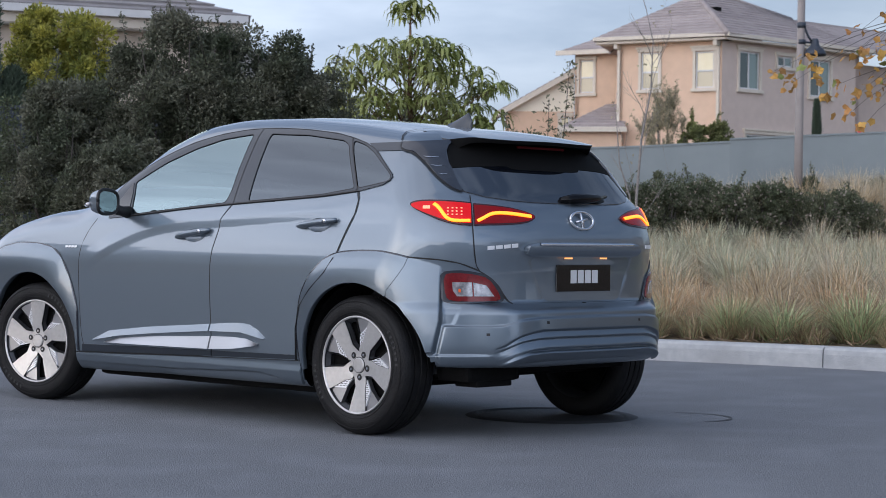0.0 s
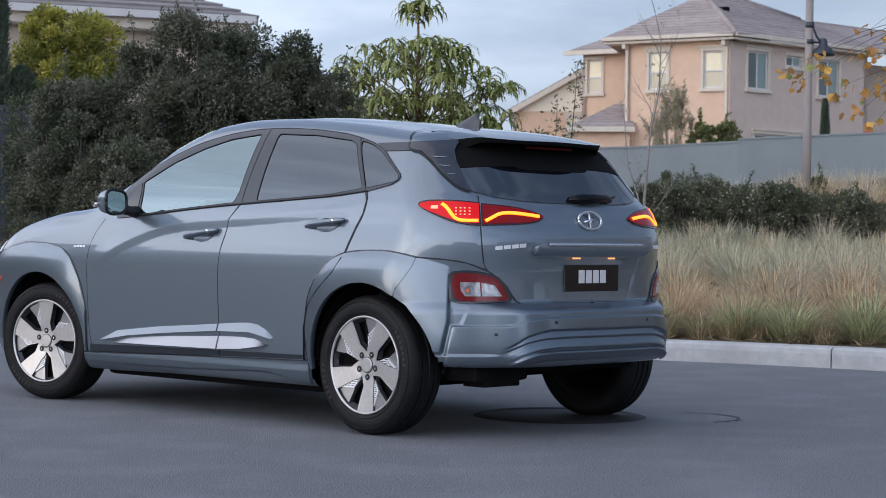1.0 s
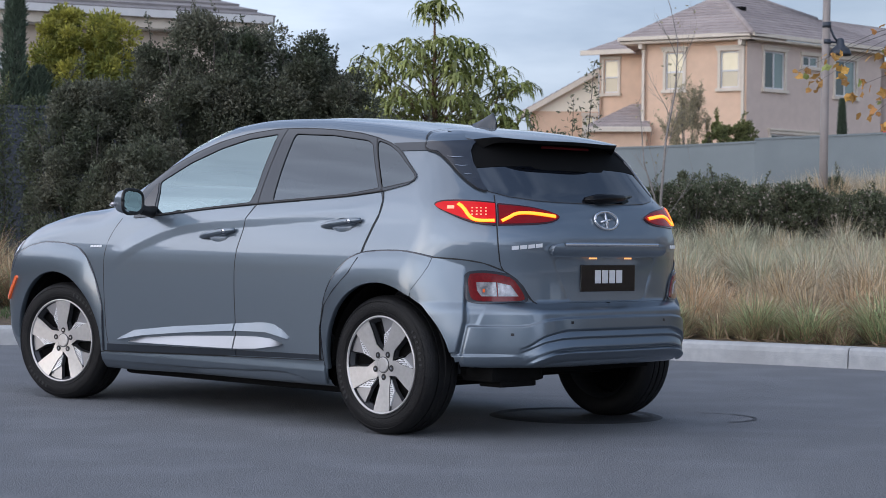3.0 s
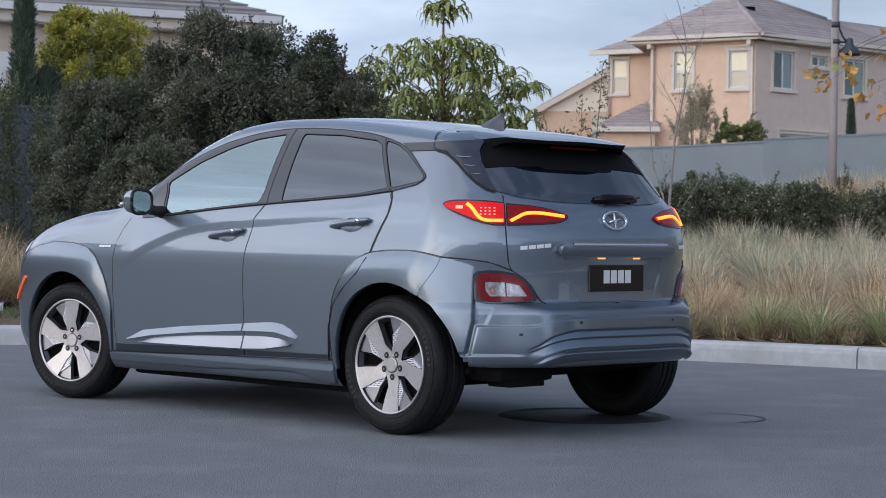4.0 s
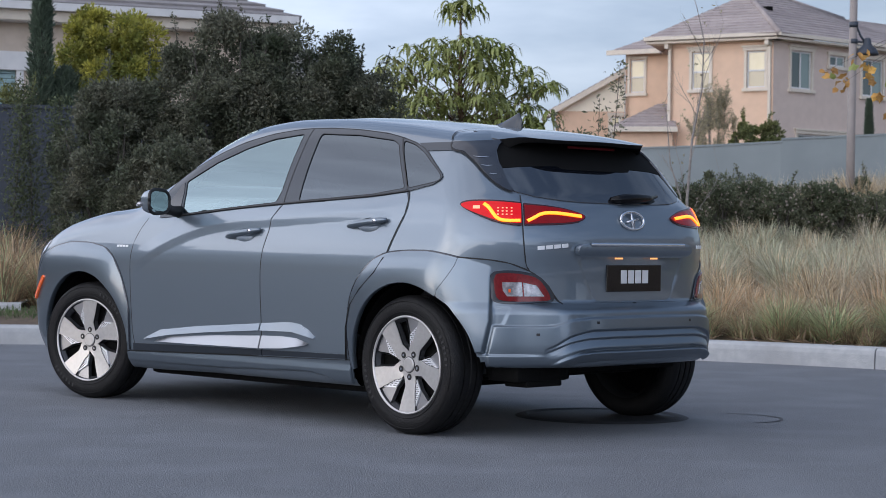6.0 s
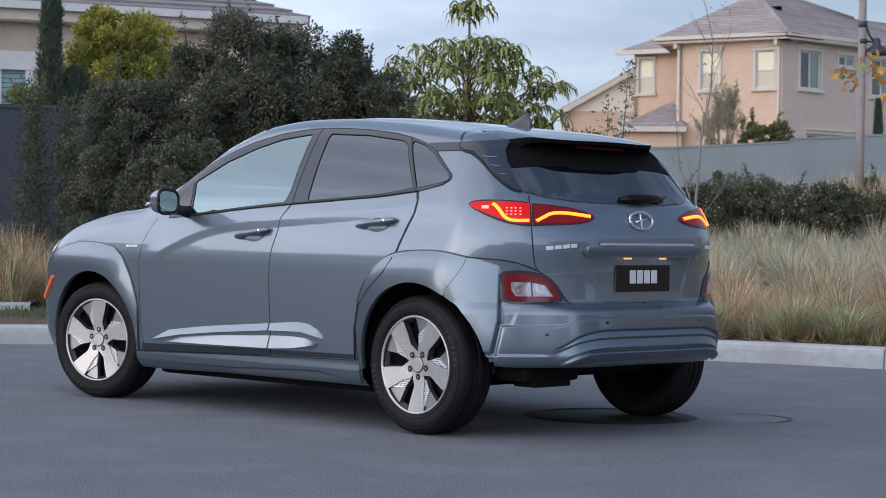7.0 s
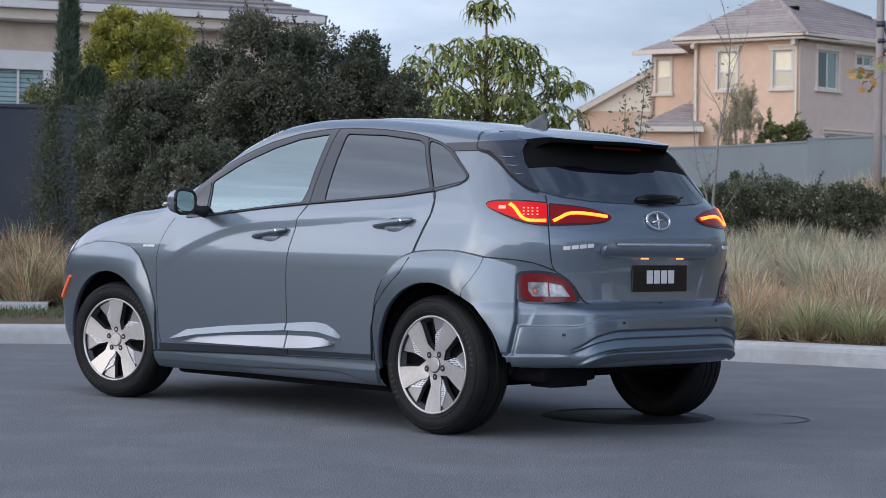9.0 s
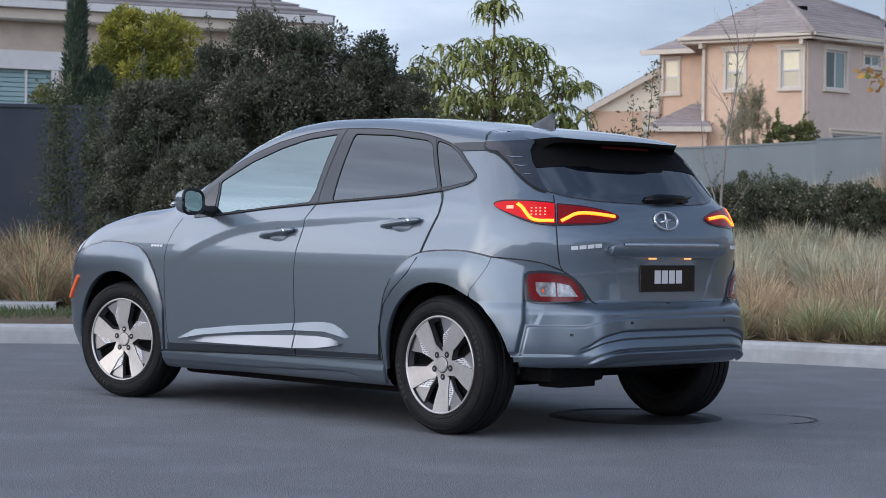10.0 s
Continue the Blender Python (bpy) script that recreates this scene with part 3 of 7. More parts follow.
def make_left_house():
    base = 1.42
    A, B = Vector((-14.5, 35.85)), Vector((-3.50, 40.5))
    u = (B - A).normalized()
    n = Vector((u.y, -u.x))
    house = thing("house", "tan stucco house with a grey tiled roof behind the wall", "house")
    F = Face(A, u, n, base)
    length = (B - A).length

    def s_at(x):
        return (x - A.x) / u.x
    hole = (s_at(-11.6), s_at(-8.50), 1.0, 2.66)
    part("wall", F.wall(0, length - 0.5, -0.4, 3.75, [hole]), STUCCO_CREAM_DULL, house, "tan stucco wall")
    part("wall", Face(B - u * 0.5, -n, u, base).wall(0, 7, -0.4, 3.75, []), STUCCO_CREAM_DULL, house)
    part("wall", Face(A, -n, -u, base).wall(0, 7, -0.4, 3.75, []), STUCCO_CREAM_DULL, house)
    part("wall", Face(A - n * 7, u, -n, base).wall(0, length - 0.5, -0.4, 3.75, []), STUCCO_CREAM_DULL, house)
    part("band", F.block(hole[0] - 0.3, hole[1] + 0.5, 0.0, 0.08, 2.66, 3.02), WHITE_TRIM, house, "off-white band over the window")
    part("gutter", F.block(-0.6, length + 0.15, 0.44, 0.58, 3.80, 3.95), WHITE_TRIM, house, "off-white gutter")
    part("fascia", F.block(-0.6, length + 0.1, 0.36, 0.42, 3.60, 3.80), TRIM_CREAM, house, "cream fascia board")
    part("soffit", F.block(-0.6, length + 0.1, -0.1, 0.36, 3.58, 3.64), WHITE_TRIM, house)
    win = part("window", F.block(hole[1], hole[1] + 0.14, -0.05, 0.06, 0.9, 2.66), WHITE_TRIM, house, "wide window with lowered slats")
    part("pane", F.block(hole[0], hole[1], -0.14, -0.12, 1.0, 2.66), PANE_TEAL, win)
    for k in range(18):
        z = 1.02 + k * 0.092
        part("slat", solid([F.at(s, o_, z + dz) for s in (hole[0], hole[1]) for o_, dz in ((-0.10, 0.0), (-0.04, 0.012), (-0.05, 0.091), (-0.11, 0.084))],
                           [(0, 1, 2, 3), (4, 5, 6, 7), (0, 1, 5, 4), (1, 2, 6, 5), (2, 3, 7, 6), (3, 0, 4, 7)]), BLIND, win)
    part("mullion", F.block(s_at(-8.94) - 0.02, s_at(-8.94) + 0.02, -0.04, 0.02, 1.0, 2.66), WHITE_TRIM, win)
    eave = [F.at(-0.7, 0.55, 3.92), F.at(length + 0.2, 0.55, 3.92)]
    ridge = [F.at(2.5, -3.6, 5.75), F.at(length - 3.9, -3.6, 5.75)]
    rear = [F.at(-0.7, -7.6, 3.92), F.at(length + 0.2, -7.6, 3.92)]
    tiled(house, [eave[0], eave[1], ridge[1], ridge[0]], ROOF_GREY, 0.13, 0.05)
    tiled(house, [eave[1], rear[1], ridge[1]], ROOF_GREY, 0.13, 0.05)
    tiled(house, [rear[1], rear[0], ridge[0], ridge[1]], ROOF_GREY, 0.26)
    tiled(house, [rear[0], eave[0], ridge[0]], ROOF_GREY, 0.26)


STUCCO_CREAM_DULL = material("tan_stucco", (0.55, 0.465, 0.385), 0.92, second=(0.465, 0.39, 0.32), scale=3.0, bump=0.25, bump_scale=40)


def wall_run(name, pts, tops, mat, label, thick=0.2, cap=0.05):
    """A garden wall through plan points, its top at the given heights, with a coping."""
    wall = None
    for (a, b), (ta, tb) in zip(zip(pts, pts[1:]), zip(tops, tops[1:])):
        a, b = Vector(a), Vector(b)
        u = (b - a).normalized()
        n = Vector((u.y, -u.x)) * thick / 2
        q = [a + n, b + n, b - n, a - n]
        t = [ta, tb, tb, ta]
        me = solid([(p.x, p.y, float(height(p.x, p.y)) - 0.6) for p in q] + [(p.x, p.y, z) for p, z in zip(q, t)],
                   [(0, 1, 2, 3), (4, 5, 6, 7), (0, 1, 5, 4), (1, 2, 6, 5), (2, 3, 7, 6), (3, 0, 4, 7)])
        if wall is None:
            wall = part(name, me, mat, label=label, category="wall", kind="structure")
        else:
            part("wall_length", me, mat, wall)
        m = n * 1.25
        q = [a + m, b + m, b - m, a - m]
        part("coping", solid([(p.x, p.y, z + 0.002) for p, z in zip(q, t)] + [(p.x, p.y, z + cap) for p, z in zip(q, t)],
                             [(0, 1, 2, 3), (4, 5, 6, 7), (0, 1, 5, 4), (1, 2, 6, 5), (2, 3, 7, 6), (3, 0, 4, 7)]), mat, wall)
    return wall


def make_walls():
    wall_run("wall_west", [(-30.0, 22.5), (-6.45, 26.0), (-3.0, 26.6), (0.2, 29.5), (3.2, 44.0)], [2.56, 2.56, 2.56, 2.56, 2.9], WALL_SLATE, "slate-grey plastered garden wall behind the shrubs")
    wall_run("wall_east", [(4.0, 53.6), (6.3, 52.8), (8.68, 51.99)], [3.36, 3.42, 3.54], WALL_GREY, "grey plastered garden wall on the bank")
    wall_run("wall_far_east", [(8.63, 52.0), (12.3, 51.4), (34.0, 47.0)], [3.61, 3.79, 4.16], WALL_GREY, "grey plastered garden wall, one step higher")


def make_lamp_post():
    x, y = 7.63, 38.0
    z = float(height(x, y))
    post = thing("street_lamp", "tall grey-brown street lamp with a dark bell shade", "street lamp", pose(x, y, z))
    part("pole", tubes("pole", [([(0, 0, -0.1), (0.01, 0, 2.0), (0.03, 0, 4.5), (0.04, 0, 6.2)], [0.088, 0.080, 0.072, 0.066])], 14), POLE, post)
    part("base_collar", tubes("base_collar", [([(0, 0, -0.1), (0, 0, 0.35), (0, 0, 0.42)], [0.13, 0.13, 0.095])], 14), POLE, post)
    k = 4.70 - z
    part("arm", tubes("arm", [([(0.03, 0, k + 0.42), (0.10, 0, k + 0.36), (0.17, 0, k + 0.20), (0.24, 0, k + 0.10)], [0.022] * 4), ([(0.03, 0, k + 0.10), (0.24, 0, k + 0.08)], [0.020, 0.020])], 8), LAMP_METAL, post)
    for low, high in ((0.36, 0.47), (0.05, 0.14)):
        part("bracket", tubes("bracket", [([(0.035, 0, k + low), (0.035, 0, k + high)], [0.085, 0.085])], 14), LAMP_METAL, post)
    v, f = lathe([(0.0, 0.17), (0.045, 0.165), (0.07, 0.13), (0.08, 0.05), (0.11, 0.0), (0.17, -0.045), (0.205, -0.11), (0.222, -0.165), (0.215, -0.165), (0.16, -0.06), (0.0, 0.0)], 28, "z")
    shade = part("shade", mesh("shade", [(p[0] + 0.30, p[1], p[2] + k) for p in v], f, smooth=True), LAMP_METAL, post, "dark bell-shaped shade")
    v, f = lathe([(0.0, -0.15), (0.08, -0.13), (0.10, -0.06), (0.07, 0.0)], 16, "z")
    part("lamp_glass", mesh("lamp_glass", [(p[0] + 0.30, p[1], p[2] + k) for p in v], f, smooth=True), LAMP_GLASS, shade)


def make_hills():
    for name, d, pts in (("far_hill", 1500.0, ((-260, 30), (-190, 110), (-150, 150), (-118, 158), (-100, 140), (-85, 122), (-62, 108), (-40, 98), (0, 92), (60, 84), (160, 75), (330, 60), (500, 10))),):
        line = curve_line(pts)
        v, f = [], []
        for i, (x, z) in enumerate(line):
            z2 = z + 2.2 * noise.noise(Vector((x * 0.06, 1.7, 0))) + 1.2 * noise.noise(Vector((x * 0.2, 4.7, 0)))
            v += [(x, d, 0), (x, d + 60, z2 * 0.7), (x, d + 140, z2), (x, d + 500, 0)]
        for i in range(len(line) - 1):
            f += [(i * 4 + k, i * 4 + k + 1, i * 4 + k + 5, i * 4 + k + 4) for k in range(3)]
        part(name, mesh(name, v, [q[::-1] for q in f], smooth=True), HILL, label="hazy scrub-covered hill far behind the trees", category="hill", kind="structure")


def curve_line(pts, n=160):
    xs, zs = [p[0] for p in pts], [p[1] for p in pts]
    x = np.linspace(xs[0], xs[-1], n)
    return list(zip(x, np.interp(x, xs, zs)))


def make_plain_house(x, y, turn, wide, deep, tall, roof, label):
    """A plain house added out of view, for the skyline the car's paint mirrors: walls and a gabled roof."""
    z = float(height(x, y)) if beyond(x, y) > 0 else 0.0
    house = thing("unseen_house", label, "house", pose(x, y, z, 0, 0, turn))
    part("wall", box(-wide / 2, wide / 2, -deep / 2, deep / 2, -0.5, tall, 0.02), NEIGHBOUR, house)
    o = 0.5
    part("roof", solid([(-wide / 2 - o, -deep / 2 - o, tall), (wide / 2 + o, -deep / 2 - o, tall), (wide / 2 + o, deep / 2 + o, tall), (-wide / 2 - o, deep / 2 + o, tall), (-wide / 4, 0, tall + roof), (wide / 4, 0, tall + roof)],
                       [(0, 1, 5, 4), (1, 2, 5), (2, 3, 4, 5), (3, 0, 4), (0, 1, 2, 3)]), ROOF_GREY, house)


# none of these is in view; their places set what the bodywork reflects
for hx, hy, ht, hw in ((-38, 17, 90, 22), (-38, 40, 95, 18), (27, -8, -88, 15), (27, 12, -95, 14), (30, 30, -110, 13), (-70, -40, 128, 20), (12, -44, 176, 16)):
    make_plain_house(hx, hy, ht, hw, 10, 5.4, 2.0, "plain stucco house, unseen, added for reflections in the car")
make_right_house()
make_left_house()
make_walls()
make_lamp_post()
make_hills()

# ---------------------------------------------------------------- plants


def leaf_cloud(name, places, ways, length, width, rng, fold=0.25, droop=0.0):
    """One mesh of many small folded leaves: four corners and a bent midrib each. places, ways: arrays (n, 3)."""
    n = len(places)
    d = ways / (np.linalg.norm(ways, axis=1)[:, None] + 1e-9)
    r = rng.normal(size=(n, 3))
    s = np.cross(d, r)
    s /= np.linalg.norm(s, axis=1)[:, None] + 1e-9
    up = np.cross(s, d)
    ln = (length * rng.uniform(0.65, 1.3, n))[:, None]
    wd = (width * rng.uniform(0.7, 1.25, n))[:, None]
    tip = places + d * ln - np.array([0, 0, 1]) * droop * ln
    mid = places + d * ln * 0.5
    a, b = mid + s * wd / 2 + up * wd * fold, mid - s * wd / 2 + up * wd * fold
    verts = np.stack([places, a, tip, b], 1).reshape(-1, 3)
    i = np.arange(n)[:, None] * 4
    faces = np.concatenate([i + [0, 1, 2], i + [0, 2, 3]], 1).reshape(-1, 3)
    me = bpy.data.meshes.new(name)
    me.from_pydata(verts.tolist(), [], faces.tolist())
    me.update()
    return me


def make_shrub(x, y, r, top, leaves, mat, seed, name="shrub", label="", category="shrub", leaf=(0.05, 0.026), depth=None, low=0.1, shoots=14, group="", clumps=44, shape=0.75, stems=BARK, heads=0):
    """A shrub: stems that fork into the crown, leaf clumps of uneven size, and loose shoots that break the outline."""
    rng = np.random.default_rng(seed)
    z = float(height(x, y))
    h = top - z
    depth = depth or r * 0.8
    shrub = thing(name, label, category, pose(x, y, z), group)
    lines, spots = [], []
    for k in range(7):
        a = rng.uniform(0, 2 * math.pi)
        q = rng.uniform(0.25, 0.8)
        end = np.array([r * q * math.cos(a), depth * q * math.sin(a), h * rng.uniform(0.55, 0.85)])
        lines.append(([(0.05 * math.cos(a), 0.05 * math.sin(a), -0.05), tuple(end * [0.45, 0.45, 0.4]), tuple(end)], [0.028, 0.018, 0.006]))
    places, ways = [], []
    for k in range(clumps):
        u = rng.uniform(-1, 1)
        a = rng.uniform(0, 2 * math.pi)
        q = math.sqrt(rng.uniform(0.05, 1.0))
        zz = low + (1 - low) * rng.uniform(0, 1) ** shape
        wide = math.sqrt(max(0.06, 1 - max(0, (zz - 0.45) / 0.6) ** 2)) * (0.72 + 0.28 * min(1, zz / 0.3))
        c = np.array([r * q * wide * math.cos(a), depth * q * wide * math.sin(a), h * zz * 0.93])
        rad = rng.uniform(0.10, 0.24) * (0.5 + r * 0.55)
        m = int(leaves / clumps * rng.uniform(0.6, 1.4))
        v = rng.normal(size=(m, 3))
        v /= np.linalg.norm(v, axis=1)[:, None]
        p = c + v * rad * rng.uniform(0.45, 1.08, (m, 1)) * [1, 1, 0.85]
        p[:, 2] = np.maximum(p[:, 2], 0.02)
        places.append(p)
        ways.append(v + rng.normal(size=(m, 3)) * 0.6 + [0, 0, 0.35])
        spots.append(c)
    for k in range(shoots):
        c = spots[rng.integers(len(spots))] * [1, 1, 1.0]
        w = np.array([rng.normal() * 0.30, rng.normal() * 0.25, 1.0])
        ln = rng.uniform(0.18, 0.5) * (0.4 + 0.25 * h)
        start = c + [0, 0, 0.08]
        lines.append(([tuple(c), tuple(start + w * ln * 0.6), tuple(start + w * ln)], [0.006, 0.004, 0.002]))
        m = int(ln * 110)
        t = rng.uniform(0.1, 1.03, (m, 1))
        places.append(start + w * ln * t + rng.normal(size=(m, 3)) * 0.012)
        ways.append(rng.normal(size=(m, 3)) + [0, 0, 0.6])
    part("stem", tubes("stem", lines, 5), stems, shrub)
    part("crown", leaf_cloud("crown", np.concatenate(places), np.concatenate(ways), *leaf, rng), mat, shrub)
    if heads:
        every = np.concatenate(places)
        pick = rng.choice(len(every), heads, replace=False)
        part("dry_flower", leaf_cloud("dry_flower", every[pick] * [1.04, 1.04, 1.01], rng.normal(size=(heads, 3)), 0.055, 0.045, rng), PALE_HEAD, shrub, "pale dry flowers", kind="stuff")
    return shrub


def make_wand(x, y, top, seed, mat, name="sapling", label="", leaf=(0.075, 0.030), lean=0.04, bare=0.15, dense=90, base=None, spread=0.05):
    """A thin upright shoot set with leaves along its length."""
    rng = np.random.default_rng(seed)
    z = float(height(x, y))
    h = top - z
    wand = thing(name, label, "sapling", pose(x, y, z))
    pts = [(lean * h * t * t + 0.02 * math.sin(5 * t + seed), 0.02 * math.cos(4 * t), h * t) for t in np.linspace(-0.02, 1, 9)]
    part("stem", tubes("stem", [(pts, list(np.linspace(0.014, 0.003, 9)))], 6), BARK, wand)
    m = int(dense * h)
    t = rng.uniform(bare, 1.0, m)
    q = np.array(pts)
    p = np.stack([np.interp(t * 8, np.arange(9), q[:, i]) for i in range(3)], 1) + rng.normal(size=(m, 3)) * spread * np.array([1, 1, 0.4])
    part("foliage", leaf_cloud("foliage", p, rng.normal(size=(m, 3)) + [0, 0, 0.5], *leaf, rng), mat, wand)
    return wand


def make_drooping_tree():
    """A young tree with umbrella-like sprays of long hanging leaves."""
    rng = np.random.default_rng(5)
    x, y = 0.12, 30.0
    z = float(height(x, y))
    tree = thing("tree", "young tree with umbrella sprays of long drooping leaves", "tree", pose(x, y, z))
    top = 4.50 - z
    trunk = [(0, 0, -0.1), (0.02, 0, top * 0.3), (-0.02, 0.03, top * 0.6), (-0.02, 0, top * 0.85), (-0.03, 0, top)]
    lines = [(trunk, [0.075, 0.060, 0.042, 0.022, 0.010])]
    ends = [np.array(trunk[-1]), np.array([0.03, 0.05, top - 0.12]), np.array([-0.1, 0.0, top - 0.2])]
    half = ((1.2, 0.85), (1.7, 1.25), (2.15, 1.48), (2.62, 1.44), (2.80, 1.0), (3.06, 0.82), (3.16, 0.60), (3.22, 0.20), (3.6, 0.03))
    ends += [np.array([0.20 * math.cos(a), 0.18 * math.sin(a), top - 0.06 - 0.05 * math.cos(3 * a)]) for a in (0.2, 2.7, 5.0)]
    lines += [([(-0.03, 0, top - 0.35), tuple(e)], [0.007, 0.003]) for e in ends[3:]]
    tries = 0
    while len(ends) < 170 and tries < 9000:
        tries += 1
        zz = rng.uniform(1.2, 3.22)
        wide = float(np.interp(zz, [h[0] for h in half], [h[1] for h in half]))
        a, q = rng.uniform(0, 2 * math.pi), math.sqrt(rng.uniform(0.12, 1.0))
        e = np.array([wide * q * math.cos(a) * (1.18 if math.cos(a) < 0 else 1.0), wide * 0.85 * q * math.sin(a), zz])
        if any(np.linalg.norm((e - o) * [1, 0.5, 1.2]) < 0.185 for o in ends):
            continue
        ends.append(e)
        root = np.array([-0.02, 0, max(1.0, zz - 0.25 - 0.45 * wide * q)])
        bend = root * 0.45 + e * 0.55 + [0, 0, 0.05]
        lines.append(([tuple(root), tuple(bend), tuple(e)], [0.009, 0.006, 0.003]))
    part("trunk", tubes("trunk", lines, 7), BARK_RED, tree, "slender red-brown trunk and limbs")
    verts, faces = [], []
    for e in ends:
        n = rng.integers(16, 22)
        for k in range(n):
            a = rng.uniform(0, 2 * math.pi)
            ln = rng.uniform(0.19, 0.31)
            out_ = rng.uniform(0.70, 1.15)
            base = e + [0, 0, rng.uniform(-0.12, 0.04)]
            d = np.array([math.cos(a), math.sin(a), 0.0])
            s = np.array([-math.sin(a), math.cos(a), 0.0])
            w = rng.uniform(0.018, 0.029)
            k0 = len(verts)
            for t, ww in ((0, 0.25), (0.3, 1.0), (0.65, 0.95), (1.0, 0.12)):
                p = base + d * ln * out_ * (1 - (1 - t) ** 2) + np.array([0, 0, ln * (0.22 * math.sin(math.pi * min(1, t * 1.2)) - 0.47 * t ** 2)])
                verts += [tuple(p + s * w * ww), tuple(p - s * w * ww)]
            faces += [(k0 + 2 * i, k0 + 2 * i + 1, k0 + 2 * i + 3, k0 + 2 * i + 2) for i in range(3)]
    part("crown", mesh("crown", verts, faces), LEAF_TREE, tree, "long drooping green leaves")


def make_cypress(x, y, top, r, seed):
    rng = np.random.default_rng(seed)
    z = float(height(x, y))
    h = top - z
    tree = thing("cypress", "narrow blue-green cypress behind the wall", "tree", pose(x, y, z))
    part("trunk", tubes("trunk", [([(0, 0, -0.1), (0, 0, h * 0.5), (0, 0, h * 0.95)], [0.06, 0.04, 0.01])], 7), BARK, tree)
    n = 9000
    t = rng.uniform(0.03, 1, n) ** 0.8
    a = rng.uniform(0, 2 * math.pi, n)
    lump = 1 + 0.22 * np.sin(a * 3 + t * 14) + 0.15 * np.sin(a * 5 - t * 31)
    rr = r * np.sqrt(np.clip(1 - t ** 2.2, 0.01, 1)) * lump * rng.uniform(0.55, 1.0, n)
    p = np.stack([rr * np.cos(a), rr * np.sin(a), h * t], 1)
    part("crown", leaf_cloud("crown", p, np.stack([np.cos(a) * 0.5, np.sin(a) * 0.5, np.ones(n)], 1) + rng.normal(size=(n, 3)) * 0.35, 0.11, 0.022, rng), LEAF_CONE, tree)


def make_bare_tree():
    """A leafless young tree of two thin stems."""
    rng = np.random.default_rng(11)
    x, y = 2.82, 24.0
    z = float(height(x, y))
    tree = thing("bare_tree", "leafless young tree with thin grey twigs", "tree", pose(x, y, z))
    lines = []

    def grow(p, w, ln, r, level):
        pts = [p]
        for k in range(4):
            w = w + np.array([rng.normal() * 0.09, rng.normal() * 0.09, 0.03])
            w = w / np.linalg.norm(w)
            pts.append(pts[-1] + w * ln / 4)
        lines.append(([tuple(q) for q in pts], list(np.linspace(r, r * 0.45, 5))))
        if level < 3:
            for k in range(3 if level else 5):
                q = pts[rng.integers(1, 5)]
                a = rng.uniform(0, 2 * math.pi)
                v = w * 0.8 + np.array([math.cos(a) * 0.65, math.sin(a) * 0.5, 0.2])
                grow(q, v / np.linalg.norm(v), ln * rng.uniform(0.35, 0.55), r * 0.42, level + 1)

    part("trunk", tubes("trunk", [([(-0.02, 0, -0.05), (0.02, 0, 0.5), (0.03, 0, 1.0), (0.08, 0, 1.7), (0.19, 0, 2.3), (0.21, 0, 2.9), (0.12, 0, 3.3), (0.02, 0, 3.6)], [0.026, 0.022, 0.018, 0.014, 0.010, 0.007, 0.005, 0.003]),
                                  ([(-0.03, 0, 0.7), (-0.05, 0, 1.0), (-0.18, 0, 1.4), (-0.21, 0, 1.75), (-0.23, 0, 2.0)], [0.013, 0.011, 0.009, 0.007, 0.003])], 7), PALE_BARK, tree)
    for p, w, ln in (((0.08, 0, 1.7), (0.1, 0, 1), 0.9), ((0.19, 0, 2.3), (0.2, 0.1, 1), 0.8), ((0.03, 0, 1.0), (-0.3, 0.1, 1), 0.8), ((-0.21, 0, 1.75), (-0.1, 0, 1), 0.4), ((0.05, 0, 1.4), (0.4, 0, 1), 0.7), ((0.20, 0, 2.7), (-0.3, 0, 1), 0.6), ((0.20, 0, 2.6), (0.5, 0, 1), 0.6), ((0.12, 0, 2.0), (-0.5, 0, 1), 0.6), ((-0.05, 0, 1.1), (-0.6, 0, 1), 0.5), ((0.03, 0, 0.6), (0.5, 0, 1), 0.8)):
        grow(np.array(p, float), np.array(w, float) / np.linalg.norm(w), ln, 0.006, 1)
    part("branchwork", tubes("branchwork", lines, 4), PALE_BARK, tree, "thin bare twigs")
    m = 40
    p = np.array([lines[i % len(lines)][0][-1] for i in range(m)]) + rng.normal(size=(m, 3)) * 0.03
    part("foliage", leaf_cloud("foliage", p, rng.normal(size=(m, 3)), 0.05, 0.03, rng), LEAF_OLIVE, tree, "a few last leaves")


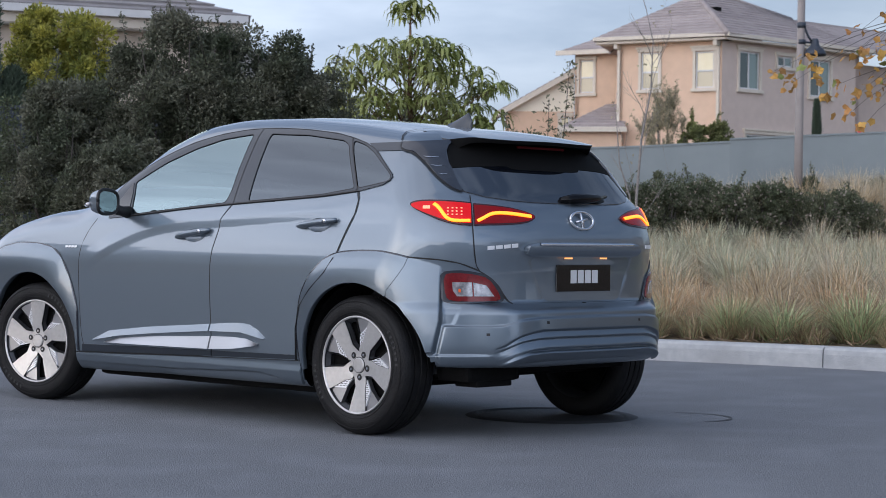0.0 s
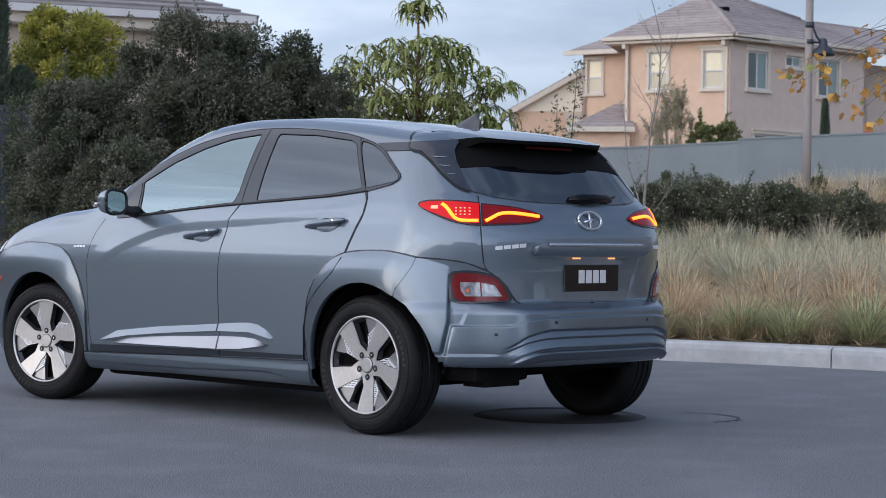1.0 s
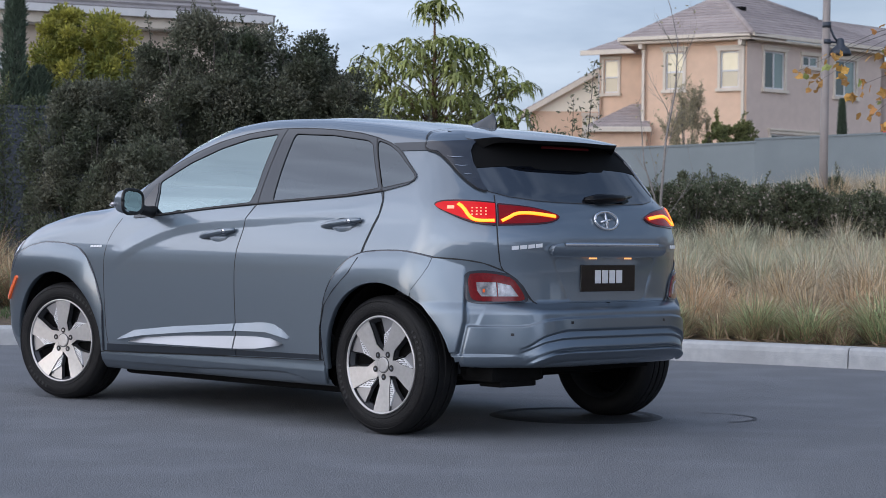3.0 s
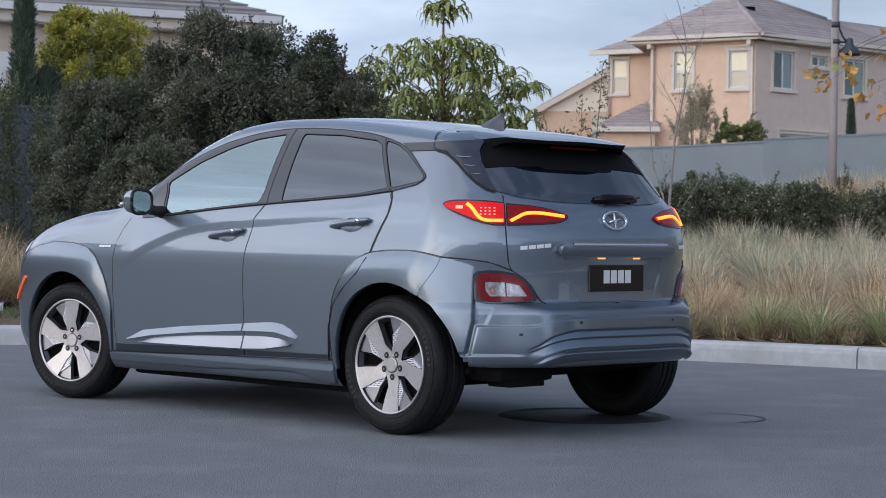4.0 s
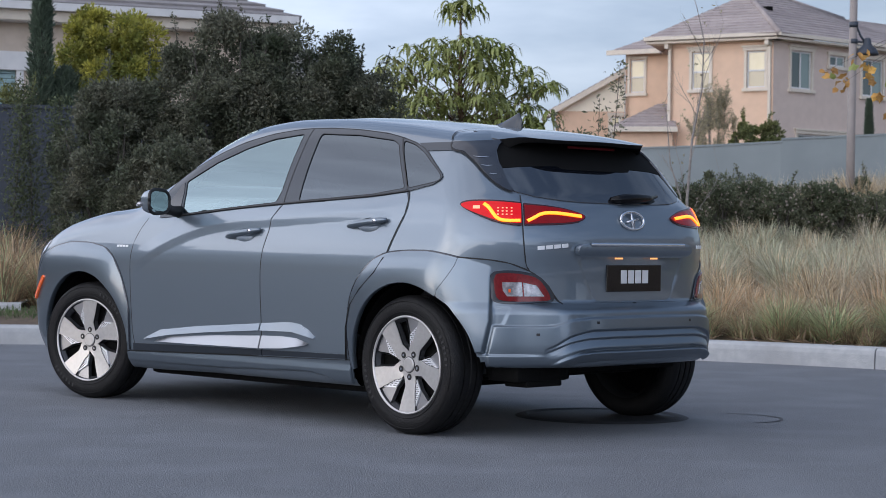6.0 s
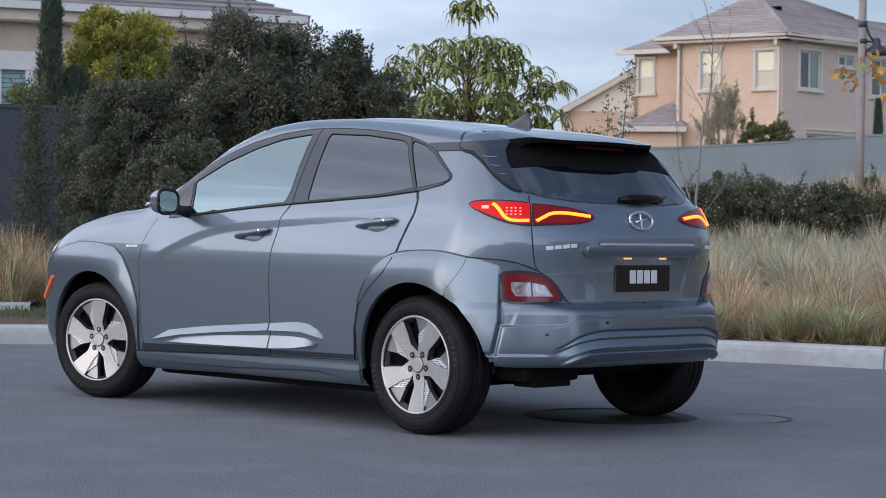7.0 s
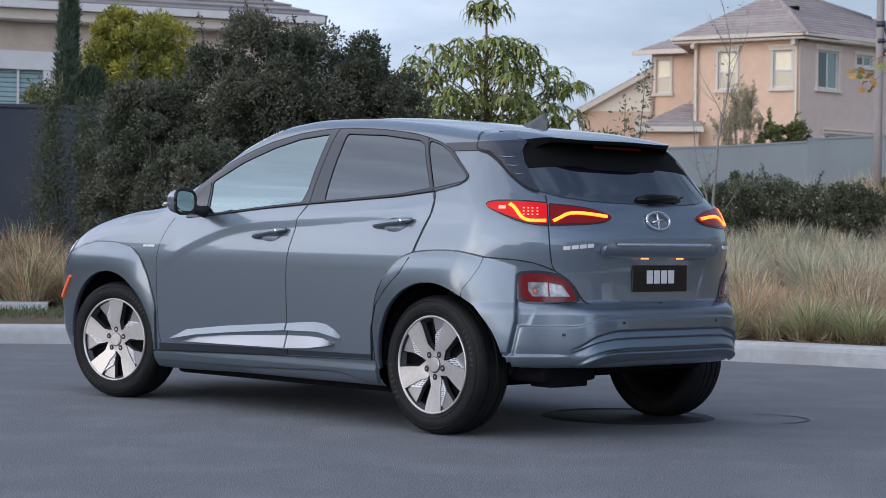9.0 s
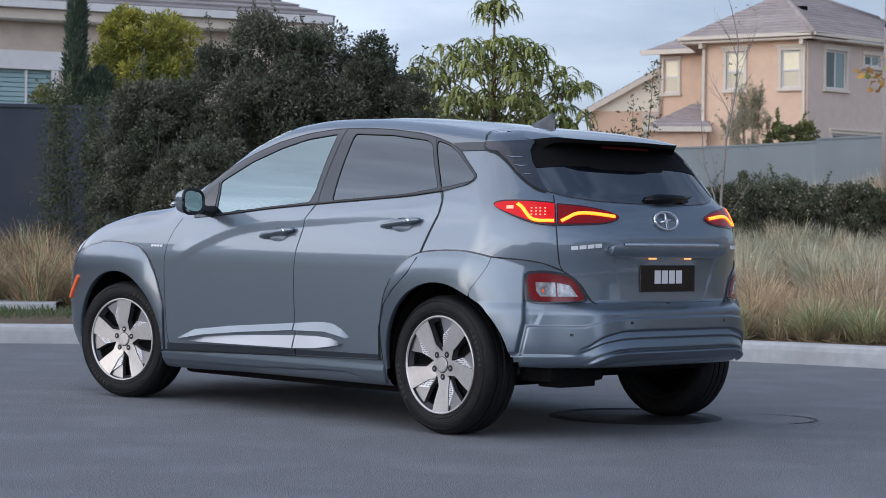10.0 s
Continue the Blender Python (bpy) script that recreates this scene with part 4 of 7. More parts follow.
def make_autumn_tree():
    """A nearly bare street tree whose twigs hold yellow-brown leaves."""
    rng = np.random.default_rng(21)
    x, y = 4.75, 16.4
    z = float(height(x, y))
    tree = thing("autumn_tree", "street tree with a few yellow and brown autumn leaves", "tree", pose(x, y, z))
    lines = [([(0, 0, -0.1), (-0.02, 0, 1.0), (0.0, 0, 2.2), (0.05, 0, 3.4), (0.0, 0, 4.4)], [0.06, 0.05, 0.042, 0.03, 0.012])]
    # sprays that hang towards the street, in metres from the foot
    sprays = ((-1.89, 2.24), (-1.83, 2.20), (-1.77, 2.14), (-1.71, 2.15), (-1.69, 2.33), (-1.62, 2.35), (-1.56, 2.29), (-1.56, 2.17), (-1.42, 2.13), (-1.49, 2.04), (-1.32, 2.36), (-1.25, 2.39), (-1.16, 2.41),
              (-1.09, 2.46), (-1.07, 2.35), (-1.16, 2.34), (-1.05, 2.23), (-1.16, 2.19), (-1.05, 2.15), (-1.16, 2.07), (-1.05, 2.04), (-1.26, 2.01), (-1.30, 1.90), (-1.21, 1.82), (-1.0, 2.53), (-1.25, 2.55),
              (-0.8, 2.3), (-0.7, 2.6), (-0.5, 2.1), (-0.9, 2.75), (-0.6, 3.0), (-0.2, 2.8), (0.4, 3.1), (0.8, 2.7), (0.2, 3.6), (-0.4, 3.5), (0.6, 3.9))
    p, w = [], []
    for k, (sx, sz) in enumerate(sprays):
        e = np.array([sx, (-1.2 if sx < -0.95 else -0.5) + rng.normal() * 0.12, sz - z])
        s = np.array([0.0, 0.0, e[2] + 0.55 + 0.1 * rng.normal()])
        m = s * 0.4 + e * 0.6 + [0, 0, 0.22 + 0.06 * rng.normal()]
        line = [s * (1 - t) ** 2 + 2 * m * t * (1 - t) + e * t * t for t in np.linspace(0, 1, 7)]
        if k % 2 == 0 or sx > -1.3:
            lines.append(([tuple(q) for q in line], list(np.linspace(0.0045, 0.001, 7))))
        for i in range(rng.integers(3, 6)):
            p.append(e + rng.normal(size=3) * [0.035, 0.05, 0.025])
            w.append(rng.normal(size=3) * [1, 0.7, 0.5] - [0, 0, 0.7])
    part("trunk", tubes("trunk", lines, 7), BARK, tree)
    for name, rest, mat, lab in (("foliage", 0, LEAF_YELLOW, "yellow and brown autumn leaves"), ("late_foliage", 5, LEAF_TREE, "a few leaves still green")):
        pick = [i for i in range(len(p)) if (i % 13 == 5) == (rest == 5)]
        part(name, lobed_leaves(name, [p[i] for i in pick], [w[i] for i in pick], 0.058, rng), mat, tree, lab)


def lobed_leaves(name, places, ways, size, rng):
    """Lobed leaves, a cupped star of ten corners each."""
    verts, faces = [], []
    for c, d in zip(places, ways):
        d = np.array(d) / np.linalg.norm(d)
        s = np.cross(d, rng.normal(size=3))
        s /= np.linalg.norm(s)
        n = np.cross(s, d)
        k0, q = len(verts), size * rng.uniform(0.6, 1.2)
        verts.append(tuple(c))
        for i in range(10):
            a = 2 * math.pi * i / 10
            r = q * (0.60 + 0.08 * rng.normal() if i % 2 == 0 else 0.47)
            r *= 1.25 if i == 0 else 1.0
            verts.append(tuple(np.array(c) + d * r * math.cos(a) + s * r * math.sin(a) + n * q * rng.uniform(-0.02, 0.28)))
        faces += [(k0, k0 + 1 + i, k0 + 1 + (i + 1) % 10) for i in range(10)]
    return mesh(name, verts, faces)


def tussock_mesh(name, n, tall, spread, lean, width, rng, stiff=1.6, mats=(), shares=(1.0,)):
    """Blades that rise from one foot and arch over; five corners and three faces each."""
    a = rng.uniform(0, 2 * math.pi, n)
    foot = np.sqrt(rng.uniform(0, 1, n)) * spread
    ln = tall * rng.uniform(0.55, 1.12, n)
    out_ = lean * rng.uniform(0.15, 1.0, n) ** 0.8 * (0.4 + 0.6 * foot / spread)
    b = a + rng.normal(size=n) * 0.5
    d = np.stack([np.cos(b), np.sin(b)], 1)
    s = np.stack([-np.sin(b), np.cos(b)], 1)
    f0 = np.stack([np.cos(a) * foot, np.sin(a) * foot], 1)
    rows = []
    for t, w in ((0.0, 1.0), (0.45, 0.8), (0.8, 0.5), (1.0, 0.0)):
        xy = f0 + d * (ln * out_ * t ** stiff)[:, None]
        z = ln * (t - 0.38 * out_ * t ** 2.6) * np.sqrt(np.clip(1 - 0.35 * out_ ** 2, 0.2, 1))
        if w:
            for sg in (1, -1):
                rows.append(np.concatenate([xy + s * width * w * sg / 2, z[:, None]], 1))
        else:
            rows.append(np.concatenate([xy, z[:, None]], 1))
    v = np.stack(rows, 1).reshape(-1, 3)
    i = np.arange(n)[:, None] * 7
    quads = np.concatenate([i + [0, 1, 3, 2], i + [2, 3, 5, 4]], 0)
    tris = i + [4, 5, 6]
    me = bpy.data.meshes.new(name)
    me.from_pydata(v.tolist(), [], quads.tolist() + tris.tolist())
    me.update()
    for m in mats:
        me.materials.append(m)
    if mats:
        kind = rng.choice(len(shares), n, p=shares)
        me.polygons.foreach_set("material_index", np.concatenate([kind, kind, kind]).astype(np.int32))
    return me


def make_grasses():
    rng = np.random.default_rng(31)
    tall = [tussock_mesh("tall_grass", 460, 0.68, 0.13, 1.20, 0.0075, rng, mats=(HAY, STRAW, THATCH), shares=(0.66, 0.22, 0.12)) for k in range(4)]
    wisp = [tussock_mesh("wispy_grass", 270, 0.82, 0.10, 0.90, 0.0055, rng, mats=(STRAW, HAY), shares=(0.7, 0.3)) for k in range(3)]
    low = [tussock_mesh("low_grass", 820, 0.43, 0.13, 1.45, 0.0055, rng, mats=(FESCUE, HAY, THATCH), shares=(0.62, 0.24, 0.14)) for k in range(4)]
    rust = [tussock_mesh("rusty_grass", 420, 0.62, 0.14, 1.35, 0.0060, rng, mats=(RUST_HAY, HAY, STRAW), shares=(0.5, 0.3, 0.2)) for k in range(3)]
    # browner mix: the shade of the shrubs is put into the blade colours
    brown = [tussock_mesh("shaded_brown_grass", 460, 0.66, 0.15, 1.3, 0.0065, rng, mats=(THATCH, RUST_HAY, FESCUE), shares=(0.5, 0.3, 0.2)) for k in range(3)]
    green = [tussock_mesh("half_green_grass", 420, 0.62, 0.13, 1.1, 0.0075, rng, mats=(GREEN_HAY, STRAW, HAY), shares=(0.70, 0.18, 0.12)) for k in range(3)]
    young = [tussock_mesh("small_grass", 260, 0.27, 0.10, 1.5, 0.006, rng, mats=(HAY, THATCH, FESCUE), shares=(0.45, 0.35, 0.20)) for k in range(3)]

    def plant(me, x, y, size, name, label, group):
        z = float(height(x, y)) - 0.01
        ob = part(name, me, None, at=pose(x, y, z, 0, 0, rng.uniform(0, 360)), label=label, category="grass", group=group)
        ob.scale = (size * rng.uniform(0.9, 1.15), size * rng.uniform(0.9, 1.15), size)
        return ob

    # row of grey-green tussocks along the kerb, then taller dry clumps up the bank
    angle0 = math.atan2(15.35 - BULB.y, 2.33 - BULB.x)
    for k in range(-2, 12):
        a = angle0 - k * 0.0585 + rng.normal() * 0.006
        r = RADIUS + 0.72 + rng.normal() * 0.07
        plant(low[k % 4], BULB.x + r * math.cos(a), BULB.y + r * math.sin(a), rng.uniform(0.95, 1.22), "grass_tussock", "grey-green grass tussock on mulch beside the kerb", "tussocks along the kerb")
    for k in range(60):
        a = angle0 + 0.12 - 0.0145 * k + rng.normal() * 0.01
        r = RADIUS + (0.52 if k % 2 else 1.12) + rng.normal() * 0.12
        plant(young[k % 3], BULB.x + r * math.cos(a), BULB.y + r * math.sin(a), rng.uniform(0.7, 1.15), "small_tussock", "small dry grass tuft between the tussocks", "small tufts along the kerb")
    spots = []
    tries = 0
    while len(spots) < 160 and tries < 6000:
        tries += 1
        x, y = rng.uniform(0.6, 8.2), rng.uniform(14.5, 31)
        e = float(beyond(x, y))
        if e < 1.55 or e > 12.5 or any((x - p) ** 2 + (y - q) ** 2 < (0.47 + 0.012 * e) ** 2 for p, q in spots):
            continue
        spots.append((x, y))
        if e < 3.0 and rng.uniform() < 0.72:
            plant(rust[len(spots) % 3], x, y, rng.uniform(0.65, 1.0), "grass_clump", "rusty tan ornamental grass clump", "dry grass on the bank")
        elif rng.uniform() < (0.62 if e > 4.2 else 0.10):
            plant(green[len(spots) % 3], x, y, rng.uniform(0.8, 1.15), "grass_clump", "half-green ornamental grass clump", "dry grass on the bank")
        elif rng.uniform() < 0.35 - 0.01 * e:
            plant(wisp[len(spots) % 3], x, y, rng.uniform(0.75, 1.0), "grass_clump", "pale wispy ornamental grass clump", "dry grass on the bank")
        else:
            plant(tall[len(spots) % 4], x, y, rng.uniform(0.70, 1.0), "grass_clump", "dry straw-coloured ornamental grass clump", "dry grass on the bank")
    for k in range(62):
        x, y = (rng.uniform(7.3, 10.2), rng.uniform(35.0, 41.0)) if k % 4 else (rng.uniform(4.2, 7.2), rng.uniform(35.5, 37.5))
        size = rng.uniform(1.15, 1.75) if x > 7.3 else rng.uniform(0.95, 1.45)
        plant((tall if k % 3 else wisp)[k % 3], x, y, size, "grass_clump", "dry straw-coloured ornamental grass clump", "dry grass on the bank")
    spots, tries = [], 0
    while len(spots) < 75 and tries < 4000:
        tries += 1
        x, y = rng.uniform(-7.2, -0.6), rng.uniform(18.7, 23.0)
        if any((x - p) ** 2 + (y - q) ** 2 < 0.12 for p, q in spots) or y < 19.0 + 0.02 * x:
            continue
        spots.append((x, y))
        plant(brown[len(spots) % 3] if len(spots) % 5 else tall[len(spots) % 4], x, y, rng.uniform(0.80, 1.2), "grass_clump", "brown and rusty dry grass clump, browned for the shade of shrubs", "dry grass by the walk")
    # thatch and stubble between the clumps
    n = 9000
    x, y = rng.uniform(0.0, 8.2, n), rng.uniform(13.5, 24, n)
    e = beyond(x, y)
    keep = (e > 0.24) & (e < 11)
    x, y = x[keep], y[keep]
    z = height(x, y)
    p = np.stack([x, y, z], 1)
    w = rng.normal(size=p.shape) * [1, 1, 0.3] + [0, 0, 0.35]
    part("thatch", leaf_cloud("thatch", p, w, 0.16, 0.012, rng), THATCH, label="brown fallen grass and mulch", category="thatch", kind="stuff")
    n = 9000
    x, y = rng.uniform(-8.5, -1.5, n), rng.uniform(15.5, 18.6, n)
    keep = (beyond(x, y) > 0.9) & (beyond(x, y) < 2.15)
    p = np.stack([x[keep], y[keep], height(x[keep], y[keep])], 1)
    part("verge_turf", leaf_cloud("verge_turf", p, rng.normal(size=p.shape) * [0.5, 0.5, 0.2] + [0, 0, 1.0], 0.075, 0.010, rng), LEAF_TURF, label="short green verge turf behind the kerb", category="turf", kind="stuff")


LEAF_TURF = material("turf_blade", (0.085, 0.125, 0.050), 0.8, island=0.35, back=0.2)


def make_walkway():
    """The pale edge of a path on the far side of the turf."""
    v, f, n = [], [], 40
    for k in range(n + 1):
        a = math.radians(98 + 60 * k / n)
        for e, z in ((2.30, 0.0), (2.30, 0.075), (2.38, 0.09), (3.4, 0.085), (3.4, 0.0)):
            r = RADIUS + e
            x, y = BULB.x + r * math.cos(a), BULB.y + r * math.sin(a)
            v.append((x, y, 0.17 + z))
    for k in range(n):
        f += [(k * 5 + i, k * 5 + i + 1, k * 5 + i + 6, k * 5 + i + 5) for i in range(4)]
    part("walkway", mesh("walkway", v, f), CONCRETE, label="pale concrete path edge behind the turf", category="path", kind="structure")


def make_plants():
    dark = "dense dark grey-green shrub against the wall"
    for i, (x, y, r, top, n, sh) in enumerate(((-3.75, 22.2, 0.75, 2.72, 9000, 10), (-3.05, 22.6, 0.80, 3.18, 9500, 20), (-2.45, 22.3, 0.85, 3.62, 11000, 30), (-1.62, 22.4, 0.80, 3.36, 10500, 30), (-1.0, 22.5, 0.60, 2.85, 7500, 16), (-1.3, 22.9, 0.60, 3.12, 7500, 14), (-2.02, 23.0, 0.65, 3.55, 8500, 14),
                                               (-0.55, 23.0, 0.55, 2.36, 6000, 8), (-0.1, 23.6, 0.5, 2.28, 5000, 6), (-2.9, 21.4, 0.8, 2.0, 8000, 6), (-1.7, 21.5, 0.8, 2.0, 8000, 6))):
        make_shrub(x, y, r, top, int(n * 3.6), LEAF_DARK, 100 + i, label=dark, low=0.04, shoots=sh, group="dark shrubs", clumps=85, leaf=(0.043, 0.025))
    make_shrub(-5.10, 29.2, 1.0, 4.45, 46000, LEAF_LIME, 120, label="lime-yellow leafy shrub behind the wall", leaf=(0.070, 0.034), low=0.16, shoots=6, clumps=92, shape=0.75)
    # added backing shrub; its dull leaves give the lime one a dark inside
    make_shrub(-5.0, 29.9, 0.85, 3.9, 16000, LEAF_WAND, 119, label="dull green filler shrub added for the lime one's dark inside", leaf=(0.07, 0.034), low=0.1, shoots=3, clumps=46)
    make_cypress(-5.88, 28.2, 4.55, 0.19, 121)
    make_cypress(-5.58, 28.4, 3.25, 0.36, 122)
    make_shrub(-6.15, 27.6, 0.40, 3.05, 3600, LEAF_MID, 123, label="grey-green shrub behind the wall", low=0.4, shoots=3, clumps=16)
    for i, x in enumerate((-5.75, -5.55, -5.3, -5.1, -4.9, -4.7, -4.5, -4.3, -4.15)):
        make_wand(x + 0.38, 24.2 + 0.1 * (i % 3), 2.56 + 0.28 * math.sin(i * 2.1), 130 + i, LEAF_WAND, "sapling", "thin leafy shoot in front of the wall", dense=720, spread=0.09, leaf=(0.05, 0.022), lean=0.05 * math.cos(i * 3))
    make_drooping_tree()
    make_bare_tree()
    make_autumn_tree()
    make_wand(1.90, 26.0, 2.78, 141, LEAF_HEDGE, "sapling", "thin upright leafy green sapling", dense=85, spread=0.055, lean=0.0)
    make_wand(2.07, 26.2, 3.30, 142, LEAF_HEDGE, "sapling", "tall thin leafy sapling", dense=85, spread=0.055, lean=0.045)
    for i, (x, top) in enumerate(((1.50, 2.45), (1.68, 2.42), (1.98, 2.30), (1.33, 2.3))):
        make_shrub(x, 26.4, 0.20, top, 700, LEAF_HEDGE, 150 + i, label="small upright green shrub", low=0.3, shoots=5, clumps=10, leaf=(0.07, 0.03))
    hedge = "clipped dark-green hedge shrub among dry grass"
    rng = np.random.default_rng(61)
    for i in range(13):
        x = 3.75 + 0.33 * i
        top = 1.96 + 0.06 * math.sin(i * 1.9) - 0.17 * min(1.0, max(0.0, (i - 6) / 3)) - (0.08 if i < 2 else 0) - (0.1 if i == 12 else 0)
        make_shrub(x, 32.8 + 0.3 * math.sin(i * 2.3), 0.40, top - 0.06, 5200, LEAF_HEDGE, 160 + i, name="hedge_shrub", label=hedge, low=0.03, shoots=3, clumps=46, group="hedge on the bank", depth=0.40, heads=240)
    for i, (x, y, top, r) in enumerate(((4.9, 36.5, 2.24, 0.34), (5.5, 37.0, 2.24, 0.36), (6.9, 36.4, 2.12, 0.16), (7.9, 38.0, 2.22, 0.20), (8.45, 37.4, 2.10, 0.18), (9.3, 38.5, 2.2, 0.4))):
        make_shrub(x, y, r, top, 2600, LEAF_HEDGE, 180 + i, label="loose green shrub at the top of the bank", low=0.05, shoots=3, clumps=18)
    make_shrub(7.62, 58.0, 0.62, 5.55, 4200, LEAF_OLIVE, 190, label="feathery olive-brown shrub behind the wall", low=0.2, shoots=110, clumps=34, leaf=(0.10, 0.020), stems=PALE_BARK)
    make_shrub(8.45, 57.0, 0.62, 4.48, 5200, LEAF_MID, 191, label="round mid-green shrub behind the wall", low=0.3, shoots=6, clumps=20, leaf=(0.10, 0.05))
    make_shrub(9.18, 57.0, 0.52, 4.42, 4600, LEAF_MID, 192, label="round mid-green shrub behind the wall", low=0.3, shoots=5, clumps=18, leaf=(0.10, 0.05))
    make_cypress(12.6, 60.0, 5.25, 0.13, 193)
    make_grasses()
    make_walkway()


make_plants()

# ---------------------------------------------------------------- road furniture


def make_manholes():
    for x, y, r, lab in ((0.79, 10.27, 0.42, "round cast-iron manhole cover set in the asphalt"),):
        hole = thing("manhole", lab, "manhole cover", pose(x, y, 0))
        v, f = lathe([(r + 0.03, 0.001), (r, 0.010), (r * 0.93, 0.011), (r * 0.90, 0.002)], 48, "z")
        part("ring", mesh("ring", v, f, smooth=True), IRON, hole, "iron ring")
        v, f = lathe([(r * 0.90, 0.001), (r * 0.88, 0.004), (0.0, 0.005)], 48, "z")
        part("cover", mesh("cover", v, f), IRON, hole, "iron cover")
    rng = np.random.default_rng(71)
    pts = [(1.45 + 0.27 * math.cos(a), 10.25 + 0.27 * math.sin(a), 0.003) for a in np.linspace(-1.2, 1.5, 20)]
    v, f = [], []
    for i, p in enumerate(pts):
        w = 0.010 + 0.004 * rng.normal()
        d = Vector((p[0] - 1.45, p[1] - 10.25, 0)).normalized() * w
        v += [Vector(p) - d, Vector(p) + d]
    f = [(2 * i, 2 * i + 1, 2 * i + 3, 2 * i + 2) for i in range(len(pts) - 1)]
    part("road_seam", mesh("road_seam", v, f), TAR, label="dark curved tar seam in the asphalt", category="road seam", kind="structure")


make_manholes()


def make_red_cone():
    """A small red cone on the ground behind the far garden wall."""
    x, y = 13.45, 58.0
    cone = thing("red_cone", "small red plastic cone beyond the garden wall", "cone", pose(x, y, float(height(x, y))))
    v, f = lathe([(0.16, 1.55), (0.14, 1.60), (0.02, 2.02), (0.0, 2.03)], 20, "z")
    part("cone_body", mesh("cone_body", v, f, smooth=True), RED_PLASTIC, cone)
    part("cone_stand", tubes("cone_stand", [([(0, 0, -0.05), (0, 0, 1.57)], [0.03, 0.03])], 8), BARK, cone)


make_red_cone()

# ---------------------------------------------------------------- the car: its skin as one smooth form
# car space: x ahead from the rear axle, y to its left, z up from the road


def curve(xs, ys):
    """A monotone cubic through the knots, straight beyond its ends."""
    xs, ys = np.array(xs, float), np.array(ys, float)
    h = np.diff(xs)
    d = np.diff(ys) / h
    m = np.concatenate(([d[0]], [0 if a * b <= 0 else 2 * a * b / (a + b) for a, b in zip(d[:-1], d[1:])], [d[-1]]))

    def at(x):
        x = np.asarray(x, float)
        i = np.clip(np.searchsorted(xs, x) - 1, 0, len(h) - 1)
        t = (np.clip(x, xs[0], xs[-1]) - xs[i]) / h[i]
        y = (ys[i] * (1 + 2 * t) * (1 - t) ** 2 + m[i] * h[i] * t * (1 - t) ** 2
             + ys[i + 1] * t * t * (3 - 2 * t) + m[i + 1] * h[i] * t * t * (t - 1))
        return y + m[0] * np.minimum(x - xs[0], 0) + m[-1] * np.maximum(x - xs[-1], 0)
    return at


half_width = curve([0.18, 0.35, 0.55, 0.70, 0.78, 0.82, 0.86, 0.93, 1.0, 1.1, 1.25, 1.4, 1.5], [0.842, 0.868, 0.884, 0.8930, 0.8953, 0.8930, 0.8866, 0.872, 0.8555, 0.822, 0.748, 0.655, 0.585])
roof_line = curve([-0.8, -0.45, -0.2, 0.05, 0.5, 0.9, 1.2, 1.45, 1.7, 2.0, 2.25, 2.40, 2.6, 2.9, 3.1, 3.25, 3.35, 3.5],
                  [1.385, 1.425, 1.447, 1.472, 1.522, 1.55, 1.556, 1.538, 1.455, 1.27, 1.138, 1.108, 1.082, 1.020, 0.958, 0.878, 0.785, 0.58])
tail_line = curve([0.2, 0.35, 0.45, 0.58, 0.64, 0.75, 0.9, 1.0, 1.08, 1.14, 1.3, 1.42, 1.5],
                  [-0.555, -0.635, -0.648, -0.642, -0.625, -0.622, -0.632, -0.605, -0.56, -0.49, -0.335, -0.21, -0.12])
nose_line = curve([0.2, 0.4, 0.6, 0.8, 0.9, 1.1], [3.33, 3.462, 3.475, 3.425, 3.335, 2.99])


def blend(a, b, k):
    h = np.maximum(k - np.abs(a - b), 0) / k
    return np.maximum(a, b) + h * h * k / 4


def body(x, y, z):
    """Nearly the distance to the car's skin, negative inside."""
    y = np.abs(y)
    a, b = np.maximum(-0.1 - x, 0), np.maximum(x - 2.6, 0)
    rise = 1.056 - 0.050 * (x - 0.2) - 0.27 * np.maximum(x - 1.25, 0) ** 2.2
    firm = np.clip((x - 0.05) / 0.3, 0, 1) * np.clip((2.16 - x) / 0.25, 0, 1)
    over = z - rise
    ramp = np.clip(1 - np.sqrt(np.maximum(over, 0) ** 2 + 2e-5) / 0.085 - np.sqrt(np.maximum(-over, 0) ** 2 + 2e-5) / 0.050, -1, 1)
    crease = 0.0075 * firm * (ramp + np.sqrt(ramp * ramp + 0.004)) / 2                   # shoulder line of the doors
    side = (y - (half_width(z) + crease - 0.16 * a ** 2 - 0.10 * b ** 2)) * 0.93
    ease = np.clip((0.636 - z) / 0.045, 0, 1)
    wide = np.clip((y - 0.48) / 0.22, 0, 1)
    shelf = 0.066 * ease * ease * (3 - 2 * ease) * (1 - 0.93 * wide * wide * (3 - 2 * wide))
    rear = (tail_line(z) - shelf + 0.08 * y ** 2 + 0.5 * y ** 4 - x) * 0.8
    nose = (x - nose_line(z) + 0.14 * y ** 2 + 0.34 * y ** 4) * 0.8
    bonnet = np.clip((x - 1.9) / 0.6, 0, 1)
    top = (z - roof_line(x) + (0.09 - 0.045 * bonnet) * y ** 2 + (0.08 - 0.03 * bonnet) * y ** 4) * 0.85
    floor = (0.205 + 0.09 * np.clip((0.36 - x) / 0.1, 0, 1) + 0.042 * np.clip((-0.20 - x) / 0.12, 0, 1) - z) * 0.9
    return blend(blend(blend(blend(side, top, 0.085), nose, 0.12), rear, 0.07), floor, 0.05)


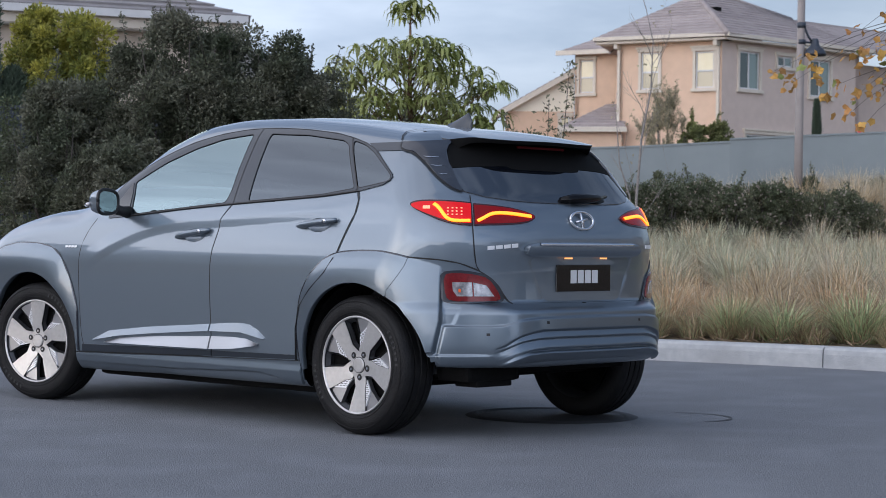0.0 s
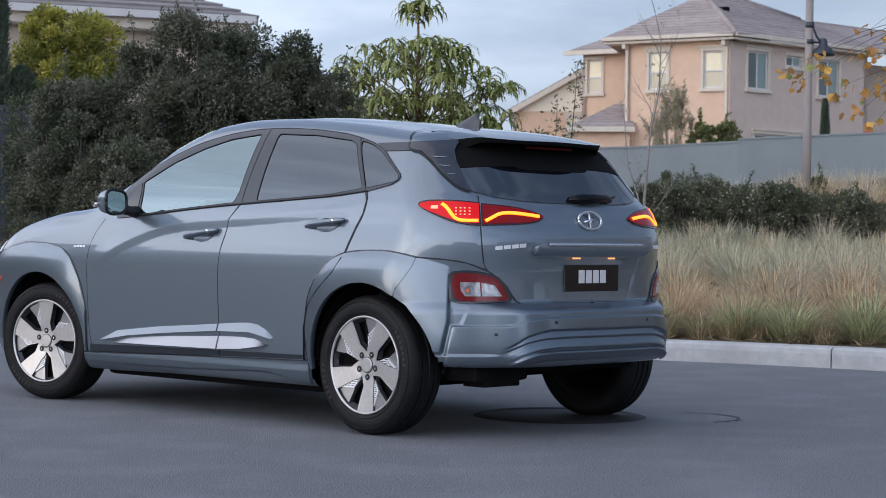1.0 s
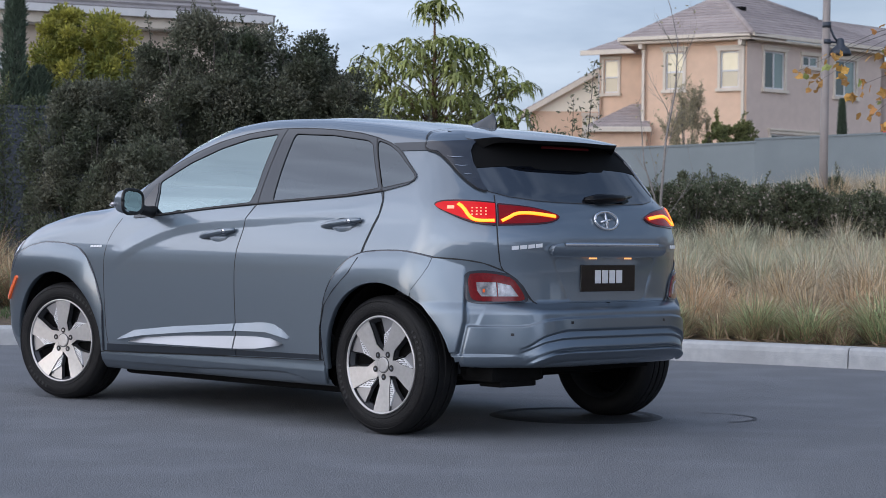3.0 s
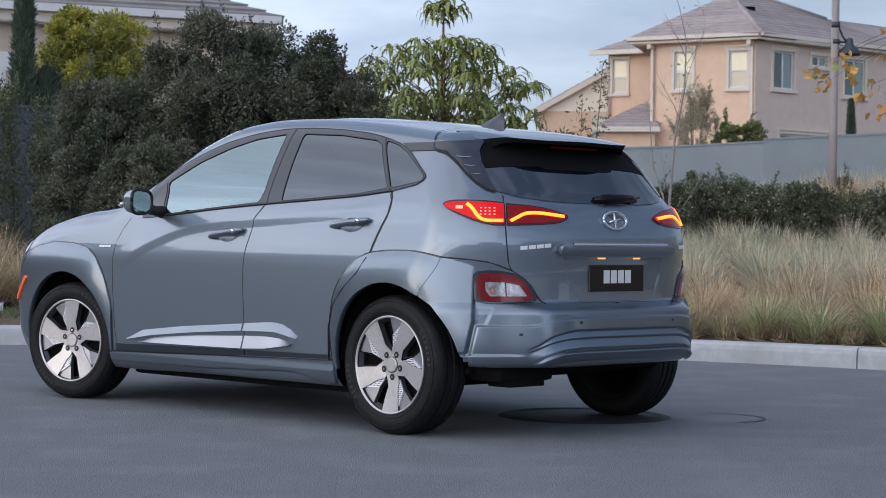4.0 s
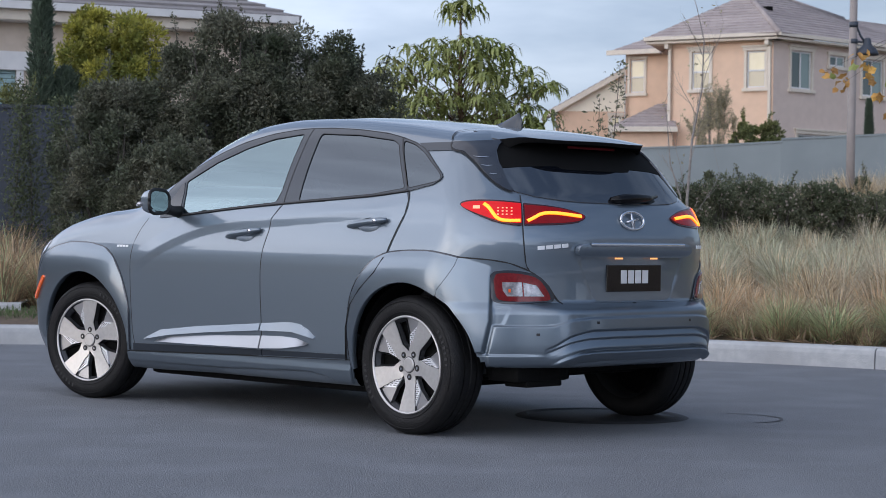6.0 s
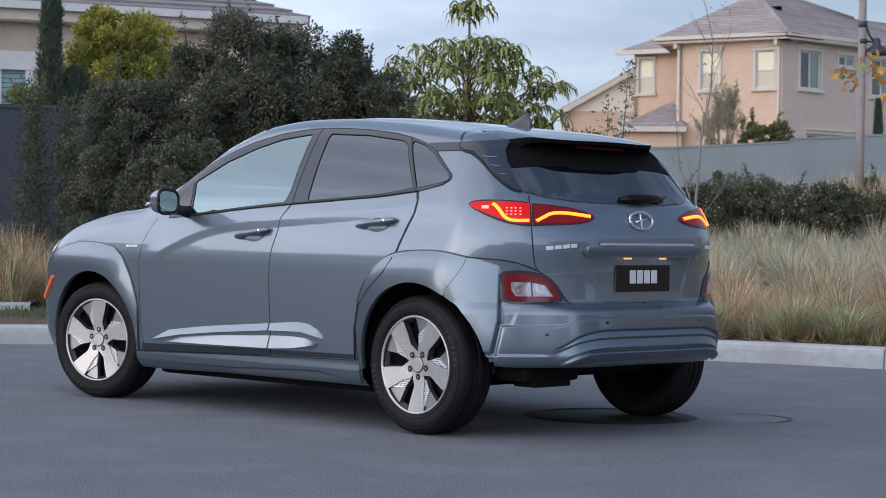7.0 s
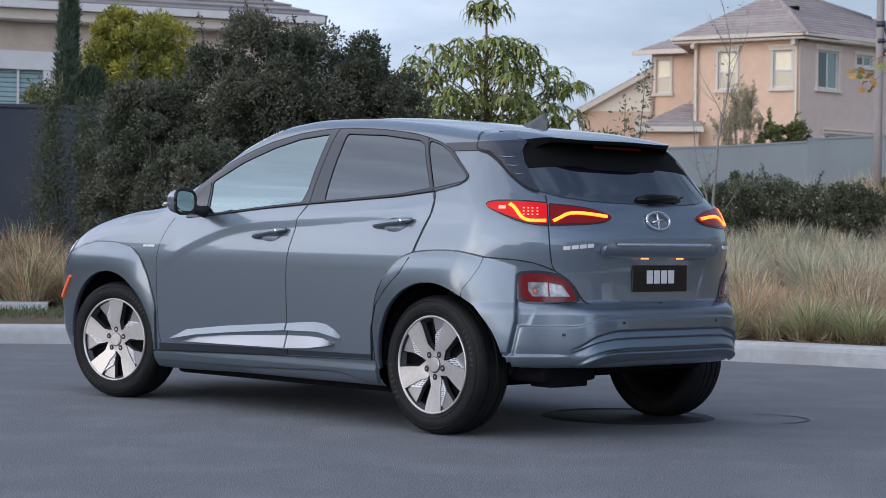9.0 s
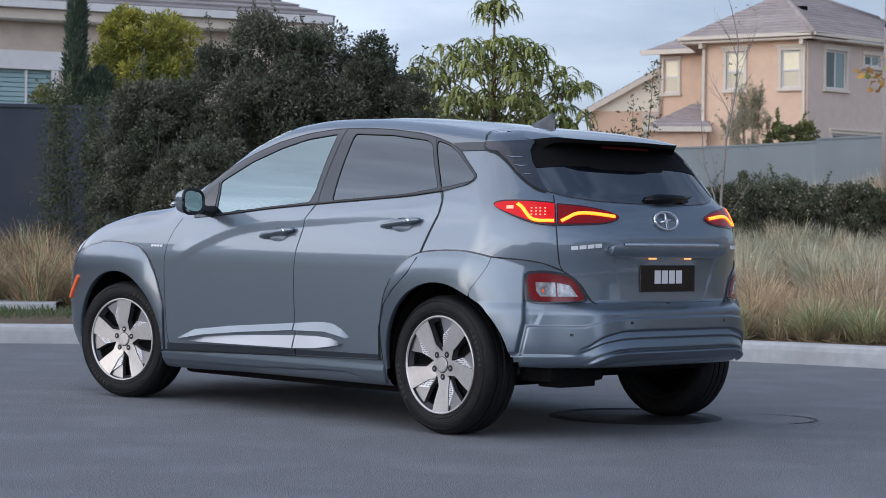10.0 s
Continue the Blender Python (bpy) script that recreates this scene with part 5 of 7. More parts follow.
def reach(start, way, lo, hi, off=0.0):
    """Where rays from inside meet the skin moved out by off: bisection along each."""
    lo, hi = np.full(len(way), lo, float), np.full(len(way), hi, float)
    for _ in range(42):
        mid = (lo + hi) / 2
        p = start + way * mid[:, None]
        inside = body(p[:, 0], p[:, 1], p[:, 2]) < off
        lo, hi = np.where(inside, mid, lo), np.where(inside, hi, mid)
    return start + way * lo[:, None]


def normal_of(p):
    e = 0.004
    g = np.stack([body(*(p + np.eye(3)[i] * e).T) - body(*(p - np.eye(3)[i] * e).T) for i in range(3)], 1)
    return g / np.linalg.norm(g, axis=1)[:, None]


AXIS = 0.25          # the tail is unrolled round an upright axis here
ARC = 0.0135         # metres to a degree of that unrolling


def lay(view, uv, off):
    """Places on the skin from flat drawings: 'side' (x, z), 'tail' (degrees round the axis, z), 'top' (x, y)."""
    uv = np.asarray(uv, float)
    off = np.broadcast_to(off, (len(uv),))
    if view == "side":
        start = np.stack([uv[:, 0], np.zeros(len(uv)), uv[:, 1]], 1)
        way = np.tile([0.0, 1.0, 0.0], (len(uv), 1))
        p = reach(start, way, 0.0, 1.3)
    elif view == "tail":
        a = np.radians(uv[:, 0])
        start = np.stack([np.full(len(uv), AXIS), np.zeros(len(uv)), uv[:, 1]], 1)
        way = np.stack([-np.cos(a), np.sin(a), np.zeros(len(uv))], 1)
        p = reach(start, way, 0.0, 1.5)
    else:
        start = np.stack([uv[:, 0], uv[:, 1], np.full(len(uv), 0.6)], 1)
        way = np.tile([0.0, 0.0, 1.0], (len(uv), 1))
        p = reach(start, way, 0.0, 1.3)
    n = normal_of(p)
    return p + n * off[:, None], n


def rounded(loop, times=2, closed=True):
    """Corner cutting."""
    for _ in range(times):
        q = []
        for i in range(len(loop) if closed else len(loop) - 1):
            a, b = loop[i], loop[(i + 1) % len(loop)]
            q += [(0.75 * a[0] + 0.25 * b[0], 0.75 * a[1] + 0.25 * b[1]), (0.25 * a[0] + 0.75 * b[0], 0.25 * a[1] + 0.75 * b[1])]
        loop = q if closed else [loop[0]] + q + [loop[-1]]
    return loop


def spaced(loop, step, closed=True):
    """The loop with points no further apart than step."""
    q = []
    for i in range(len(loop) if closed else len(loop) - 1):
        a, b = np.array(loop[i]), np.array(loop[(i + 1) % len(loop)])
        k = max(1, int(np.ceil(np.linalg.norm(b - a) / step)))
        q += [tuple(a + (b - a) * j / k) for j in range(k)]
    return q if closed else q + [loop[-1]]


def inside_of(pts, loops):
    pts = np.asarray(pts, float)
    odd = np.zeros(len(pts), bool)
    for loop in loops:
        q = np.asarray(loop, float)
        for a, b in zip(q, np.roll(q, -1, 0)):
            c = (a[1] > pts[:, 1]) != (b[1] > pts[:, 1])
            with np.errstate(divide="ignore", invalid="ignore"):
                x = (b[0] - a[0]) * (pts[:, 1] - a[1]) / (b[1] - a[1]) + a[0]
            odd ^= c & (pts[:, 0] < x)
    return odd


def panel(name, view, loops, off=0.004, depth=0.012, step=0.03, mat=None, parent=None, label="", mirror=False, lift=None):
    """A panel cut from the skin: the first loop is its outline, the rest are holes. Its rim is turned in by depth.
    lift(u, v): extra relief in metres."""
    from mathutils.geometry import delaunay_2d_cdt
    s = ARC if view == "tail" else 1.0
    flat_loops = [spaced([(u * s, v) for u, v in loop], step * 0.8) for loop in loops]
    pts, edges, ring = [], [], []
    for loop in flat_loops:
        k = len(pts)
        pts += loop
        edges += [(k + i, k + (i + 1) % len(loop)) for i in range(len(loop))]
        ring.append(range(k, len(pts)))
    lo, hi = np.min(pts, 0), np.max(pts, 0)
    gx, gy = np.meshgrid(np.arange(lo[0], hi[0], step), np.arange(lo[1], hi[1], step * 0.866))
    gx = gx + (np.arange(gx.shape[0]) % 2)[:, None] * step / 2
    grid = np.stack([gx.ravel(), gy.ravel()], 1)
    grid = grid[inside_of(grid, flat_loops)]
    if len(grid):
        rim = np.array(pts)
        near = np.min(np.linalg.norm(grid[:, None] - rim[None], axis=2), 1) if len(grid) * len(rim) < 3e7 else np.full(len(grid), 1.0)
        grid = grid[near > step * 0.45]
    allp = [Vector(p) for p in pts] + [Vector(p) for p in grid]
    v2, _, f2, *_ = delaunay_2d_cdt(allp, edges, [], 0, 1e-7)
    v2 = np.array([tuple(v) for v in v2])
    f2 = [tuple(f) for f in f2]
    mid = np.array([v2[list(f)].mean(0) for f in f2])
    f2 = [f for f, k in zip(f2, inside_of(mid, flat_loops)) if k]
    uv = v2 / [s, 1]
    raise_by = off + (lift(uv[:, 0], uv[:, 1]) if lift else 0.0)
    p, n = lay(view, uv, raise_by)
    shown = n
    if lift:
        def at(du, dv):
            q = uv + [du / s, dv]
            return lay(view, q, off + lift(q[:, 0], q[:, 1]))[0]
        e = 0.0035
        shown = np.cross(at(e, 0) - at(-e, 0), at(0, e) - at(0, -e))
        shown /= np.linalg.norm(shown, axis=1)[:, None] + 1e-12
        shown *= np.sign(np.sum(shown * n, 1))[:, None]
    verts, normals, faces = list(p), list(shown), []
    for f in f2:
        a, b, c = (p[i] for i in f[:3])
        faces.append(f if np.dot(np.cross(b - a, c - a), n[f[0]]) > 0 else f[::-1])
    count = {}
    for f in faces:
        for i in range(len(f)):
            e = (f[i], f[(i + 1) % len(f)])
            count[e] = 1
    for a, b in [e for e in count if (e[1], e[0]) not in count]:
        out_way = np.cross(p[b] - p[a], n[a])
        out_way = out_way / (np.linalg.norm(out_way) + 1e-9)
        k = len(verts)
        verts += [p[a], p[b], p[b] - n[b] * depth, p[a] - n[a] * depth]
        normals += [out_way * 0.8 + n[a] * 0.6] * 2 + [out_way] * 2
        faces.append((k + 1, k, k + 3, k + 2))
    verts, normals = np.array(verts), np.array(normals)
    obs = []
    for sign in ((1, -1) if mirror else (1,)):
        k = np.array([1, sign, 1])
        fs = faces if sign > 0 else [f[::-1] for f in faces]
        me = mesh(name, verts * k, fs, smooth=True, normals=normals * k)
        obs.append(part(name, me, mat, parent, label))
    return obs[0] if len(obs) == 1 else obs


def ribbon(name, view, line, width, off, mat, parent, label="", mirror=False, round_=1, taper=False, thick=0.0):
    """A strip along a drawn line."""
    s = ARC if view == "tail" else 1.0
    line = spaced([(u * s, v) for u, v in rounded(line, round_, closed=False)], 0.02, closed=False)
    q = np.array(line)
    t = np.gradient(q, axis=0)
    t /= np.linalg.norm(t, axis=1)[:, None] + 1e-9
    side = np.stack([-t[:, 1], t[:, 0]], 1)
    w = np.full(len(q), width / 2)
    if taper:
        w *= np.clip(np.minimum(np.arange(len(q)), np.arange(len(q))[::-1]) / (len(q) * 0.12 + 1e-9), 0.15, 1)
    a, na = lay(view, (q + side * w[:, None]) / [s, 1], off)
    b, nb = lay(view, (q - side * w[:, None]) / [s, 1], off)
    n = len(q)
    verts, faces = list(a) + list(b), [(i, n + i, n + i + 1, i + 1) for i in range(n - 1)]
    normals = list(na) + list(nb)
    if thick:
        verts += list(a - na * thick) + list(b - nb * thick)
        normals += list(na) + list(nb)
        faces += [(i, i + 1, 2 * n + i + 1, 2 * n + i) for i in range(n - 1)] + [(n + i + 1, n + i, 3 * n + i, 3 * n + i + 1) for i in range(n - 1)]
    p = np.array(verts)
    f0 = faces[0]
    if np.dot(np.cross(p[f0[1]] - p[f0[0]], p[f0[2]] - p[f0[0]]), na[0]) < 0:
        faces = [f[::-1] for f in faces]
    obs = []
    for sign in ((1, -1) if mirror else (1,)):
        k = np.array([1, sign, 1])
        obs.append(part(name, mesh(name, p * k, faces if sign > 0 else [f[::-1] for f in faces], True, None if thick else np.array(normals) * k), mat, parent, label))
    return obs[0]


# drawn lines of the car's flank, (x, z)
BELT = [(1.955, 1.020), (1.78, 1.03), (1.32, 1.068), (0.97, 1.09), (0.59, 1.11), (0.31, 1.125), (0.08, 1.148), (-0.07, 1.178)]
GAP_FRONT = [(2.152, 0.335), (2.165, 0.40), (2.168, 0.57), (2.165, 0.78), (2.15, 0.88), (2.11, 0.95), (2.055, 1.012)]
GAP_MIDDLE = [(1.068, 0.322), (1.064, 0.42), (1.062, 0.52), (1.062, 0.63), (1.058, 0.75), (1.048, 0.86), (1.025, 0.95), (1.018, 1.01), (0.965, 1.075), (0.955, 1.10)]
GAP_REAR = [(0.435, 0.335), (0.425, 0.49), (0.385, 0.60), (0.30, 0.68), (0.195, 0.76), (0.145, 0.83), (0.12, 0.90), (0.09, 0.97), (0.06, 1.035), (0.06, 1.10), (0.082, 1.148)]
WINDOW_TOP = [(-0.105, 1.190), (-0.113, 1.208), (-0.090, 1.230), (0.07, 1.338), (0.17, 1.375), (0.29, 1.405), (0.42, 1.43), (0.65, 1.456), (0.87, 1.470), (1.08, 1.472), (1.29, 1.453),
              (1.49, 1.413), (1.66, 1.352), (1.84, 1.262), (1.935, 1.19), (1.975, 1.10)]


def fillet(loop, r):
    """The loop with each corner eased over a length r."""
    q = []
    for i, p in enumerate(loop):
        p, a, b = np.array(p), np.array(loop[i - 1]), np.array(loop[(i + 1) % len(loop)])
        ia, ib = (a - p) * min(0.42, r / np.linalg.norm(a - p)), (b - p) * min(0.42, r / np.linalg.norm(b - p))
        q += [tuple(p + ia * (1 - t) ** 2 + ib * t ** 2) for t in (0.0, 0.25, 0.5, 0.75, 1.0)]
    return q


GLASS_FRONT = fillet([(1.765, 1.034), (1.795, 1.15), (1.825, 1.205), (1.63, 1.310), (1.44, 1.38), (1.26, 1.424), (1.04, 1.445), (1.003, 1.15), (1.02, 1.092), (1.32, 1.070)], 0.02)
GLASS_REAR = fillet([(0.850, 1.099), (0.908, 1.442), (0.61, 1.426), (0.34, 1.393), (0.285, 1.37), (0.112, 1.156), (0.32, 1.129), (0.59, 1.113)], 0.018)
GLASS_QUARTER = fillet([(0.272, 1.392), (0.17, 1.367), (0.073, 1.324), (0.0, 1.278), (-0.078, 1.230), (-0.106, 1.207), (-0.098, 1.190), (-0.075, 1.183), (0.095, 1.155)], 0.03)
ARCH_REAR = [(0.40, 0.31), (0.412, 0.42), (0.415, 0.50), (0.402, 0.565), (0.38, 0.65), (0.32, 0.74), (0.22, 0.82), (0.13, 0.851), (0.0, 0.862), (-0.15, 0.862), (-0.23, 0.852), (-0.30, 0.836)]
ARCH_FRONT = [(2.205, 0.30), (2.20, 0.42), (2.195, 0.54), (2.245, 0.69), (2.32, 0.80), (2.41, 0.852), (2.55, 0.874), (2.74, 0.876), (2.90, 0.850), (3.02, 0.80), (3.10, 0.70)]
WELL = 0.385
HANDLES = ((1.215, 0.938, 8.0), (0.30, 0.993, 6.5))
WHEELS = ((0.0, 0.334), (2.6, 0.334))
GRADE = 0.004


def arc(cx, cz, r, a0, a1, n=24):
    return [(cx + r * math.cos(math.radians(a)), cz + r * math.sin(math.radians(a))) for a in np.linspace(a0, a1, n)]


def hollow(x, z, grow=0.0):
    """The oval behind a door handle."""
    return [(x - 0.01 + (0.080 + grow) * math.cos(a), z - 0.010 + (0.034 + grow) * math.sin(a)) for a in np.linspace(0, 2 * math.pi, 32, endpoint=False)]


def make_skin(car):
    """The shell, as rings round the long axis with a rounded cap at nose and tail; wells and side windows are cut out of it."""
    around, ring = 300, []
    phi = np.linspace(0, 2 * math.pi, around, endpoint=False)
    circle = np.stack([np.zeros(around), np.sin(phi), np.cos(phi)], 1)
    for a in np.radians(np.linspace(89, 3, 90)):
        ring.append((0.35, circle * math.cos(a) + np.array([-1, 0, 0]) * math.sin(a)))
    for x in np.linspace(0.35, 2.6, 150):
        ring.append((x, circle))
    for a in np.radians(np.linspace(3, 89, 70)):
        ring.append((2.6, circle * math.cos(a) + np.array([1, 0, 0]) * math.sin(a)))
    pts = [reach(np.array([x, 0, 0.62]), way, 0.02, 2.2) for x, way in ring]
    verts = np.concatenate(pts)
    n = len(ring)
    i, k = np.meshgrid(np.arange(n - 1), np.arange(around), indexing="ij")
    j = (k + 1) % around
    quads = np.stack([i * around + k, (i + 1) * around + k, (i + 1) * around + j, i * around + j], -1).reshape(-1, 4)
    mid = verts[quads].mean(1)
    cut = np.zeros(len(quads), bool)
    for cx, cz in WHEELS:
        cut |= (np.hypot(mid[:, 0] - cx, mid[:, 2] - cz) < WELL + 0.012) & (np.abs(mid[:, 1]) > 0.5)
    for loop in (GLASS_FRONT, GLASS_REAR, GLASS_QUARTER):
        c = np.mean(loop, 0)
        big = [tuple(c + (np.array(q) - c) * 1.03) for q in loop]
        cut |= inside_of(mid[:, [0, 2]], [big]) & (np.abs(mid[:, 1]) > 0.45)
    for x, z, _ in HANDLES:
        cut |= inside_of(mid[:, [0, 2]], [hollow(x, z, 0.012)]) & (np.abs(mid[:, 1]) > 0.5)
    cut |= (mid[:, 2] > 1.12) & (mid[:, 0] > 1.62) & (mid[:, 0] < 2.12) & (np.abs(mid[:, 1]) < 0.53)
    quads = quads[~cut]
    p, nrm = verts, normal_of(verts)
    part("body_shell", mesh("body_shell", p, [tuple(q) for q in quads], True, nrm), PAINT, car)


def flare(x, z, cx=0.0):
    """How far the skin swells from an arch's outer line towards its edge at the wheel."""
    line = np.array(ARCH_REAR + [(-0.38, 0.815), (-0.46, 0.775), (-0.54, 0.71), (-0.60, 0.60), (-0.62, 0.45)] if cx == 0.0 else ARCH_FRONT) - [cx, 0.334]
    turn, far = np.arctan2(line[:, 1], line[:, 0]), np.hypot(line[:, 0], line[:, 1])
    order = np.argsort(turn)
    x, z = np.asarray(x, float) - cx, np.asarray(z, float) - 0.334
    edge = np.interp(np.arctan2(z, x), turn[order], far[order])
    room = np.maximum(edge - WELL, 0.02)
    h = np.clip((edge - np.hypot(x, z)) / room, 0, 1)
    return 0.026 * np.clip(room / 0.14, 0, 1) * (1 - (1 - h) ** 1.8)


def make_flank(car):
    g = GRADE
    door_f = [(x - g, z) for x, z in GAP_FRONT] + [(2.0, 1.008), (1.78, 1.018), (1.32, 1.056), (0.975, 1.077)] + [(x + g, z) for x, z in GAP_MIDDLE[-3::-1]]
    door_r = [(x - g, z) for x, z in GAP_MIDDLE[:-2]] + [(0.96, 1.078), (0.59, 1.098), (0.31, 1.113), (0.088, 1.135)] + [(x + g, z) for x, z in GAP_REAR[-2::-1]]
    doors = panel("front_door", "side", [door_f, hollow(*HANDLES[0][:2])], 0.004, 0.012, 0.012, PAINT, car, mirror=True)
    rears = panel("rear_door", "side", [door_r, hollow(*HANDLES[1][:2])], 0.004, 0.012, 0.012, PAINT, car, mirror=True)
    for name, line in (("front_door_gap", GAP_FRONT), ("middle_door_gap", GAP_MIDDLE), ("rear_door_gap", GAP_REAR), ("sill_gap", [(2.20, 0.295), (1.59, 0.310), (1.07, 0.322), (0.42, 0.336)])):
        ribbon(name, "side", line, 0.0075, 0.0030, BLACK_TRIM, car, mirror=True)
    ribbon("pillar_gap", "side", [(0.958, 1.09), (0.968, 1.20), (0.98, 1.33), (1.0, 1.472)], 0.005, 0.0072, BLACK_TRIM, car, mirror=True)
    ribbon("quarter_gap", "side", [(0.085, 1.145), (0.17, 1.26), (0.29, 1.405)], 0.005, 0.0072, BLACK_TRIM, car, mirror=True)
    grow = [(x, z - 0.006) for x, z in BELT] + [(x, z + 0.002) for x, z in WINDOW_TOP]
    panel("window_frame", "side", [grow, GLASS_FRONT, GLASS_REAR, GLASS_QUARTER], 0.0060, 0.008, 0.015, GREY_TRIM, car, "dark grey window surround", mirror=True)
    for name, loop, mat in (("front_side_window", GLASS_FRONT, PANE), ("rear_side_window", GLASS_REAR, TINT), ("quarter_window", GLASS_QUARTER, TINT)):
        c = np.mean(loop, 0)
        wide = [tuple(c + (np.array(q) - c) * 1.02) for q in loop]
        panel(name, "side", [wide], 0.003, 0.004, 0.03, mat, car, "pale coated glass" if mat is PANE else "dark tinted glass", mirror=True)
        ribbon("window_seal", "side", loop + [loop[0]], 0.0030, 0.0068, BLACK_TRIM, car, "black rubber seal", mirror=True, round_=0)
    ribbon("belt_moulding", "side", [(x, z - 0.004) for x, z in BELT[1:-1]], 0.0070, 0.0075, BLACK_TRIM, car, "black belt moulding", mirror=True, thick=0.006)
    ribbon("window_edge_trim", "side", WINDOW_TOP[2:], 0.0030, 0.0068, BLACK_TRIM, car, "black trim line over the windows", mirror=True, thick=0.006)
    # painted arches, proud of the doors
    for cx, outer, name, span in ((0.0, ARCH_REAR, "rear_arch_moulding", (-8, 118)), (2.6, ARCH_FRONT[::-1], "front_arch_moulding", (60, 188))):
        if cx == 0.0:
            loop = outer + [(-0.215, 0.69)] + arc(0.0, 0.334, WELL, 122, -6, 30)
        else:
            loop = [(3.0, 0.335), (3.08, 0.40), (3.11, 0.55), (3.10, 0.70)] + outer[1:] + arc(2.6, 0.334, WELL, 186, 1, 44)
        panel(name, "side", [loop], 0.007, 0.03, 0.014, PAINT_SATIN, car, mirror=True,
              lift=lambda u, v, cx=cx: flare(u, v, cx))
        # raised dark strip, painted for the shade in the arch's outer recess
        ribbon(name + "_shadow_gap", "side", outer, 0.015, 0.0075, DARK_GLOSS, car, mirror=True, thick=0.006)
    low_gap = GAP_REAR[:6]
    p, _ = lay("side", low_gap, 0.0)
    over = 0.0085 + flare(p[:, 0], p[:, 2])
    line3 = lay("side", low_gap, over)[0]
    for sign in (1, -1):
        part("arch_door_gap", tubes("arch_door_gap", [([(q[0], sign * q[1], q[2]) for q in line3], [0.0022] * len(line3))], 6), BLACK_TRIM, car)
    seam = [(-0.298, 0.838), (-0.285, 0.80), (-0.262, 0.76), (-0.236, 0.72), (-0.214, 0.69)]
    p, _ = lay("side", seam, 0.0)
    line3 = lay("side", seam, 0.0080 + flare(p[:, 0], p[:, 2]))[0]
    for sign in (1, -1):
        part("corner_seam", tubes("corner_seam", [([(q[0], sign * q[1], q[2]) for q in line3], [0.0011] * len(line3))], 6), GREY_TRIM, car)
    # sill, rocker and bright strip
    panel("door_foot", "side", [[(2.162, 0.300), (2.158, 0.338), (1.07, 0.353), (1.07, 0.3265)]], 0.010, 0.012, 0.02, GREY_TRIM, doors[0], "dark lip along the door foot")
    panel("door_foot", "side", [[(1.058, 0.3265), (1.058, 0.353), (0.44, 0.361), (0.432, 0.340)]], 0.010, 0.012, 0.02, GREY_TRIM, rears[0], "dark lip along the door foot")
    rocker = [(2.20, 0.215), (2.212, 0.289), (1.59, 0.305), (1.07, 0.317), (0.405, 0.331), (0.40, 0.225), (0.65, 0.212), (1.2, 0.212)]

    def sill_form(u, v):
        """The rocker leans out to a soft edge and tucks under it."""
        edge = 0.252 + 0.020 * np.clip((1.3 - u) / 0.7, 0, 1) - 0.045 * np.clip((0.80 - u) / 0.3, 0, 1) ** 2
        return 0.009 * np.clip((0.315 - v) / 0.03, 0, 1) - 0.020 * np.clip((edge - v) / 0.008, 0, 1) * np.clip((2.1 - u) / 0.8, 0.2, 1)

    panel("rocker_panel", "side", [rocker], 0.008, 0.03, 0.010, PAINT_SATIN, car, mirror=True, lift=sill_form)

    def leaf_of(top, foot, low, high):
        """A relief that leans out from the top line to the foot line."""
        (tx, tz), (bx, bz) = zip(*sorted(top)), zip(*sorted(foot))
        return lambda u, v: low + (high - low) * np.clip((np.interp(u, tx, tz) - v) / np.maximum(np.interp(u, tx, tz) - np.interp(u, bx, bz), 0.004), -0.3, 1.4)

    for name, mat, top, foot, low, high, lab in (
            ("door_foot_crease", PAINT, [(2.05, 0.372), (1.905, 0.420), (1.575, 0.452), (1.069, 0.486)], [(2.045, 0.366), (1.812, 0.398), (1.5, 0.424), (1.069, 0.452)], 0.004, 0.018, ""),
            ("door_foot_crease", PAINT, [(1.057, 0.487), (0.90, 0.498), (0.83, 0.500), (0.765, 0.494), (0.70, 0.468), (0.655, 0.436)], [(1.057, 0.452), (0.813, 0.455), (0.72, 0.440), (0.652, 0.428)], 0.004, 0.018, ""),
            ("bright_blade", STRIP, [(1.94, 0.364), (1.814, 0.388), (1.45, 0.409), (1.069, 0.424)], [(1.935, 0.359), (1.6, 0.360), (1.069, 0.364)], 0.005, 0.028, "satin silver blade"),
            ("bright_blade", STRIP, [(1.057, 0.425), (0.90, 0.428), (0.794, 0.423), (0.705, 0.401)], [(1.057, 0.364), (0.88, 0.372), (0.708, 0.393)], 0.005, 0.028, "satin silver blade")):
        owner = doors if top[0][0] > 1.06 else rears
        panel(name, "side", [top + foot[::-1]], 0.004, 0.014, 0.010, mat, owner[0], lab, lift=leaf_of(top, foot, low, high))
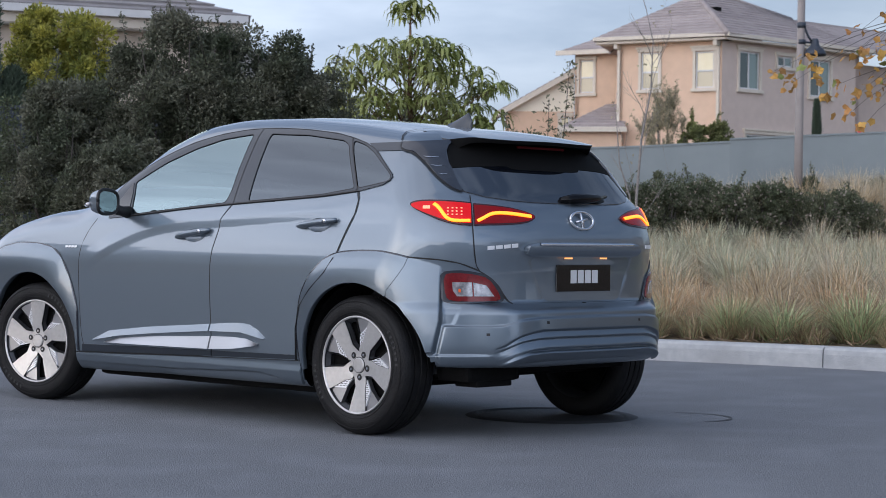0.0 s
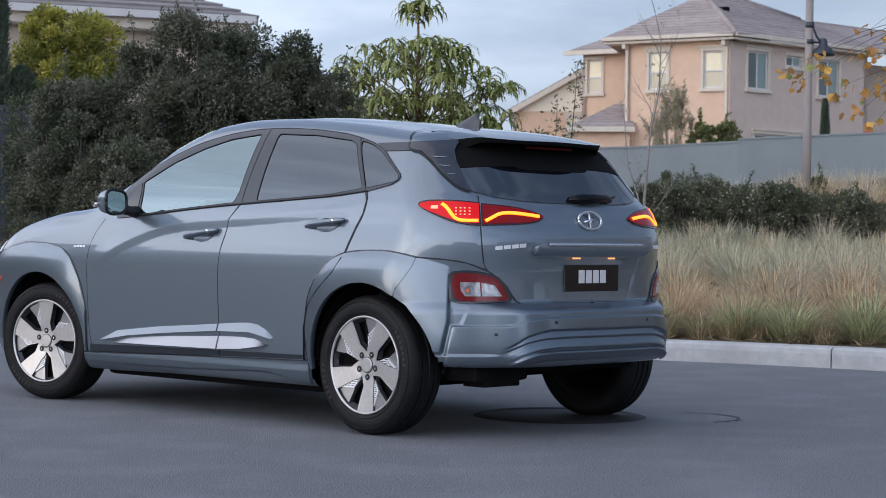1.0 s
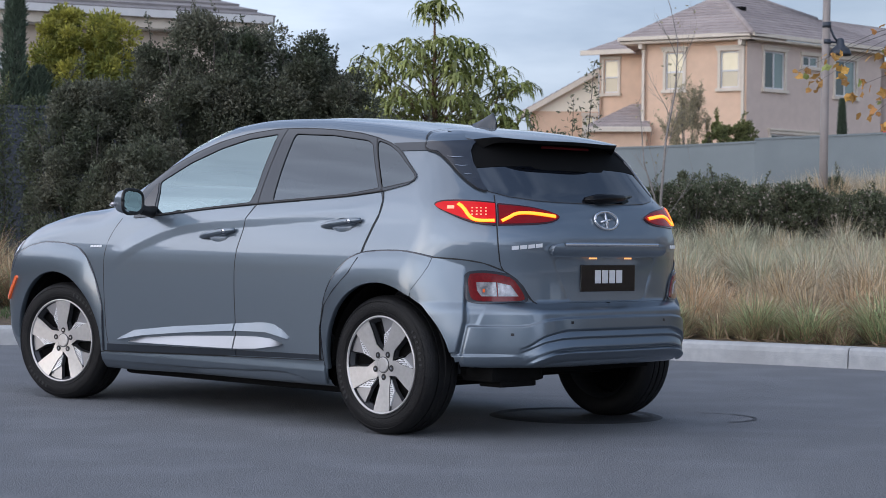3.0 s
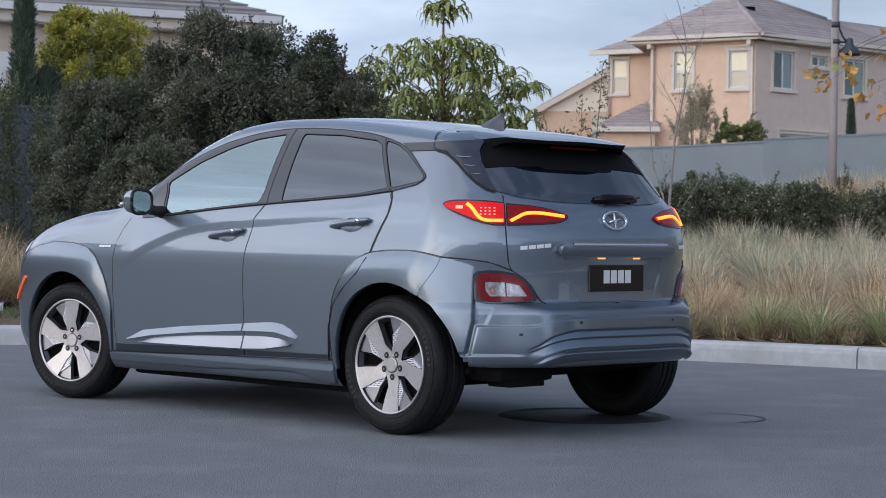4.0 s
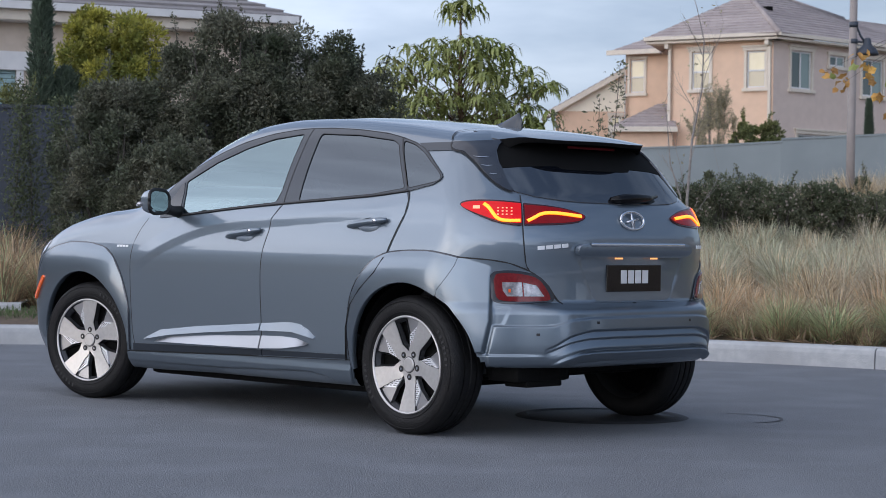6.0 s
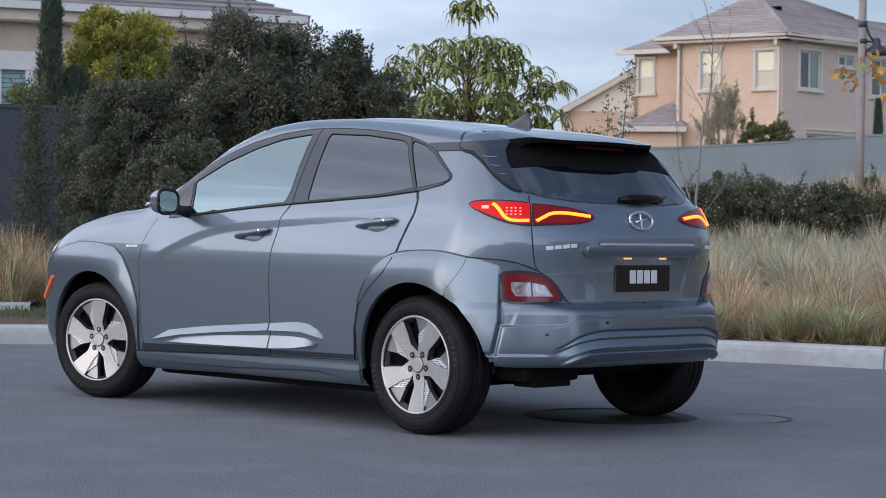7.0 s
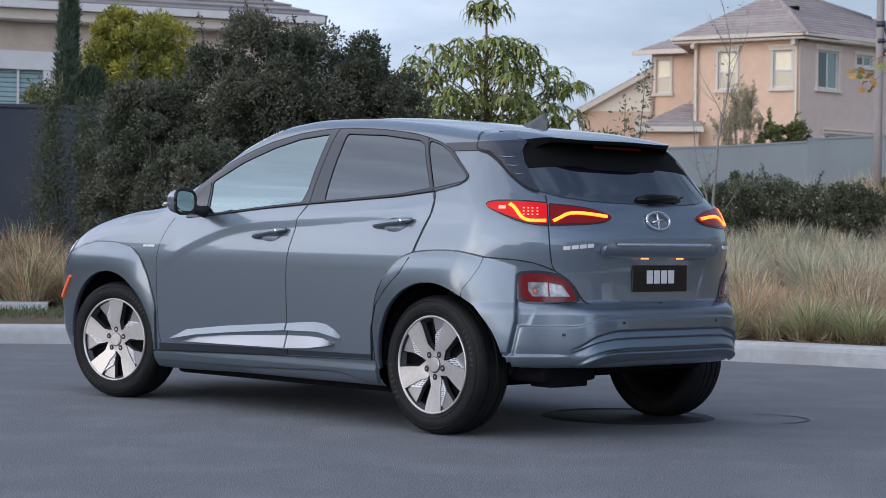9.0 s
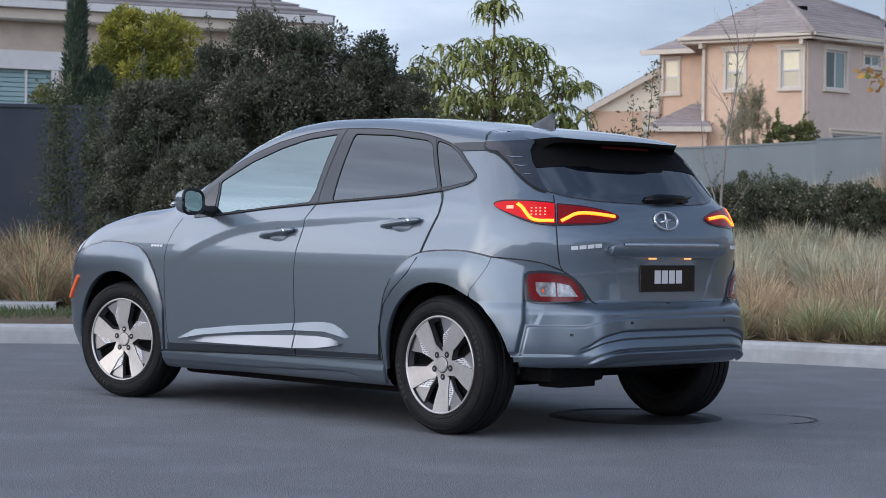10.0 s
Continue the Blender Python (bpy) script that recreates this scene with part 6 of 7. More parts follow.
    # handles
    for x, z, tilt in HANDLES:
        for sign in (1, -1):
            y = float(lay("side", [(x, z)], 0.0)[0][0, 1])
            c, s = math.cos(radians(tilt)), math.sin(radians(tilt))
            pts, rad = [], []
            for u in np.linspace(-1, 1, 13):
                pts.append((x + 0.135 * u * c, sign * (y + 0.030 - 0.020 * abs(u) ** 3), z - 0.135 * u * s))
                rad.append(0.0165 * (1 - 0.45 * abs(u) ** 4))
            grip = part("door_handle", tubes("door_handle", [(pts, rad)], 10), PAINT_SATIN, car)
            cup = panel("handle_recess", "side", [hollow(x, z, 0.002)], 0.003, 0.004, 0.008, PAINT, grip, "hollow behind the grip",
                        lift=lambda u, v, x=x, z=z: -0.034 * np.clip(1 - ((u - x + 0.01) / 0.082) ** 2 - ((v - z + 0.010) / 0.036) ** 2, 0, 1) ** 0.8)
            if sign < 0:
                cup.data.transform(Matrix.Diagonal((1, -1, 1, 1)))
                cup.data.flip_normals()
            part("lock_cap", tubes("lock_cap", [([(x - 0.085 * c, sign * (y + 0.028), z + 0.085 * s), (x - 0.085 * c, sign * (y + 0.047), z + 0.085 * s)], [0.010, 0.010])], 12), CHROME, grip)
    # wells, underbody
    for cx, cz in WHEELS:
        for sign in (1, -1):
            v, f = [], []
            line = arc(cx, cz, WELL + 0.006, 0, 180, 28)
            for x, z in line:
                v += [(x, sign * (0.835 - 0.07 * min(1.0, max(0.0, (-0.12 - x + cx) / 0.2))), z), (x, sign * 0.50, z)]
            f = [(2 * i, 2 * i + 1, 2 * i + 3, 2 * i + 2) for i in range(len(line) - 1)]
            k = len(v)
            v += [(x, sign * 0.50, z) for x, z in line]
            f.append(tuple(range(k, len(v))))
            part("wheel_well", mesh("wheel_well", v, f), CHASSIS, car, "black wheel-arch liner")
    part("underbody", box(0.42, 2.18, -0.74, 0.74, 0.17, 0.30, 0.03), CHASSIS, car, "black underbody")
    part("rear_axle_beam", box(-0.12, 0.14, -0.66, 0.66, 0.25, 0.33, 0.03), CHASSIS, car)
    part("rear_floor_pan", box(-0.345, -0.19, -0.66, 0.66, 0.288, 0.372, 0.01), CHASSIS, car)
    part("battery_tray", box(0.55, 2.05, -0.62, 0.62, 0.162, 0.20, 0.02), CHASSIS, car)
    part("rear_valance", box(-0.50, -0.30, 0.31, 0.66, 0.27, 0.38, 0.02), CHASSIS, car)
    for y0, y1 in ((0.36, 0.60),):
        part("tow_bracket", box(-0.50, -0.36, y0, y1, 0.245, 0.275, 0.008), CHASSIS, car)
    panel("roof_ditch", "side", [[(0.155, 1.376), (0.04, 1.376), (-0.055, 1.376), (-0.080, 1.350), (-0.100, 1.335), (-0.02, 1.335), (0.078, 1.336)]], 0.0035, 0.004, 0.02, GREY_TRIM, car, "dark band under the roof edge", mirror=True)
    panel("side_marker", "side", [[(2.988, 0.688), (3.000, 0.684), (3.097, 0.566), (3.092, 0.550), (3.083, 0.556), (2.979, 0.675)]], 0.034, 0.02, 0.03, AMBER, car, "amber side marker", mirror=True)
    for k in range(4):
        b = 2.295 - 0.027 * k
        panel("flank_badge", "side", [[(b, 0.866), (b - 0.020, 0.867), (b - 0.020, 0.856), (b, 0.855)]], 0.006, 0.003, 0.03, BADGE, car, "small silver badge bar")
    panel("head_lamp", "side", [[(2.99, 0.885), (3.06, 0.862), (3.12, 0.82), (3.09, 0.79), (3.02, 0.83)]], 0.006, 0.01, 0.03, CLEAR_LENS, car, mirror=True)


def make_tail(car):
    half = [(40.6, 1.125), (40.4, 1.0), (40.0, 0.883), (39.4, 0.806), (37.8, 0.765), (33.6, 0.717), (31.0, 0.655), (29.0, 0.632)]
    glass_low = [(0, 1.092), (10, 1.095), (18, 1.096), (27, 1.102), (36, 1.118), (42.5, 1.142)]
    gate = half + [(-u, v) for u, v in half[::-1]] + [(-u, v - 0.008) for u, v in glass_low[::-1][1:]] + [(u, v - 0.008) for u, v in glass_low[1:-1]]

    def dish(u, v):
        """A hollow for the plate, between slanted cheeks."""
        a = np.clip((24 - (0.84 - v) * 30 - np.abs(u)) / 3.0, 0, 1)
        b = np.clip((0.850 - v) / 0.03, 0, 1) * np.clip((v - 0.632) / 0.03, 0, 1)
        return -0.020 * a * b

    gate_ob = panel("tailgate", "tail", [gate], 0.004, 0.012, 0.022, PAINT, car, lift=dish)
    ribbon("tailgate_gap", "tail", half, 0.009, 0.0025, BLACK_TRIM, car)
    ribbon("tailgate_gap", "tail", [(-u, v) for u, v in half], 0.009, 0.0025, BLACK_TRIM, car)
    # glass, the spoiler's dark reflection laid over it as a band, and the pillar covers
    top = [(45.5, 1.205), (47.4, 1.262), (49.4, 1.319), (48.6, 1.376), (30, 1.392), (0, 1.397), (-30, 1.392), (-48.6, 1.376), (-49.4, 1.319), (-47.4, 1.262), (-45.5, 1.205)]
    pane = glass_low[::-1] + [(-u, v) for u, v in glass_low[1:]] + top[::-1]
    panel("rear_window", "tail", [pane], 0.005, 0.01, 0.03, REAR_PANE, car, "black tinted rear window")
    band = [(48.8, 1.372), (30, 1.389), (0, 1.394), (-30, 1.389), (-48.8, 1.372), (-46.6, 1.250), (-38, 1.262), (-28, 1.266), (-23.5, 1.267), (-21.5, 1.256), (-17, 1.252), (0, 1.252), (17, 1.252), (21.5, 1.256), (23.5, 1.267), (28, 1.266), (38, 1.260), (46.8, 1.250)]
    panel("upper_glass_band", "tail", [band], 0.007, 0.003, 0.03, MATT_BLACK, car, "black band on the glass for the spoiler's dark reflection")
    def fin(u, v):
        """The cover swells backwards into a fin under the spoiler."""
        return 0.012 * np.clip((62 - np.abs(u)) / 14, 0, 1) ** 2 * np.clip((v - 1.20) / 0.15, 0, 1)

    cover = [(43.0, 1.146), (44.4, 1.185), (46.3, 1.247), (47.9, 1.283), (48.7, 1.319), (47.8, 1.352), (46.0, 1.377), (52, 1.377), (58, 1.376), (64.4, 1.374), (64.2, 1.350), (62.5, 1.336), (59.3, 1.328), (55.0, 1.282), (51.5, 1.226), (48.5, 1.185), (45.5, 1.154), (43.4, 1.142)]
    panel("pillar_cover", "tail", [cover], 0.008, 0.01, 0.012, DARK_GLOSS, car, "dark gloss rear pillar cover", lift=fin)
    panel("pillar_cover", "tail", [[(-u, v) for u, v in cover[::-1]]], 0.008, 0.01, 0.012, DARK_GLOSS, car, "dark gloss rear pillar cover", lift=fin)
    for sign in (1, -1):
        ribbon("pillar_gap", "tail", [(sign * 65.0, 1.376), (sign * 64.6, 1.350), (sign * 62.8, 1.333), (sign * 59.4, 1.324), (sign * 55.2, 1.278), (sign * 51.7, 1.222), (sign * 48.6, 1.181), (sign * 45.6, 1.150), (sign * 42.8, 1.140)], 0.007, 0.0060, BLACK_TRIM, car)
        for a0, z0, w in ((55.9, 1.300, 5.2), (53.2, 1.2595, 4.1), (50.5, 1.221, 2.8)):
            ribbon("pillar_vane", "tail", [(sign * a0, z0), (sign * (a0 - w * 0.5), z0 - 0.004), (sign * (a0 - w), z0 - 0.001)], 0.0025, 0.0105 + 0.012 * ((62 - a0 + w * 0.5) / 14) ** 2 * min(1.0, max(0.0, (z0 - 1.20) / 0.15)), SILVER, car, taper=True, round_=0)
    # spoiler: the roof carried on past the glass
    ridge = curve([-0.42, -0.36, -0.24, -0.10, 0.06, 0.2], [1.390, 1.410, 1.438, 1.459, 1.474, 1.49])
    across_, along_ = np.linspace(-0.50, 0.50, 45), np.linspace(0.0, 1.0, 15)
    f, under, cheek, w, n = [], [], [], 45, 15
    top_rows, low_rows = [], []
    for s in along_:
        bend = np.abs(across_ / 0.50)
        x = (0.02 - 0.06 * bend ** 6) * (1 - s) + (-0.405 + 0.16 * bend ** 4 + 0.03 * bend ** 14) * s
        skin = lay("top", np.stack([np.maximum(x, -0.12), across_ * 0.985], 1), 0.003)[0][:, 2]
        free = ridge(x) - 0.09 * across_ ** 2 - 0.08 * across_ ** 4 - 0.022 * np.clip((bend - 0.86) / 0.14, 0, 1) ** 1.6
        k = np.clip((s - 0.05) / 0.45, 0, 1)
        k = k * k * (3 - 2 * k)
        z = skin * (1 - k) + free * k
        t = 0.012 + 0.030 * np.sin(math.pi * min(1.0, s * 0.98)) ** 0.7 + 0.055 * bend ** 12 * min(1.0, 1.6 * s)
        top_rows.append(np.stack([x, across_, z], 1))
        low_rows.append(np.stack([x + 0.012 * s, across_ * 0.992, z - t], 1))
    v = np.concatenate(top_rows + low_rows)
    low = w * n
    for i in range(n - 1):
        for k in range(w - 1):
            f.append((i * w + k, (i + 1) * w + k, (i + 1) * w + k + 1, i * w + k + 1))
            under.append((low + i * w + k, low + i * w + k + 1, low + (i + 1) * w + k + 1, low + (i + 1) * w + k))
        for k, turn in ((0, 1), (w - 1, -1)):
            cheek.append((i * w + k, low + i * w + k, low + (i + 1) * w + k, (i + 1) * w + k)[::turn])
    e = (n - 1) * w
    under += [(e + k, low + e + k, low + e + k + 1, e + k + 1) for k in range(w - 1)]
    me = mesh("spoiler", v, f, smooth=True)
    me.set_sharp_from_angle(angle=radians(40))
    spoiler = part("spoiler", me, PAINT, car)
    part("spoiler_underside", mesh("spoiler_underside", v, under), MATT_BLACK, spoiler, "black spoiler underside")
    part("spoiler_cheek", mesh("spoiler_cheek", v, cheek), DARK_GLOSS, spoiler, "dark gloss spoiler end")
    part("brake_lamp_strip", box(-0.350, -0.340, -0.17, 0.17, 1.360, 1.372, 0.002), DULL_RED, spoiler, "unlit red brake lamp strip")
    ribbon("roof_gap", "top", [(-0.040, -0.640), (-0.015, -0.61), (0.008, -0.56), (0.020, -0.48), (0.023, -0.3), (0.023, 0.0), (0.023, 0.3), (0.020, 0.48), (0.008, 0.56), (-0.015, 0.61), (-0.040, 0.640)], 0.007, 0.004, BLACK_TRIM, car, round_=0)
    # wiper
    arm = [(-0.475, -0.20, 1.140), (-0.500, -0.10, 1.128), (-0.512, 0.0, 1.124), (-0.515, 0.10, 1.118), (-0.50, 0.17, 1.116)]
    wiper = part("rear_wiper", tubes("rear_wiper", [([(x - 0.035, y - 0.10, z) for x, y, z in arm], [0.008, 0.020, 0.027, 0.026, 0.012])], 12), WIPER_BLACK, car, "black rear wiper and its cap")
    # lamps
    outer = [(57.6, 1.080), (56.5, 1.092), (53.5, 1.098), (47, 1.096), (41.0, 1.088), (40.75, 1.087), (40.75, 1.084), (40.75, 0.990), (40.75, 0.986), (41.0, 0.985), (44, 0.988), (48, 1.0), (53, 1.035), (56.5, 1.063)]
    inner = [(40.25, 1.080), (40.25, 1.084), (40.0, 1.084), (33, 1.076), (27, 1.063), (22, 1.043), (20.3, 1.031), (21, 1.015), (24, 0.999), (30, 0.990), (40.0, 0.984), (40.25, 0.984), (40.25, 0.988)]
    for sign in (1, -1):
        for name, loop, inset in (("outer_tail_lamp", outer, 0.90), ("inner_tail_lamp", inner, 0.90)):
            loop = [(sign * u, v) for u, v in rounded(loop, 1)]
            lamp = panel(name, "tail", [loop], 0.010, 0.014, 0.02, DARK_LENS, car, "dark red tail lamp, lit")
            c = np.mean(loop, 0)
            small = [tuple(c + (np.array(q) - c) * (0.965, 0.84)) for q in loop]
            panel("red_reflector", "tail", [small], 0.0125, 0.003, 0.02, RED_LENS if name[0] == "o" else LIT_RED, lamp, "glowing red lens" if name[0] == "o" else "red lens")
        o = [(51.0, 1.078), (49.7, 1.064), (47.9, 1.022), (46.8, 1.009), (45.0, 1.004), (41.3, 1.005)]
        i = [(39.4, 1.003), (37.0, 1.022), (35.6, 1.034), (33.5, 1.040), (30.0, 1.039), (22.3, 1.026)]
        for line in (o, i):
            ribbon("light_bar", "tail", [(sign * u, v) for u, v in line], 0.0125, 0.0175, LIGHT_BAR, lamp, "glowing amber-red light bar", thick=0.004)
        for a, z in ((52.8, 1.062),):
            ribbon("lamp_core", "tail", [(sign * (a - 0.9), z), (sign * (a + 0.9), z)], 0.014, 0.0165, BULB_GLOW, lamp, "bright lamp core", round_=0)
        for a in (47.2, 46.0, 44.9, 43.6):
            for z in (1.031, 1.045, 1.059):
                ribbon("lamp_dot", "tail", [(sign * (a - 0.22), z), (sign * (a + 0.22), z)], 0.005, 0.016, BULB_GLOW, lamp, round_=0)
        # lower lamps in the bumper
        low = [(sign * u, v) for u, v in rounded([(48.2, 0.764), (45, 0.772), (40, 0.765), (36.4, 0.747), (34.2, 0.700), (32.8, 0.655), (33.6, 0.644), (40, 0.640), (46.2, 0.642), (47.6, 0.665)], 1)]
        frame_loop = [(sign * u, v) for u, v in rounded([(49.5, 0.772), (45, 0.785), (40, 0.778), (35.6, 0.757), (33.0, 0.70), (31.5, 0.65), (33, 0.632), (40, 0.626), (47, 0.628), (49, 0.655)], 2)]
        box_ = panel("lower_lamp", "tail", [frame_loop], 0.013, 0.02, 0.015, DARK_GLOSS, car, "lower tail lamp in a dark surround")
        panel("red_lens", "tail", [low], 0.018, 0.006, 0.02, DEEP_RED, box_, "red lens")
        for name, loop, mat in (("turn_lens", [(45.9, 0.728), (40.9, 0.728), (40.6, 0.664), (44.6, 0.664), (45.7, 0.690)], CLEAR_LENS), ("reverse_lens", [(40.5, 0.727), (37.0, 0.714), (34.8, 0.664), (40.2, 0.664)], CLEAR_LENS)):
            panel(name, "tail", [[(sign * u, v) for u, v in loop]], 0.021, 0.004, 0.02, mat, box_, "clear lens")
        ribbon("turn_bulb", "tail", [(sign * 44.3, 0.69), (sign * 43.7, 0.69)], 0.016, 0.0222, AMBER, box_, "faint amber bulb", round_=0)
    # bumper with stepped ribs
    side_half = [(58.4, 0.838), (49, 0.826), (44, 0.812), (38.6, 0.776), (34.2, 0.724), (31.6, 0.655), (29.4, 0.622)]
    low_half = [(63.2, 0.685), (61.8, 0.62), (58.6, 0.52), (56.3, 0.42), (51.0, 0.366), (48, 0.358), (40, 0.352), (32, 0.350), (26, 0.362), (15, 0.370)]
    join = np.array([(-0.300 + 0.086 * t, 0.836 - 0.146 * t) for t in np.linspace(0, 1, 6)])
    at = lay("side", join, 0.0)[0]
    meet = [(float(a) + 0.08, float(z)) for a, z in zip(np.degrees(np.arctan2(at[:, 1], AXIS - at[:, 0])), join[:, 1])]
    round_well = np.array(arc(0.0, 0.334, WELL + 0.002, 123, 171, 14))
    at = lay("side", round_well, 0.0)[0]
    skirt_edge_line = [(float(a), float(z)) for a, z in zip(np.degrees(np.arctan2(at[:, 1], AXIS - at[:, 0])), round_well[:, 1])]
    side_half, low_half = [meet[0]] + side_half[1:], meet[1:] + skirt_edge_line + low_half[5:]
    skirt = [(u, v) for u, v in side_half] + [(-u, v) for u, v in side_half[::-1]] + [(-u, v) for u, v in low_half] + [(u, v) for u, v in low_half[::-1]]

    ledge_line = curve([0, 13, 21, 27.6, 30.5, 33.3, 41, 60], [0.572, 0.571, 0.569, 0.560, 0.545, 0.533, 0.530, 0.533])
    rib_lines = [curve([0, 12, 20.8, 27.6, 33, 60], q) for q in ([0.514, 0.514, 0.512, 0.490, 0.440, 0.30], [0.478, 0.478, 0.476, 0.460, 0.424, 0.30])]
    lip_line = curve([0, 18, 25, 29, 33, 40, 60], [0.420, 0.420, 0.413, 0.394, 0.368, 0.345, 0.28])

    def ribs(u, v):
        """Ledge, two swept ribs, a lip below them, and a firm edge where the bumper turns from tail to flank."""
        a = np.abs(u)
        p = lay("tail", np.stack([u, v], 1), 0.0)[0]
        edge = 48.3 + 12 * np.clip(0.55 - v, 0, 0.15)
        flank = np.clip((a - edge) / 0.8, 0, 1) * np.clip((v - 0.402) / 0.008, 0, 1)
        swell = flare(p[:, 0], p[:, 2]) * flank
        below = ledge_line(a) - v
        ledge = 0.011 * np.clip(below / 0.005, 0, 1) * np.clip((edge - 0.3 - a) / 0.9, 0, 1)
        chamfer = -0.0035 * np.clip((a - 43.5 - (0.60 - v) * 25) / 0.8, 0, 1) * np.clip(-below / 0.004, 0, 1) * np.clip((0.615 - v) / 0.01, 0, 1) * np.clip((edge - a) / 0.8, 0, 1)
        fade = np.clip((35 - a) / 7, 0, 1)
        steps = 0.0
        for line in rib_lines:
            d = line(a) - v
            steps = steps - 0.015 * np.clip(d / 0.006, 0, 1) * np.clip((0.042 - d) / 0.034, 0, 1)
        lip = lip_line(a) - v
        groove = -0.016 * np.clip((lip + 0.010) / 0.008, 0, 1) * np.clip((0.006 - lip) / 0.006, 0, 1) * np.clip((28 - a) / 4, 0, 1)
        proud = (0.010 * np.clip(lip / 0.006, 0, 1) - 0.030 * np.clip((lip - 0.008) / 0.05, 0, 1)) * np.clip((34 - a) / 4, 0, 1)
        skirt_edge = 0.008 * np.clip((0.402 - v) / 0.006, 0, 1) * np.clip((a - 34) / 8, 0, 1)
        belly = -0.012 * np.clip((0.362 - v) / 0.02, 0, 1)
        return swell + ledge + chamfer + steps * fade + groove + proud + skirt_edge + belly

    panel("bumper", "tail", [skirt], 0.0072, 0.025, 0.0055, PAINT_SATIN, car, lift=ribs)
    for sign in (1, -1):
        ribbon("bumper_gap", "tail", [(sign * 57.6, 0.838), (sign * 49, 0.828), (sign * 44, 0.814), (sign * 38.5, 0.778), (sign * 34, 0.726), (sign * 31.3, 0.655), (sign * 29.2, 0.622)], 0.010,
               0.0062, BLACK_TRIM, car)
    for a, z in ((36.5, 0.492), (20.3, 0.545), (-18.0, 0.545), (-36.5, 0.492)):
        ribbon("parking_sensor", "tail", [(a - 0.45, z), (a + 0.45, z)], 0.012, 0.0195, BLACK_TRIM, car, round_=0)
    # handle bar over the plate, plate, emblem
    grip = panel("tailgate_grip", "tail", [rounded([(25.6, 0.880), (24.5, 0.902), (20, 0.912), (-20, 0.912), (-24.5, 0.902), (-25.6, 0.880), (-25.0, 0.852), (-20, 0.846), (20, 0.846), (25.0, 0.852)], 1)], 0.026,
                 0.034, 0.012, PAINT, car, "grey tailgate grip", lift=lambda u, v: 0.016 * np.clip(1 - ((v - 0.890) / 0.036) ** 2, 0, 1))
    ribbon("bright_bar", "tail", [(21.5, 0.902), (-21.0, 0.902)], 0.013, 0.044, CHROME, grip, "chrome bar", round_=0, thick=0.012)
    for a in (9.0, -7.5):
        ribbon("plate_lamp", "tail", [(a + 1.8, 0.842), (a - 1.8, 0.842)], 0.008, 0.022, PLATE_GLOW, grip, "lit warm plate lamp", round_=0)
    plate = part("number_plate", box(-0.628, -0.619, -0.198, 0.198, 0.683, 0.810, 0.003), BLACK_GLOSS, car, "black show plate with pale bars")
    for k in range(4):
        y = 0.078 - 0.052 * k
        part("plate_bar", box(-0.6305, -0.6275, y - 0.021, y + 0.021, 0.722, 0.784, 0.0008), WHITE_TRIM, plate, "pale plate bar")
    ring = [(-0.610, 0.082 * math.cos(a), 1.019 + 0.043 * math.sin(a)) for a in np.linspace(0, 2 * math.pi, 40)]
    lean = Matrix.Translation((-0.614, 0, 1.019)) @ Matrix.Rotation(radians(15), 4, "Y") @ Matrix.Translation((0.614, 0, -1.019))
    me = tubes("emblem", [(ring, [0.0075] * 40), ([(-0.610, 0.0, 1.056), (-0.611, 0.0, 0.982)], [0.007, 0.009]),
                          ([(-0.611, 0.045, 1.010), (-0.612, 0.0, 1.019), (-0.611, -0.045, 1.028)], [0.005, 0.007, 0.005])], 8)
    me.transform(lean)
    part("emblem", me, CHROME, car, "chrome oval emblem with plain crossed bars")
    for k in range(4):
        a = 36.6 - 2.35 * k
        panel("name_badge", "tail", [[(a, 0.876 + 0.0035 * k), (a - 1.9, 0.879 + 0.0035 * k), (a - 1.9, 0.896 + 0.0035 * k), (a, 0.893 + 0.0035 * k)]], 0.009, 0.004, 0.02, BADGE, gate_ob, "silver badge bar")
    for k in range(3):
        a = -33.0 - 2.2 * k
        panel("trim_badge", "tail", [[(a, 0.888), (a - 1.7, 0.886), (a - 1.7, 0.902), (a, 0.904)]], 0.009, 0.004, 0.02, BADGE, gate_ob, "silver badge bar")


